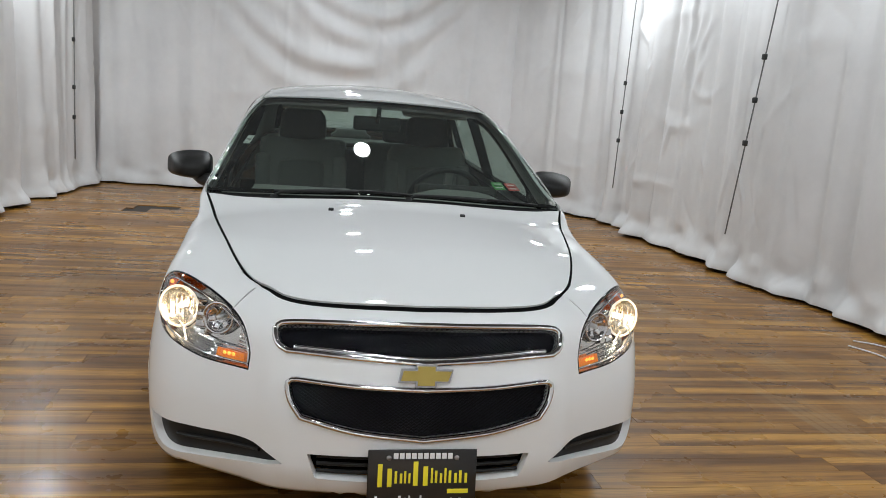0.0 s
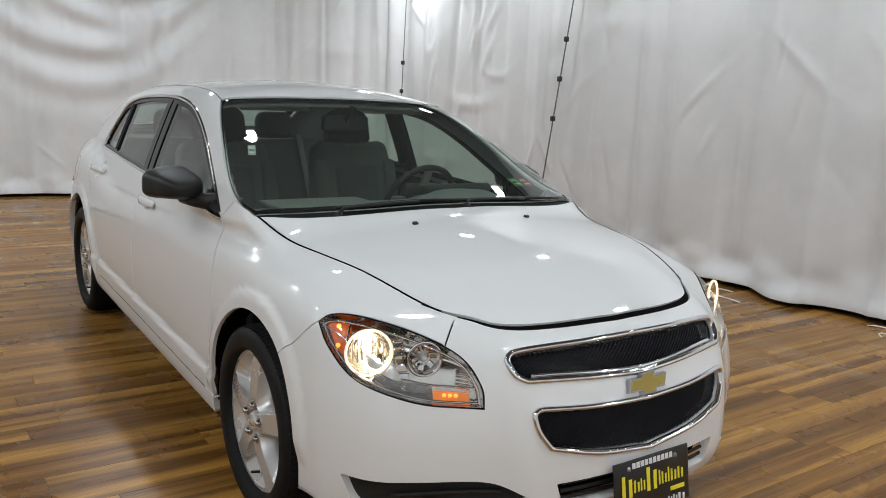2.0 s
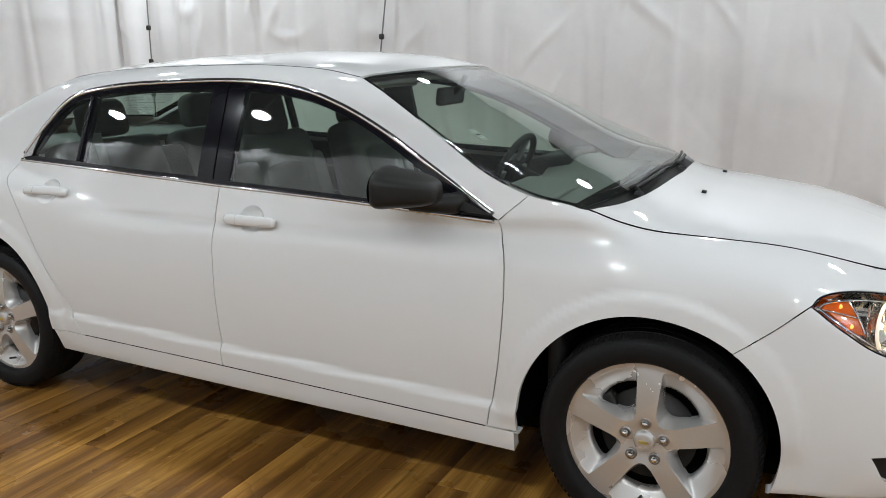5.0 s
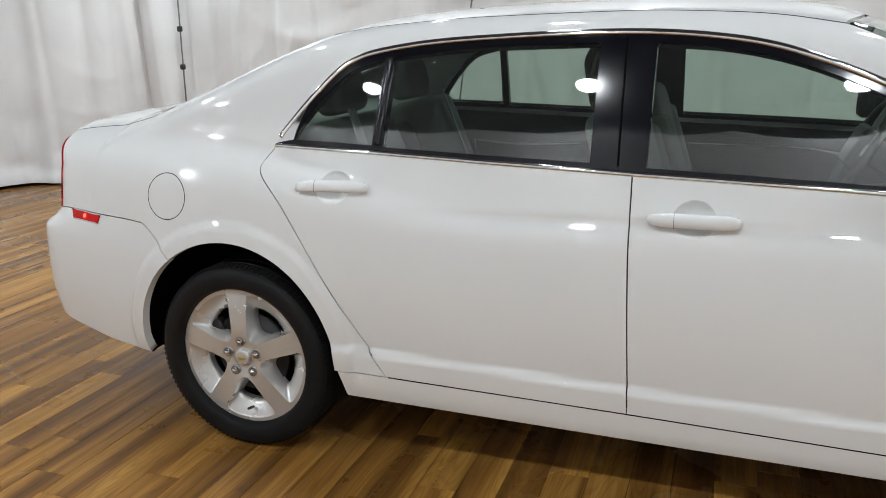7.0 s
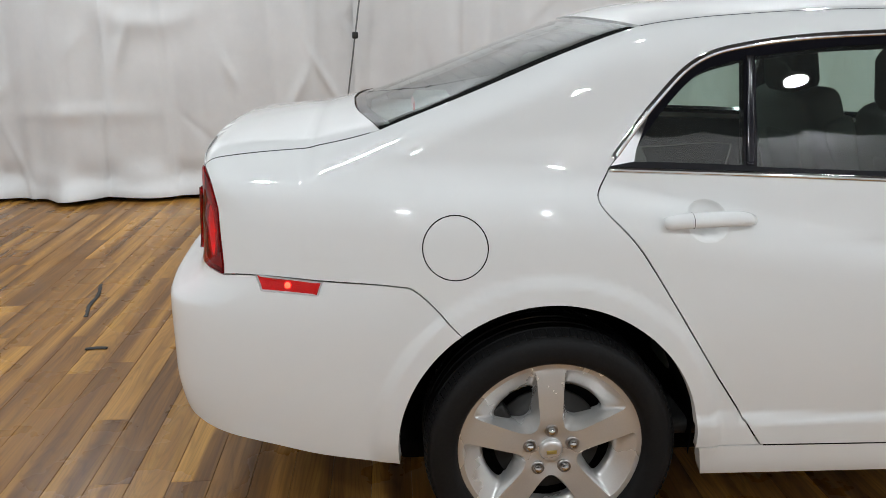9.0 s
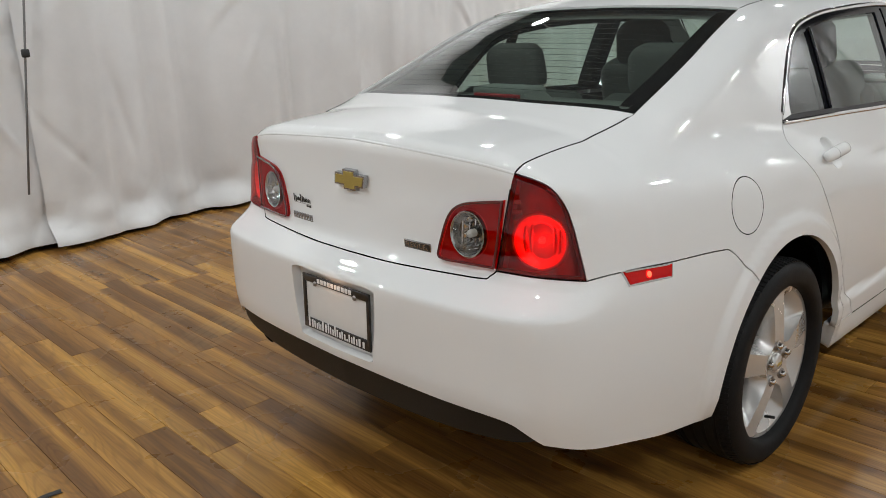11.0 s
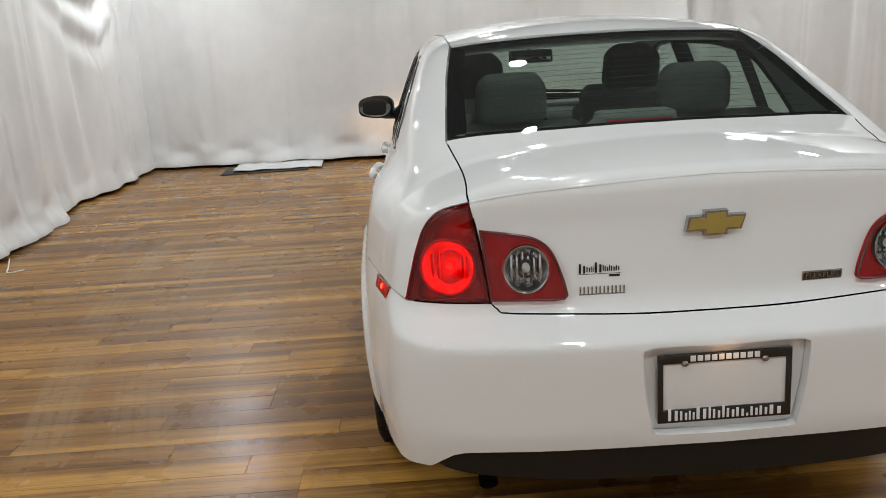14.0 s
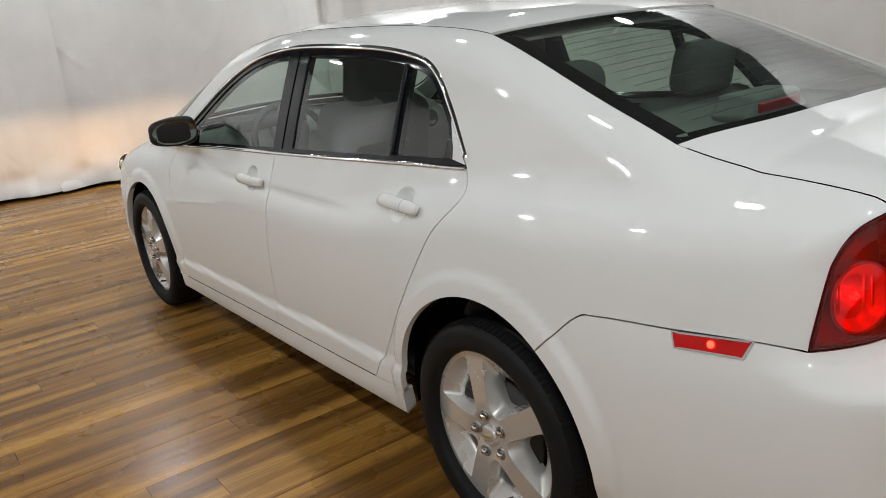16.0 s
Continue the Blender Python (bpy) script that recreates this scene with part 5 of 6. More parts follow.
# ---- wheels ----
def wheel_face():
    """The five-spoke disc: flat spokes, hollows between them that sink to an opening. Outward is +y."""
    R = 0.2310

    def dish(v):
        r = np.hypot(v[:, 0], v[:, 1])
        return -0.016 * np.clip(r / 0.22, 0, 1) ** 2.2 - 0.013 * np.exp(-(r / 0.064) ** 4)

    def smooth(pts, step=0.004):
        return line(*[(x, y, 0) for x, y in pts], (*pts[0], 0), on=False, step=step)[:-1, :2]

    def spread(q, n):
        d = np.linalg.norm(np.roll(q, -1, 0) - q, axis=1)
        s = np.concatenate([[0], np.cumsum(d)])
        w = np.vstack([q, q[:1]])
        at = np.linspace(0, s[-1], n, endpoint=False)
        return np.stack([np.interp(at, s, w[:, 0]), np.interp(at, s, w[:, 1])], 1)

    outer, inner = [], []
    for k in range(5):
        m = radians(126 + 72 * k)

        def turn(r, lateral, side):
            # a point at radius r, this far beside the neighbouring spoke's middle line
            s = m + side * radians(36)
            a = s - side * math.asin(lateral / r)
            return (r * math.cos(a), r * math.sin(a))

        pts = [turn(r, w, -1) for r, w in ((0.070, 0.034), (0.090, 0.0285), (0.13, 0.030), (0.17, 0.0325), (0.205, 0.035))]
        pts += [turn(0.2145, 0.040, -1)]
        pts += [(0.2185 * math.cos(m + radians(d)), 0.2185 * math.sin(m + radians(d))) for d in (-19, -10, 0, 10, 19)]
        pts += [turn(0.2145, 0.040, 1)]
        pts += [turn(r, w, 1) for r, w in ((0.205, 0.035), (0.17, 0.0325), (0.13, 0.030), (0.090, 0.0285), (0.070, 0.034))]
        outer.append(spread(smooth(pts), 96))
        h = [(r * math.cos(m + radians(d)), r * math.sin(m + radians(d))) for r, d in ((0.092, -3), (0.099, -10), (0.122, -17), (0.148, -21.5), (0.160, -22), (0.166, -18), (0.168, -9), (0.169, 0), (0.168, 9), (0.166, 18), (0.160, 22), (0.148, 21.5), (0.122, 17), (0.099, 10), (0.092, 3))]
        inner.append(spread(smooth(h), 96))
    a = np.linspace(0, 2 * math.pi, 160, endpoint=False)
    v, f = fill(np.stack([R * np.cos(a), R * np.sin(a)], 1), outer, 0.008)
    verts = [(p[0], y, p[1]) for p, y in zip(v, dish(v))]
    faces = [tuple(int(i) for i in t[::-1]) for t in f]
    flat = len(faces)
    # the hollows
    steps = ((0.0, 0.0), (0.03, 0.0015), (0.12, 0.0045), (0.30, 0.0115), (0.55, 0.022), (0.80, 0.033), (1.0, 0.042), (1.02, 0.050), (1.02, 0.068))
    for o, q in zip(outer, inner):
        best = min(range(96), key=lambda s: float(np.sum((np.roll(q, -s, 0) - o) ** 2)))
        q = np.roll(q, -best, 0)
        k0 = len(verts)
        for t, d in steps:
            p = o + (q - o) * t
            verts += [(x, y - d, z) for (x, z), y in zip(p, dish(o) * (1 - t) + dish(q) * t)]
        for i in range(len(steps) - 1):
            for j in range(96):
                j2 = (j + 1) % 96
                faces.append((k0 + i * 96 + j, k0 + i * 96 + j2, k0 + i * 96 + 96 + j2, k0 + i * 96 + 96 + j))
    k0 = len(verts)
    for r, y in ((R, -0.0168), (R + 0.0005, -0.03)):
        verts += [(r * math.cos(t), y, r * math.sin(t)) for t in a]
    faces += [(k0 + j, k0 + (j + 1) % 160, k0 + 160 + (j + 1) % 160, k0 + 160 + j) for j in range(160)]
    return [(x * 1.035, y, z * 1.035) for x, y, z in verts], faces


FACE = wheel_face()
DARK_STEEL = material("brake_disc_steel", (0.022, 0.021, 0.020), rough=0.5, metal=0.4, grain=0.2, size=60)


def make_wheel():
    """A tyre on a silver five-spoke rim. Outward is +y, the middle of the tyre at 0."""
    w = empty("wheel", "silver five-spoke alloy wheel with a black tyre", "", parent=car)
    prof = [(0.222, -0.098), (0.235, -0.106), (0.262, -0.113), (0.290, -0.113), (0.311, -0.103), (0.3205, -0.088)]
    for g in (-0.058, -0.020, 0.020, 0.058):
        prof += [(0.3245, g - 0.0065), (0.3245, g - 0.005), (0.3175, g - 0.004), (0.3175, g + 0.004), (0.3245, g + 0.005), (0.3245, g + 0.0065)]
    prof += [(0.3205, 0.088), (0.311, 0.103), (0.300, 0.110), (0.290, 0.113), (0.276, 0.1138), (0.262, 0.113), (0.250, 0.108), (0.2425, 0.098), (0.2395, 0.080)]
    tyre = part("tyre", lathe(prof, 96), TYRE, w)
    # shoulder tread blocks
    verts, faces = [], []
    for k in range(110):
        a = 2 * math.pi * k / 110
        for s in (1, -1):
            k0 = len(verts)
            for da, r, y in ((0, 0.3235, 0.070), (0.034, 0.3235, 0.070), (0.038, 0.3165, 0.0985), (0.004, 0.3165, 0.0985), (0, 0.3262, 0.070), (0.034, 0.3262, 0.070), (0.038, 0.3195, 0.0985), (0.004, 0.3195, 0.0985)):
                verts.append((r * math.cos(a + da), y * s, r * math.sin(a + da)))
            faces += [tuple(k0 + i for i in q) for q in ((4, 5, 6, 7), (0, 1, 5, 4), (1, 2, 6, 5), (2, 3, 7, 6), (3, 0, 4, 7))]
    tagged(mesh_part("tread", verts, faces, TYRE, tyre, smooth=False), kind="stuff")
    rim = mesh_part("rim", *FACE, RIM, w, "silver five-spoke rim", at=pose(0, 0.100, 0))
    part("rim_barrel", lathe([(0.224, 0.062), (0.205, 0.045), (0.20, -0.09), (0.222, -0.10)], 60), DARK_STEEL, w)
    part("centre_cap", lathe([(0.0, 0.013), (0.02, 0.0125), (0.029, 0.010), (0.031, 0.004), (0.033, -0.01)], 32), RIM, rim, at=pose(0, -0.010, 0))
    part("cap_emblem", rounded_box((0.026, 0.003, 0.010), 0.001, 2), GOLD, rim, at=pose(0, 0.003, 0))
    for k in range(5):
        a = radians(90 + 72 * k)
        part("lug_nut", lathe([(0.0, 0.022), (0.007, 0.021), (0.0105, 0.016), (0.0115, 0.0), (0.0115, -0.02)], 6), CHROME, rim, at=pose(0.0585 * math.cos(a), -0.012, 0.0585 * math.sin(a)))
        part("lug_seat", lathe([(0.0122, -0.004), (0.0165, -0.0022), (0.0185, -0.014)], 20), STEEL, rim, at=pose(0.0585 * math.cos(a), 0.0002, 0.0585 * math.sin(a)))
    a = radians(90 + 72 * 2 + 36)
    part("valve", tube([(0.193 * math.cos(a), -0.03, 0.193 * math.sin(a)), (0.186 * math.cos(a), 0.0, 0.186 * math.sin(a))], 0.005, 8), BLACK, rim)
    part("brake_disc", lathe([(0.06, 0.05), (0.07, 0.035), (0.142, 0.035), (0.142, 0.02)], 48), DARK_STEEL, w)
    # near-black disc behind the spokes, added where there is only shade
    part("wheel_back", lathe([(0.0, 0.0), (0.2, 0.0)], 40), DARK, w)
    part("brake_caliper", rounded_box((0.05, 0.05, 0.10), 0.012, 3), DARK_STEEL, w, at=pose(0.115, 0.025, 0.06, 0, 28, 0))
    return w


BEND[0] = False
first = make_wheel()
first.matrix_basis = pose(AXLE, 0.748, WHEEL_R)
copy_thing(first, pose(-AXLE, 0.752, WHEEL_R, 0, 14, 0))
copy_thing(first, pose(AXLE, -0.748, WHEEL_R, 0, 0, 180) @ pose(0, 0, 0, 0, -2, 0))
copy_thing(first, pose(-AXLE, -0.752, WHEEL_R, 0, 0, 180) @ pose(0, 0, 0, 0, 2, 0))

BEND[0] = True
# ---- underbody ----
# near-black slabs close the underside, its shade put into their colour
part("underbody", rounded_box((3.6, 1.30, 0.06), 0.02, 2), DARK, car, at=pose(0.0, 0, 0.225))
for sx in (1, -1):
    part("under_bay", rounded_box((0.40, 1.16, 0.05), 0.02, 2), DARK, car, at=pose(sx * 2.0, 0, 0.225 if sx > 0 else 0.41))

# ---- cabin ----
part("cabin_floor", rounded_box((2.6, 1.52, 0.05), 0.02, 2), TRIM_DARK, car, at=pose(-0.35, 0, 0.33))
part("firewall", rounded_box((0.05, 1.5, 0.62), 0.02, 2), TRIM_DARK, car, at=pose(1.12, 0, 0.62))


def swell(bm, fn):
    for v in bm.verts:
        v.co = fn(*v.co)


def make_seat(label):
    s = empty("front_seat", label, "", parent=car)
    def cushion(x, y, z):
        return (x, y * (1 - 0.06 * (z < 0)), z + 0.05 * (x / 0.27) * (x > 0) - 0.03 * (1 - (y / 0.27) ** 2) * (z > 0))
    bm = rounded_box((0.54, 0.52, 0.16), 0.055, 4)
    bmesh.ops.subdivide_edges(bm, edges=bm.edges, cuts=1, use_grid_fill=True)
    swell(bm, cushion)
    part("seat_cushion", bm, SEAT, s, at=pose(0.05, 0, 0.53, 0, -6, 0))
    def back(x, y, z):
        k = 1 - 0.16 * max(0, z / 0.32) ** 2
        return (x - 0.025 * (1 - min(1, (y / 0.2) ** 2)) * (x > 0), y * k, z)
    bm = rounded_box((0.15, 0.52, 0.64), 0.06, 4)
    bmesh.ops.subdivide_edges(bm, edges=bm.edges, cuts=1, use_grid_fill=True)
    swell(bm, back)
    part("backrest", bm, SEAT, s, at=pose(-0.285, 0, 0.83, 0, -17, 0))
    bm = rounded_box((0.155, 0.30, 0.44), 0.05, 3)
    part("backrest_insert", bm, REST, s, at=pose(-0.280, 0, 0.80, 0, -17, 0))
    for sy in (1, -1):
        part("bolster", rounded_box((0.12, 0.09, 0.50), 0.04, 4), SEAT, s, at=pose(-0.245, sy * 0.215, 0.80, 0, -17, 0))
        part("headrest_post", tube([(-0.375, sy * 0.06, 1.10), (-0.395, sy * 0.06, 1.17)], 0.007, 8), STEEL, s)
    def rest(x, y, z):
        return (x * (1 - 0.25 * abs(z / 0.1) ** 2), y * (1 - 0.34 * max(0, z / 0.1) ** 2 - 0.16 * max(0, -z / 0.1) ** 2), z)
    bm = rounded_box((0.125, 0.285, 0.225), 0.055, 6)
    swell(bm, rest)
    part("headrest", bm, SEAT_DARK, s, at=pose(-0.395, 0, 1.215, 0, -10, 0))
    return s


BEND[0] = False
seat = make_seat("grey cloth front seat with a dark headrest")
seat.matrix_basis = pose(0.10, 0.37, 0)
copy_thing(seat, pose(0.10, -0.37, 0))
BEND[0] = True
rear_seat = empty("rear_seat", "", "", parent=car)
part("bench_cushion", rounded_box((0.52, 1.30, 0.16), 0.06, 4), SEAT, rear_seat, at=pose(-0.80, 0, 0.52, 0, -6, 0))
for y in (-0.36, 0.36):
    part("bench_back", rounded_box((0.14, 0.60, 0.60), 0.06, 4), SEAT, rear_seat, at=pose(-1.13, y, 0.80, 0, -22, 0))
    bm = rounded_box((0.11, 0.255, 0.175), 0.05, 5)
    for v in bm.verts:
        v.co.y *= 1 - 0.22 * max(0, v.co.z / 0.09) ** 2
    part("rear_headrest", bm, REST, rear_seat, at=pose(-1.262, y * 0.92, 1.178, 0, -10, 0))
    part("belt", rounded_box((0.004, 0.046, 0.56), 0.0015, 1), TRIM_GREY, rear_seat, at=pose(-1.06, y * 1.35, 0.86, 0, -20, 12 if y > 0 else -12))
part("bench_middle", rounded_box((0.13, 0.24, 0.52), 0.05, 4), SEAT_DARK, rear_seat, at=pose(-1.125, 0, 0.77, 0, -22, 0))
shelf = part("parcel_shelf", rounded_box((0.62, 1.26, 0.03), 0.01, 2), TRIM_GREY, car, at=pose(-1.58, 0, 1.055, 0, 0, 0))
bm = rounded_box((0.12, 0.30, 0.070), 0.024, 4)
swell(bm, lambda x, y, z: (x, y * (1 - 0.22 * (z > 0)), z))
stop = part("stop_lamp_housing", bm, TRIM_GREY, car, at=pose(-1.68, 0.0, 1.118))
part("stop_lamp", rounded_box((0.02, 0.20, 0.028), 0.006, 3), RED_BOWL, stop, at=pose(-0.056, 0, 0.0), label="red high-level brake lamp")

# dashboard
bm = bmesh.new()
nx_, ny_ = 14, 26
prof = [(1.14, 0.945), (1.05, 0.955), (0.95, 0.960), (0.86, 0.955), (0.78, 0.935), (0.735, 0.90), (0.72, 0.85), (0.735, 0.78), (0.77, 0.70), (0.82, 0.60), (0.86, 0.45)]
rows_ = []
for j in range(ny_ + 1):
    y = -0.745 + 1.49 * j / ny_
    hump = 0.045 * math.exp(-((y - 0.37) / 0.20) ** 4)
    rows_.append([bm.verts.new((x + (0.02 if i > 4 else 0) * math.cos(y * 3) - 0.05 * abs(y) * (i < 3), y, z + (hump if 2 <= i <= 5 else 0) - 0.02 * (y / 0.75) ** 2)) for i, (x, z) in enumerate(prof)])
for a, b in zip(rows_, rows_[1:]):
    for i in range(len(prof) - 1):
        bm.faces.new((a[i], b[i], b[i + 1], a[i + 1]))
dash = part("dashboard", bm, TRIM_GREY, car)
part("dash_top_pad", rounded_box((0.24, 0.44, 0.02), 0.009, 3), TRIM_GREY, dash, at=pose(0.93, -0.38, 0.957))
part("instrument_hood", rounded_box((0.16, 0.38, 0.05), 0.022, 4), TRIM_DARK, dash, at=pose(0.80, 0.37, 0.985, 0, -8, 0))
part("centre_stack", rounded_box((0.12, 0.30, 0.42), 0.03, 3), TRIM_GREY, dash, at=pose(0.74, 0, 0.72, 0, 14, 0))
for y in (-0.62, -0.10, 0.10, 0.62):
    part("air_vent", lathe([(0.0, 0.004), (0.035, 0.006), (0.045, 0.012), (0.05, 0.0)], 24, "X"), BLACK, dash, at=pose(0.722, y, 0.86, 0, 0, 180))
part("centre_console", rounded_box((0.75, 0.22, 0.25), 0.04, 3), TRIM_DARK, car, at=pose(0.20, 0, 0.50))
wheel_ = empty("steering_wheel", "", "", at=pose(0.545, 0.37, 0.905, 0, -63, 0), parent=car)
part("steering_rim", lathe([(0.185 + 0.0155 * math.cos(a), 0.0155 * math.sin(a)) for a in np.linspace(0, 2 * math.pi, 13)], 48, "Z"), TRIM_DARK, wheel_)
part("steering_hub", rounded_box((0.16, 0.20, 0.05), 0.03, 4), TRIM_DARK, wheel_, at=pose(0, 0, 0.015))
for a in (0, 180, 270):
    part("steering_spoke", rounded_box((0.14, 0.045, 0.018), 0.008, 2), TRIM_GREY, wheel_, at=pose(0, 0, 0, 0, 0, a + 90) @ pose(0.115, 0, 0))
part("steering_column", tube([(0.56, 0.37, 0.90), (0.80, 0.37, 0.80)], 0.05, 14), TRIM_DARK, car)
mirror_in = empty("inside_mirror", "", "", parent=car)
bm = rounded_box((0.035, 0.245, 0.072), 0.016, 4)
part("mirror_shell", bm, TRIM_DARK, mirror_in, at=pose(0.42, 0.0, 1.265, 0, 8, 4))
part("mirror_face", rounded_box((0.002, 0.222, 0.056), 0.0008, 1), CHROME, mirror_in, at=pose(0.42, 0.0, 1.265, 0, 8, 4) @ pose(-0.0185, 0, 0))
part("mirror_stalk", tube([(0.435, 0, 1.275), (0.475, 0, 1.315), (0.49, 0, 1.345)], 0.012, 10), TRIM_DARK, mirror_in)
for y in (-0.36, 0.36):
    part("sun_visor", rounded_box((0.15, 0.34, 0.016), 0.007, 2), HEADLINER, car, at=pose(0.27, y * 0.9, 1.335, 0, 12, 0))
# inspection and price stickers on the windscreen
for nm, (x, y, w, h), mt in (("inspection_sticker", (1.11, 0.575, 0.055, 0.06), STICKER_RED), ("inspection_sticker", (1.125, 0.505, 0.055, 0.06), STICKER_GREEN), ("window_sticker", (0.815, -0.640, 0.03, 0.075), STICKER_WHITE)):
    q = t3(x, y)
    n = grad(q[None])[0]
    st = part(nm, rounded_box((w, h, 0.0008), 0.0003, 1), mt, car, at=facing(q - n * 0.010, n))
    for k in range(3):
        bar("print_bar", w * 0.7, h * 0.09, 0, h * (0.25 - 0.25 * k), 0.0008, PLATE_BLACK if k % 2 else WHITE, st)
# ---- hall: wooden floor, hung sheets, ceiling ----
def wood():
    m = bpy.data.materials.new("wood_planks")
    m.use_nodes = True
    t = m.node_tree
    N, L = t.nodes.new, t.links.new
    b = t.nodes["Principled BSDF"]
    info, co = N("ShaderNodeObjectInfo"), N("ShaderNodeTexCoord")
    isl = N("ShaderNodeNewGeometry")
    rnd = N("ShaderNodeMath"); rnd.operation = "ADD"
    L(info.outputs["Random"], rnd.inputs[0]); L(isl.outputs["Random Per Island"], rnd.inputs[1])
    shift = N("ShaderNodeCombineXYZ")
    mul = N("ShaderNodeMath"); mul.operation = "MULTIPLY"; mul.inputs[1].default_value = 37.0
    L(rnd.outputs[0], mul.inputs[0]); L(mul.outputs[0], shift.inputs["Z"]); L(mul.outputs[0], shift.inputs["Y"])
    add = N("ShaderNodeVectorMath"); add.operation = "ADD"
    L(co.outputs["Object"], add.inputs[0]); L(shift.outputs[0], add.inputs[1])
    # broad light and dark streaks along the board
    mp = N("ShaderNodeMapping"); mp.inputs["Scale"].default_value = (11, 0.26, 1)
    L(add.outputs[0], mp.inputs["Vector"])
    n1 = N("ShaderNodeTexNoise"); n1.inputs["Scale"].default_value = 1.0; n1.inputs["Detail"].default_value = 3; n1.inputs["Roughness"].default_value = 0.5; n1.inputs["Distortion"].default_value = 0.3
    L(mp.outputs[0], n1.inputs["Vector"])
    ramp = N("ShaderNodeValToRGB")
    els = ramp.color_ramp.elements
    els[0].position, els[0].color = 0.36, (0.142, 0.062, 0.0145, 1)
    els[1].position, els[1].color = 0.66, (0.475, 0.245, 0.053, 1)
    for pos, col in ((0.44, (0.198, 0.089, 0.020, 1)), (0.51, (0.275, 0.129, 0.0285, 1)), (0.58, (0.37, 0.183, 0.039, 1))):
        e = els.new(pos); e.color = col
    L(n1.outputs["Fac"], ramp.inputs["Fac"])
    # fine grain
    mp2 = N("ShaderNodeMapping"); mp2.inputs["Scale"].default_value = (120, 3.0, 1)
    L(add.outputs[0], mp2.inputs["Vector"])
    n2 = N("ShaderNodeTexNoise"); n2.inputs["Scale"].default_value = 1.0; n2.inputs["Detail"].default_value = 5; n2.inputs["Distortion"].default_value = 0.6
    L(mp2.outputs[0], n2.inputs["Vector"])
    # cathedral figure
    mp3 = N("ShaderNodeMapping"); mp3.inputs["Scale"].default_value = (9, 0.9, 1)
    L(add.outputs[0], mp3.inputs["Vector"])
    n3 = N("ShaderNodeTexNoise"); n3.inputs["Scale"].default_value = 1.0; n3.inputs["Detail"].default_value = 1
    L(mp3.outputs[0], n3.inputs["Vector"])
    sn = N("ShaderNodeMath"); sn.operation = "MULTIPLY"; sn.inputs[1].default_value = 120.0
    L(n3.outputs["Fac"], sn.inputs[0])
    si = N("ShaderNodeMath"); si.operation = "SINE"
    L(sn.outputs[0], si.inputs[0])
    dk = N("ShaderNodeMapRange"); dk.inputs["From Min"].default_value, dk.inputs["From Max"].default_value = 0.2, 1.0; dk.inputs["To Min"].default_value, dk.inputs["To Max"].default_value = 1.0, 0.82
    L(si.outputs[0], dk.inputs["Value"])
    gr = N("ShaderNodeMapRange"); gr.inputs["From Min"].default_value, gr.inputs["From Max"].default_value = 0.3, 0.7; gr.inputs["To Min"].default_value, gr.inputs["To Max"].default_value = 0.80, 1.14
    L(n2.outputs["Fac"], gr.inputs["Value"])
    m1 = N("ShaderNodeMath"); m1.operation = "MULTIPLY"
    L(dk.outputs[0], m1.inputs[0]); L(gr.outputs[0], m1.inputs[1])
    tone = N("ShaderNodeMapRange"); tone.inputs["From Max"].default_value = 2.0; tone.inputs["To Min"].default_value, tone.inputs["To Max"].default_value = 0.82, 1.18
    L(rnd.outputs[0], tone.inputs["Value"])
    m2 = N("ShaderNodeMath"); m2.operation = "MULTIPLY"
    L(m1.outputs[0], m2.inputs[0]); L(tone.outputs[0], m2.inputs[1])
    vm = N("ShaderNodeVectorMath"); vm.operation = "SCALE"
    L(ramp.outputs["Color"], vm.inputs[0]); L(m2.outputs[0], vm.inputs["Scale"])
    # dusty tyre scuffs in wide arcs, the glare on them painted as paler colour
    geo0 = N("ShaderNodeNewGeometry")
    dust_haze = None
    for cx, cy, rad, wid in ((1.59, -7.16, 9.40, 0.27), (1.59, -7.16, 9.76, 0.22), (-2.2, 12.0, 13.88, 0.36)):
        d = N("ShaderNodeVectorMath"); d.operation = "DISTANCE"; d.inputs[1].default_value = (cx, cy, 0)
        L(geo0.outputs["Position"], d.inputs[0])
        off = N("ShaderNodeMath"); off.operation = "SUBTRACT"; off.inputs[1].default_value = rad
        L(d.outputs["Value"], off.inputs[0])
        ab = N("ShaderNodeMath"); ab.operation = "ABSOLUTE"; L(off.outputs[0], ab.inputs[0])
        inb = N("ShaderNodeMapRange"); inb.inputs["From Min"].default_value, inb.inputs["From Max"].default_value = wid * 0.5, wid * 0.40
        L(ab.outputs[0], inb.inputs["Value"])
        st = N("ShaderNodeMath"); st.operation = "MULTIPLY"; st.inputs[1].default_value = 115.0
        L(off.outputs[0], st.inputs[0])
        sw = N("ShaderNodeMath"); sw.operation = "SINE"; L(st.outputs[0], sw.inputs[0])
        sr = N("ShaderNodeMapRange"); sr.inputs["From Min"].default_value, sr.inputs["From Max"].default_value = -1.0, -0.4; sr.inputs["To Min"].default_value = 0.2
        L(sw.outputs[0], sr.inputs["Value"])
        pr = N("ShaderNodeMath"); pr.operation = "MULTIPLY"; L(inb.outputs[0], pr.inputs[0]); L(sr.outputs[0], pr.inputs[1])
        if dust_haze is None:
            dust_haze = pr
        else:
            mx = N("ShaderNodeMath"); mx.operation = "MAXIMUM"; L(dust_haze.outputs[0], mx.inputs[0]); L(pr.outputs[0], mx.inputs[1]); dust_haze = mx
    patch = N("ShaderNodeTexNoise"); patch.inputs["Scale"].default_value = 1.1; patch.inputs["Detail"].default_value = 6
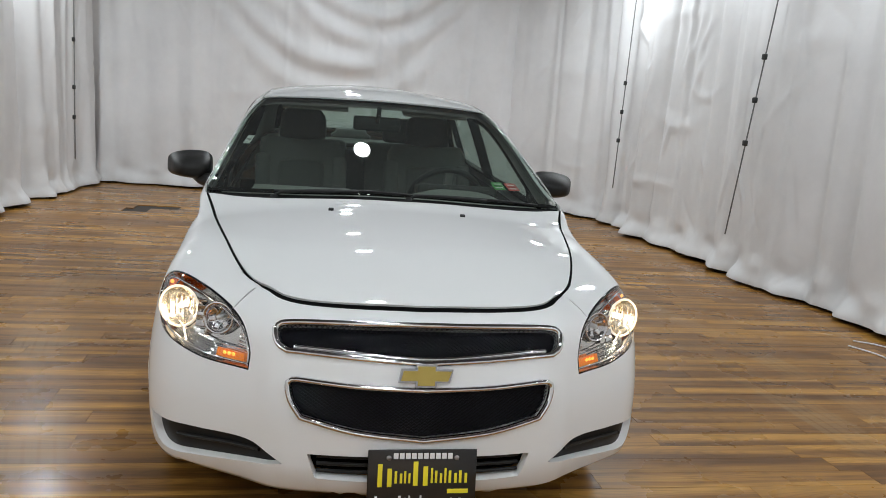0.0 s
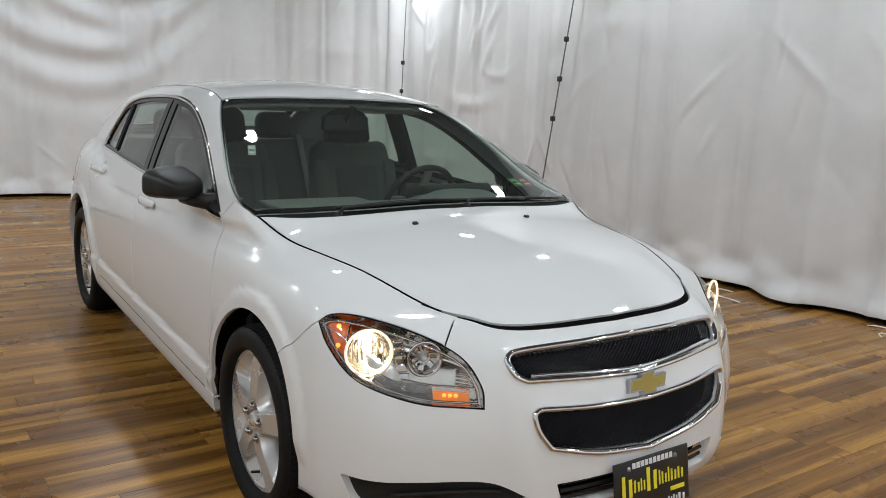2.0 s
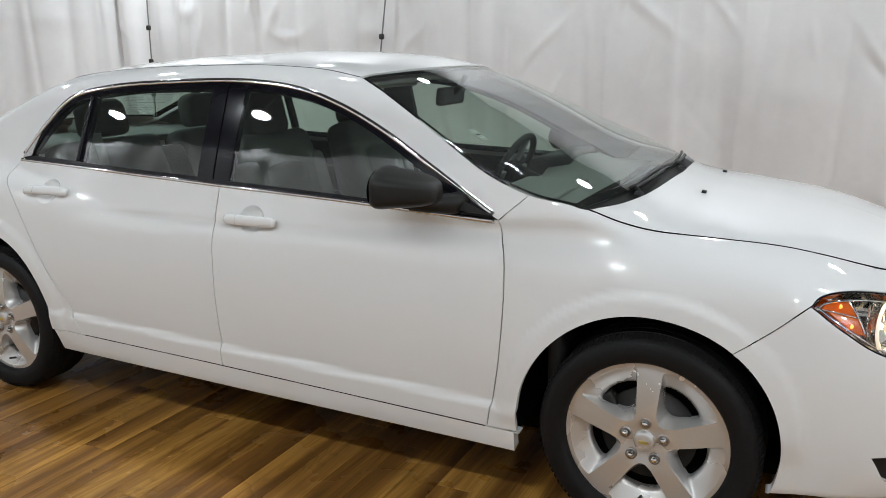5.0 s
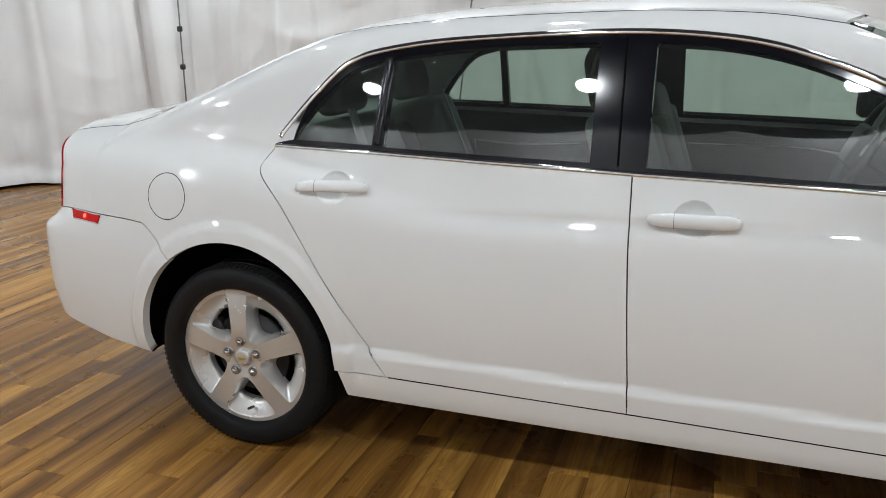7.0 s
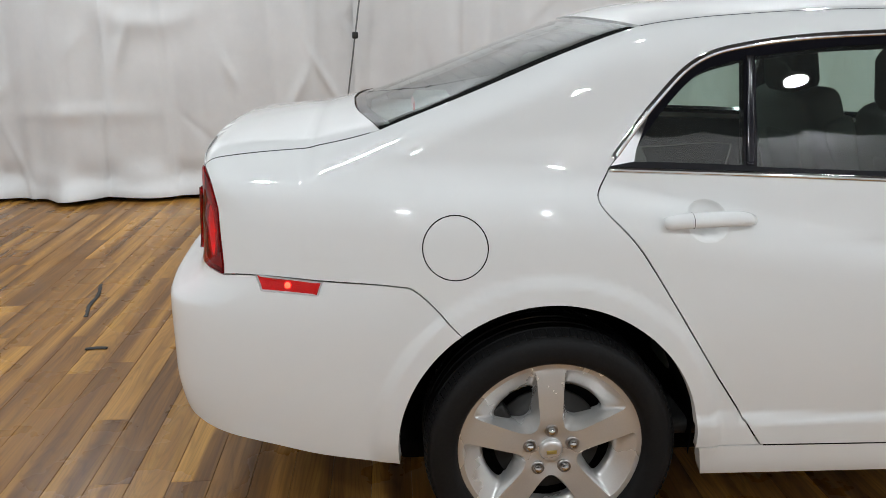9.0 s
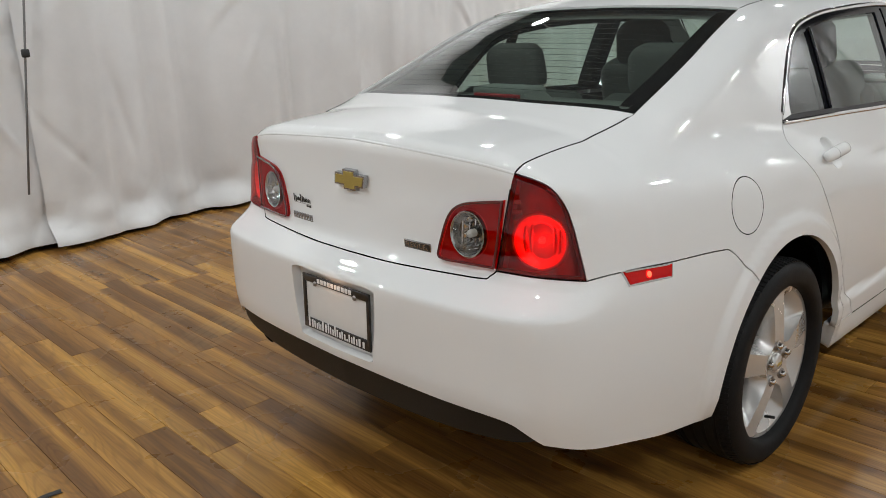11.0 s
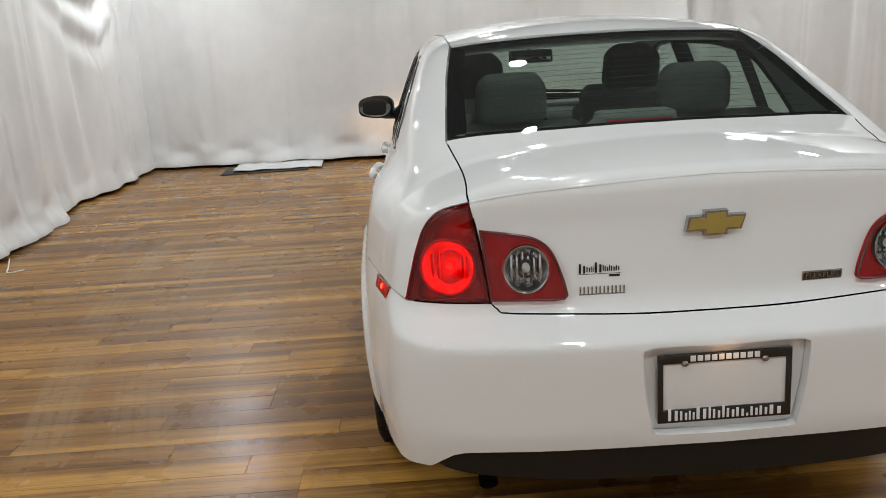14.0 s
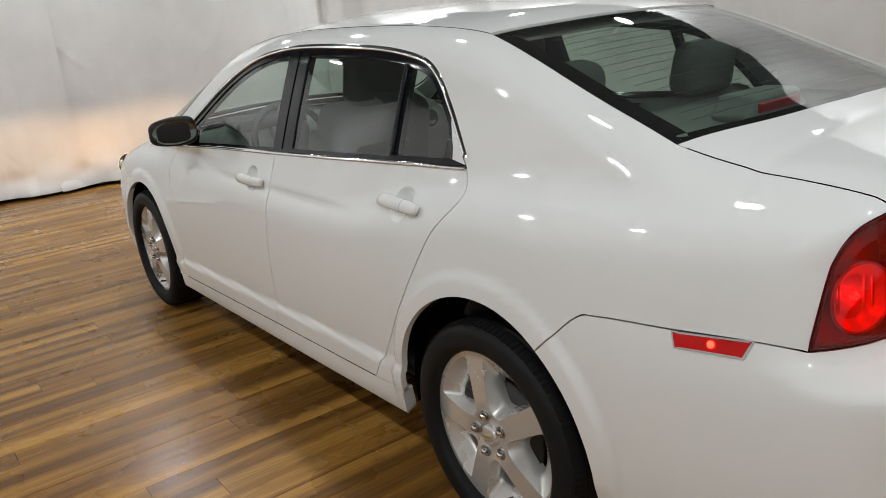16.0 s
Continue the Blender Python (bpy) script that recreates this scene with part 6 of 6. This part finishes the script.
    L(geo0.outputs["Position"], patch.inputs["Vector"])
    pm = N("ShaderNodeMapRange"); pm.inputs["From Min"].default_value, pm.inputs["From Max"].default_value = 0.42, 0.62; pm.inputs["To Max"].default_value = 0.20
    L(patch.outputs["Fac"], pm.inputs["Value"])
    sx = N("ShaderNodeSeparateXYZ"); L(geo0.outputs["Position"], sx.inputs[0])
    ends = N("ShaderNodeMath"); ends.operation = "ABSOLUTE"
    mid = N("ShaderNodeMath"); mid.operation = "SUBTRACT"; mid.inputs[1].default_value = 0.2
    L(sx.outputs["X"], mid.inputs[0]); L(mid.outputs[0], ends.inputs[0])
    fade = N("ShaderNodeMapRange"); fade.inputs["From Min"].default_value, fade.inputs["From Max"].default_value = 2.7, 1.7
    L(ends.outputs[0], fade.inputs["Value"])
    dmm = N("ShaderNodeMath"); dmm.operation = "MULTIPLY"; L(dust_haze.outputs[0], dmm.inputs[0]); L(fade.outputs[0], dmm.inputs[1])
    dm = N("ShaderNodeMath"); dm.operation = "MULTIPLY"; L(dmm.outputs[0], dm.inputs[0]); L(pm.outputs[0], dm.inputs[1])
    dmix = N("ShaderNodeMix"); dmix.data_type = "RGBA"; dmix.inputs["B"].default_value = (0.46, 0.37, 0.23, 1)
    L(dm.outputs[0], dmix.inputs["Factor"]); L(vm.outputs[0], dmix.inputs["A"])
    L(dmix.outputs["Result"], b.inputs["Base Color"])
    # scuffed gloss
    n4 = N("ShaderNodeTexNoise"); n4.inputs["Scale"].default_value = 2.2; n4.inputs["Detail"].default_value = 6
    geo = N("ShaderNodeNewGeometry")
    L(geo.outputs["Position"], n4.inputs["Vector"])
    rg = N("ShaderNodeMapRange"); rg.inputs["From Min"].default_value, rg.inputs["From Max"].default_value = 0.3, 0.7; rg.inputs["To Min"].default_value, rg.inputs["To Max"].default_value = 0.20, 0.38
    L(n4.outputs["Fac"], rg.inputs["Value"]); L(rg.outputs[0], b.inputs["Roughness"])
    bp = N("ShaderNodeBump"); bp.inputs["Strength"].default_value, bp.inputs["Distance"].default_value = 0.25, 0.001
    L(n2.outputs["Fac"], bp.inputs["Height"]); L(bp.outputs[0], b.inputs["Normal"])
    b.inputs["Specular IOR Level"].default_value = 0.27
    return m


def sheet_cloth():
    m = bpy.data.materials.new("white_sheet")
    m.use_nodes = True
    t = m.node_tree
    N, L = t.nodes.new, t.links.new
    b = t.nodes["Principled BSDF"]
    geo = N("ShaderNodeNewGeometry")
    n = N("ShaderNodeTexNoise"); n.inputs["Scale"].default_value = 1.3; n.inputs["Detail"].default_value = 8; n.inputs["Roughness"].default_value = 0.6
    L(geo.outputs["Position"], n.inputs["Vector"])
    r = N("ShaderNodeValToRGB")
    r.color_ramp.elements[0].position, r.color_ramp.elements[0].color = 0.3, (0.66, 0.66, 0.665, 1)
    r.color_ramp.elements[1].position, r.color_ramp.elements[1].color = 0.6, (0.75, 0.75, 0.755, 1)
    L(n.outputs["Fac"], r.inputs["Fac"])
    n2 = N("ShaderNodeTexNoise"); n2.inputs["Scale"].default_value = 160; n2.inputs["Detail"].default_value = 4
    L(geo.outputs["Position"], n2.inputs["Vector"])
    n3 = N("ShaderNodeTexNoise"); n3.inputs["Scale"].default_value = 7; n3.inputs["Detail"].default_value = 6; n3.inputs["Distortion"].default_value = 1.2
    L(geo.outputs["Position"], n3.inputs["Vector"])
    b1 = N("ShaderNodeBump"); b1.inputs["Strength"].default_value, b1.inputs["Distance"].default_value = 0.15, 0.002
    b2 = N("ShaderNodeBump"); b2.inputs["Strength"].default_value, b2.inputs["Distance"].default_value = 0.16, 0.012
    L(n2.outputs["Fac"], b1.inputs["Height"]); L(n3.outputs["Fac"], b2.inputs["Height"]); L(b1.outputs[0], b2.inputs["Normal"])
    L(b2.outputs[0], b.inputs["Normal"])
    # a little dirt along the hem
    sep = N("ShaderNodeSeparateXYZ"); L(geo.outputs["Position"], sep.inputs[0])
    hem = N("ShaderNodeMapRange"); hem.inputs["From Min"].default_value, hem.inputs["From Max"].default_value = 0.0, 0.22; hem.inputs["To Min"].default_value, hem.inputs["To Max"].default_value = 0.5, 0.0
    L(sep.outputs["Z"], hem.inputs["Value"])
    n5 = N("ShaderNodeTexNoise"); n5.inputs["Scale"].default_value = 5; n5.inputs["Detail"].default_value = 8
    L(geo.outputs["Position"], n5.inputs["Vector"])
    mm = N("ShaderNodeMath"); mm.operation = "MULTIPLY"
    L(hem.outputs[0], mm.inputs[0]); L(n5.outputs["Fac"], mm.inputs[1])
    mix = N("ShaderNodeMix"); mix.data_type = "RGBA"
    L(mm.outputs[0], mix.inputs["Factor"]); L(r.outputs["Color"], mix.inputs["A"]); mix.inputs["B"].default_value = (0.25, 0.23, 0.20, 1)
    L(mix.outputs["Result"], b.inputs["Base Color"])
    b.inputs["Roughness"].default_value = 0.75
    b.inputs["Sheen Weight"].default_value = 0.1
    return m


WOOD, SHEET = wood(), sheet_cloth()
SUBFLOOR = material("bare_subfloor", (0.045, 0.037, 0.030), rough=0.8, grain=0.3, size=30)
CEIL = material("dark_ceiling_paint", (0.075, 0.075, 0.08), rough=0.9, grain=0.06, size=4)
LAMP_FACE = material("lamp_diffuser", (1.0, 0.97, 0.93), emit=16.0)
LAMP_CASE = material("lamp_case", (0.5, 0.5, 0.5), rough=0.5, grain=0.1, size=20)
CLIP = material("black_clip", (0.02, 0.02, 0.02), rough=0.5, grain=0.2, size=60)
WIRE = material("grey_hanging_cord", (0.16, 0.16, 0.16), rough=0.6, grain=0.2, size=60)
TIE = material("white_cable_tie", (0.75, 0.74, 0.72), rough=0.4, grain=0.03, size=60)

X0, X1, Y0, Y1, TOP = -6.9, 6.0, -3.55, 4.05, 3.9
floor = tagged(mesh_part("floor", [(X0 - 0.6, Y0 - 0.6, -0.012), (X1 + 0.6, Y0 - 0.6, -0.012), (X1 + 0.6, Y1 + 0.6, -0.012), (X0 - 0.6, Y1 + 0.6, -0.012)], [(0, 1, 2, 3)], SUBFLOOR), label="brown wood-look plank floor with scuffs", category="floor", kind="structure")
ceiling = tagged(mesh_part("ceiling", [(X0 - 0.5, Y0 - 0.5, TOP), (X1 + 0.5, Y0 - 0.5, TOP), (X1 + 0.5, Y1 + 0.5, TOP), (X0 - 0.5, Y1 + 0.5, TOP)], [(3, 2, 1, 0)], CEIL), label="plain dark grey ceiling", category="ceiling", kind="structure")
for nm, a, b in (("wall_north", (X1 + 0.5, Y1 + 0.5), (X0 - 0.5, Y1 + 0.5)), ("wall_south", (X0 - 0.5, Y0 - 0.5), (X1 + 0.5, Y0 - 0.5)), ("wall_east", (X1 + 0.5, Y0 - 0.5), (X1 + 0.5, Y1 + 0.5)), ("wall_west", (X0 - 0.5, Y1 + 0.5), (X0 - 0.5, Y0 - 0.5))):
    bm = bmesh.new()
    d = Vector((b[0] - a[0], b[1] - a[1], 0)).normalized()
    o = Vector((d.y, -d.x, 0)) * 0.1
    q = [Vector((*a, 0)), Vector((*b, 0))]
    vs = [bm.verts.new(p + k + Vector((0, 0, z))) for z in (-0.02, TOP) for k in (Vector(), o) for p in q]
    for f in ((0, 1, 5, 4), (2, 3, 7, 6), (0, 2, 6, 4), (1, 3, 7, 5), (4, 5, 7, 6)):
        bm.faces.new([vs[i] for i in f])
    bmesh.ops.recalc_face_normals(bm, faces=bm.faces)
    tagged(part(nm, bm, CEIL, smooth=False), label="dark grey hall wall behind the sheets", category="wall", kind="structure")


def folds(seed, u, z, amp, n=26, crumple=0.006):
    """How far a hung sheet stands off its line: vertical folds that widen downwards, with sags and creases."""
    r = np.random.RandomState(seed)
    out = np.zeros_like(u)
    for _ in range(max(n, int(13 * (u.max() - u.min())))):
        c, w = r.uniform(u.min(), u.max()), r.uniform(0.035, 0.22)
        a = 2.4 * amp * r.uniform(-1, 1) * (w / 0.2) ** 0.5
        lean_ = r.uniform(-0.06, 0.06)
        top, bottom = r.uniform(0.2, 1.0), r.uniform(0.3, 1.0)
        k = bottom + (top - bottom) * np.clip(z / 3.0, 0, 1)
        d = (u - c - lean_ * z) / w
        out += a * k * np.exp(-np.abs(d) ** 1.5)
    for _ in range(int(14 * (u.max() - u.min()))):
        c, zc, ang, ln = r.uniform(u.min(), u.max()), r.uniform(0.05, 3.2), r.uniform(-0.9, 0.9), r.uniform(0.10, 0.45)
        du, dz = u - c, z - zc
        s_, q_ = du * np.sin(ang) + dz * np.cos(ang), du * np.cos(ang) - dz * np.sin(ang)
        out += 1.9 * crumple * r.uniform(-1, 1) * np.exp(-(s_ / ln) ** 2 - (q_ / r.uniform(0.018, 0.05)) ** 2)
    for _ in range(n // 3):
        c, w, zc = r.uniform(u.min(), u.max()), r.uniform(0.15, 0.5), r.uniform(0.1, 2.6)
        d, e = (u - c) / w, (z - zc + 0.35 * ((u - c) / w) ** 2 * r.uniform(-0.5, 0.5)) / r.uniform(0.04, 0.15)
        out += amp * 0.35 * r.uniform(-1, 1) * np.exp(-d * d - e * e)
    return out


def sheet(label, a, b, seed, amp, bulge=0.0, hem=0.02, hang=None, pool=0.10, swag=None, crumple=0.006, rail=3.45):
    """A white sheet hung between two points on the floor plan, facing its left side."""
    a, b = np.array(a, float), np.array(b, float)
    length = np.linalg.norm(b - a)
    t = (b - a) / length
    n = np.array([-t[1], t[0]])
    nu, nz = int(length / 0.022) + 2, 110
    u, zz = np.meshgrid(np.linspace(0, length, nu), np.linspace(0, 1, nz), indexing="ij")
    r = np.random.RandomState(seed + 500)
    ripple = np.interp(u[:, 0], np.linspace(0, length, 9), r.uniform(0, 1, 9))[:, None]
    base = hem + 0.03 * ripple
    pegs = np.maximum(2, round(length / 0.95))
    sag = np.abs(np.sin(u * math.pi * pegs / length)) ** 0.8
    z = base + zz ** 1.15 * (rail - 0.10 * sag * (0.6 + 0.8 * ripple) - base)
    off = folds(seed, u, z, amp, crumple=crumple) + bulge * np.sin(math.pi * u / length) * np.exp(-z / 1.2)
    foot = np.exp(-((z - base) / 0.10) ** 2)
    off = off + pool * foot * (0.4 + 0.6 * np.sin(u * 5.1 + seed) ** 2) + 0.25 * pool * np.exp(-((z - 0.2) / 0.08) ** 2) * np.sin(u * 9 + seed * 2)
    if swag:
        for uc, zc, wid, depth, k in swag:
            q = (u - uc) / wid
            fall = zc - depth * (1 - q * q)
            off = off + 0.045 * np.where(np.abs(q) < 1.2, np.sin((z - fall) * k) * np.exp(-((z - fall) / 0.55) ** 2) * np.clip(1.2 - np.abs(q), 0, 1), 0)
    p = a[None, None] + t * u[..., None] + n * off[..., None]
    verts = np.concatenate([p, z[..., None]], 2).reshape(-1, 3)
    faces = [(i * nz + j, (i + 1) * nz + j, (i + 1) * nz + j + 1, i * nz + j + 1) for i in range(nu - 1) for j in range(nz - 1)]
    return tagged(mesh_part("hung_sheet", verts, faces, SHEET), label=label, category="curtain", group="white sheets round the hall")


# far end behind the car
sheet("wide white sheet with swagged folds behind the car", (-6.74, 2.75), (-6.74, -3.45), 3, 0.036, swag=((2.2, 3.6, 1.6, 1.2, 16), (2.6, 3.0, 1.9, 1.3, 13)))
sheet("creased white sheet hanging in a corner", (-5.40, 3.74), (-6.92, 2.30), 12, 0.045, crumple=0.011)
sheet("narrow creased white sheet in the hall's corner", (-4.80, 3.74), (-5.87, 3.70), 11, 0.040, crumple=0.011)
# long side on the car's left
sheet("creased white sheet with a dirty hem", (-1.93, 3.70), (-4.90, 3.60), 21, 0.055, crumple=0.013, bulge=0.03)
sheet("long white sheet hung in soft folds, bunched at its foot", (3.05, 3.92), (-2.08, 3.63), 23, 0.034, crumple=0.008, pool=0.10)
sheet("white sheet with a swag of folds near its top", (6.25, 4.02), (2.4, 4.12), 24, 0.030, pool=0.05, bulge=0.06, swag=((1.5, 3.2, 1.3, 1.2, 15),))
# end before the car
sheet("smooth white sheet before the car's nose", (5.78, 0.2), (6.10, 4.15), 31, 0.014, crumple=0.004)
sheet("plain white sheet lit by the headlights", (5.70, -2.9), (5.80, 0.45), 32, 0.014, crumple=0.004)
sheet("white sheet with straight folds in the corner", (4.45, -3.50), (5.80, -2.7), 33, 0.035)
# long side on the car's right
sheet("white sheet hung along the passenger side", (0.9, -3.50), (4.75, -3.50), 41, 0.022, crumple=0.005, rail=3.05)
sheet("white sheet behind the camera's way", (-2.8, -3.52), (1.05, -3.50), 42, 0.022, crumple=0.005, rail=3.05)
sheet("white sheet with loose vertical folds", (-6.75, -3.10), (-2.6, -3.42), 43, 0.045, bulge=0.06, rail=3.05)


def cord(x, y, z0, z1, lean_, clips, label):
    """A cord down the joint of two sheets, with black clips on it."""
    c = empty("hanging_cord", label, "cord", group="cords with black clips")
    part("cord", tube([(x + lean_ * (z - z0), y, z) for z in np.linspace(z0, z1, 6)], 0.007, 6), WIRE, c)
    for z in clips:
        part("clip", rounded_box((0.045, 0.035, 0.05), 0.010, 2), CLIP, c, at=pose(x + lean_ * (z - z0), y - 0.006, z))


cord(-4.93, 3.52, 0.5, 3.8, 0.03, (1.80, 1.45, 1.10), "grey cord with black clips between two sheets")
cord(-2.19, 3.54, 0.4, 3.8, 0.15, (2.0, 1.63, 1.25), "grey cord with black clips between two sheets")
cord(-5.65, -3.02, 0.4, 3.8, 0.0, (1.80, 1.25, 0.9), "grey cord with black clips between two sheets")

# ceiling lamps, the added one at x 5.2 built like the rest
proto = empty("ceiling_lamp", "round white ceiling lamp, switched on", "lamp", group="round ceiling lamps")
part("lamp_case", lathe([(0.0, 0.06), (0.07, 0.06), (0.10, 0.03), (0.104, 0.0), (0.092, -0.004)], 36, "Z"), LAMP_CASE, proto)
part("diffuser", lathe([(0.0, -0.012), (0.06, -0.010), (0.093, 0.0)], 36, "Z"), LAMP_FACE, proto, label="glowing white diffuser")
part("stem", tube([(0, 0, 0.05), (0, 0, TOP - 3.42 + 0.06)], 0.012, 8), LAMP_CASE, proto)
proto.matrix_basis = pose(*LAMPS[0]) @ pose(0, 0, -0.06)
for x, y, z in LAMPS[1:]:
    copy_thing(proto, pose(x, y, z - 0.06))

# floor mat with a white cloth by the wall
mat_ob = tagged(part("floor_mat", rounded_box((0.62, 1.02, 0.012), 0.005, 2), CLIP, at=pose(5.55, 2.48, 0.007, 0, 0, 3)), label="black rubber mat on the floor by the wall", category="mat")
bm = bmesh.new()
bmesh.ops.create_grid(bm, x_segments=30, y_segments=60, size=0.5)
for v in bm.verts:
    x, y = v.co.x, v.co.y
    v.co = (x * 0.56 + 0.02 * math.sin(y * 14), y * 1.05, 0.020 + 0.010 * noise.noise((x * 9, y * 9, 1)) + 0.008 * math.sin(x * 26 + 3 * y))
cl = part("white_cloth", bm, SHEET, at=pose(5.62, 2.34, 0.012, 0, 0, 3))
md = cl.modifiers.new("thickness", "SOLIDIFY")
md.thickness = 0.004
tagged(cl, label="crumpled white cloth lying on the black mat", category="cloth")

for pts, nm in (([(-0.16, 3.42), (-0.10, 3.52), (0.02, 3.60), (0.12, 3.60)], 0), ([(1.15, 3.66), (1.22, 3.72), (1.40, 3.70)], 0), ([(-0.05, 3.30), (0.15, 3.38), (0.36, 3.36)], 0), ([(1.35, 3.46), (1.30, 3.55), (1.45, 3.62), (1.72, 3.74)], 0)):
    tagged(part("cable_tie", tube(list(line(*[(x, y, 0.006) for x, y in pts], on=False, step=0.03)), 0.0055, 6), TIE), label="loose white cable tie on the floor by the sheet", category="cable tie", group="cable ties on the floor")

# what lies on the floor behind the car
SCRAP = material("dark_rubber_scrap", (0.012, 0.011, 0.010), rough=0.6, grain=0.3, size=80, bump=0.3)
for label, pts, r in (("small dark rubber scrap on the plank floor", [(-3.16, 0.655), (-3.12, 0.665), (-3.07, 0.66)], 0.013), ("thin dark scuffed strip on the plank floor", [(-3.30, 1.05), (-3.335, 1.22), (-3.35, 1.38), (-3.39, 1.53)], 0.009)):
    bm = tube(list(line(*[(x, y, 0.0) for x, y in pts], on=False, step=0.025)), r, 8)
    rs = random.Random(len(pts))
    for v in bm.verts:
        v.co = (v.co.x + rs.uniform(-0.004, 0.004), v.co.y + rs.uniform(-0.004, 0.004), 0.003 + v.co.z * 0.12)
    tagged(part("rubber_scrap", bm, SCRAP), label=label, category="scrap", group="dark scraps on the floor")

# ---- floor planks, along the hall's width ----
PW, PL = 0.125, 1.22
rng = random.Random(5)
plank_mesh = {}


def plank(length):
    if length not in plank_mesh:
        w, l, h = PW / 2 - 0.0004, length / 2 - 0.0004, 0.0
        e = 0.0008
        v = [(-w + e, -l + e, h), (w - e, -l + e, h), (w - e, l - e, h), (-w + e, l - e, h), (-w, -l, h - 0.0015), (w, -l, h - 0.0015), (w, l, h - 0.0015), (-w, l, h - 0.0015), (-w, -l, h - 0.011), (w, -l, h - 0.011), (w, l, h - 0.011), (-w, l, h - 0.011)]
        f = [(0, 1, 2, 3)] + [(i + 4, (i + 1) % 4 + 4, (i + 1) % 4, i) for i in range(4)] + [(i + 8, (i + 1) % 4 + 8, (i + 1) % 4 + 4, i + 4) for i in range(4)]
        me = bpy.data.meshes.new("plank")
        me.from_pydata(v, [], f)
        me.materials.append(WOOD)
        plank_mesh[length] = me
    return plank_mesh[length]


spots = []
x = X0 - 0.5 + PW / 2
while x < X1 + 0.5 - PW / 2:
    y = Y0 - 0.5
    cut_ = round(rng.uniform(0.2, PL), 1)
    while y < Y1 + 0.5 - 0.05:
        ln = round(min(cut_, Y1 + 0.5 - y), 3)
        spots.append((x, y + ln / 2, ln))
        y += ln
        cut_ = PL
    x += PW
# a bare patch near the far end, where planks are missing
patched = []
for x, y, ln in spots:
    lo, hi = y - ln / 2, y + ln / 2
    gap_lo, gap_hi = (-2.16, -1.68) if x < -4.66 else (-2.24, -1.98)
    if -4.86 < x < -4.42 and hi > gap_lo and lo < gap_hi:
        for a, b in ((lo, gap_lo), (gap_hi, hi)):
            if b - a > 0.05:
                patched.append((x, (a + b) / 2, round(b - a, 3)))
    else:
        patched.append((x, y, ln))
spots = patched
spots.sort(key=lambda s: max(abs(s[0] + 0.2) / 5.2, abs(s[1] - 0.2) / 3.4))
verts, faces = [], []
for i, (x, y, ln) in enumerate(spots):
    me = plank(ln)
    if i < 300:
        o = new("plank", me)
        o.parent = floor
        o.matrix_basis = pose(x, y, rng.uniform(-0.0004, 0.0004))
    else:
        k0 = len(verts)
        verts += [(v.co.x + x, v.co.y + y, v.co.z) for v in me.vertices]
        faces += [tuple(k0 + j for j in p.vertices) for p in me.polygons]
tagged(mesh_part("far_planks", verts, faces, WOOD, floor, smooth=False), kind="stuff")
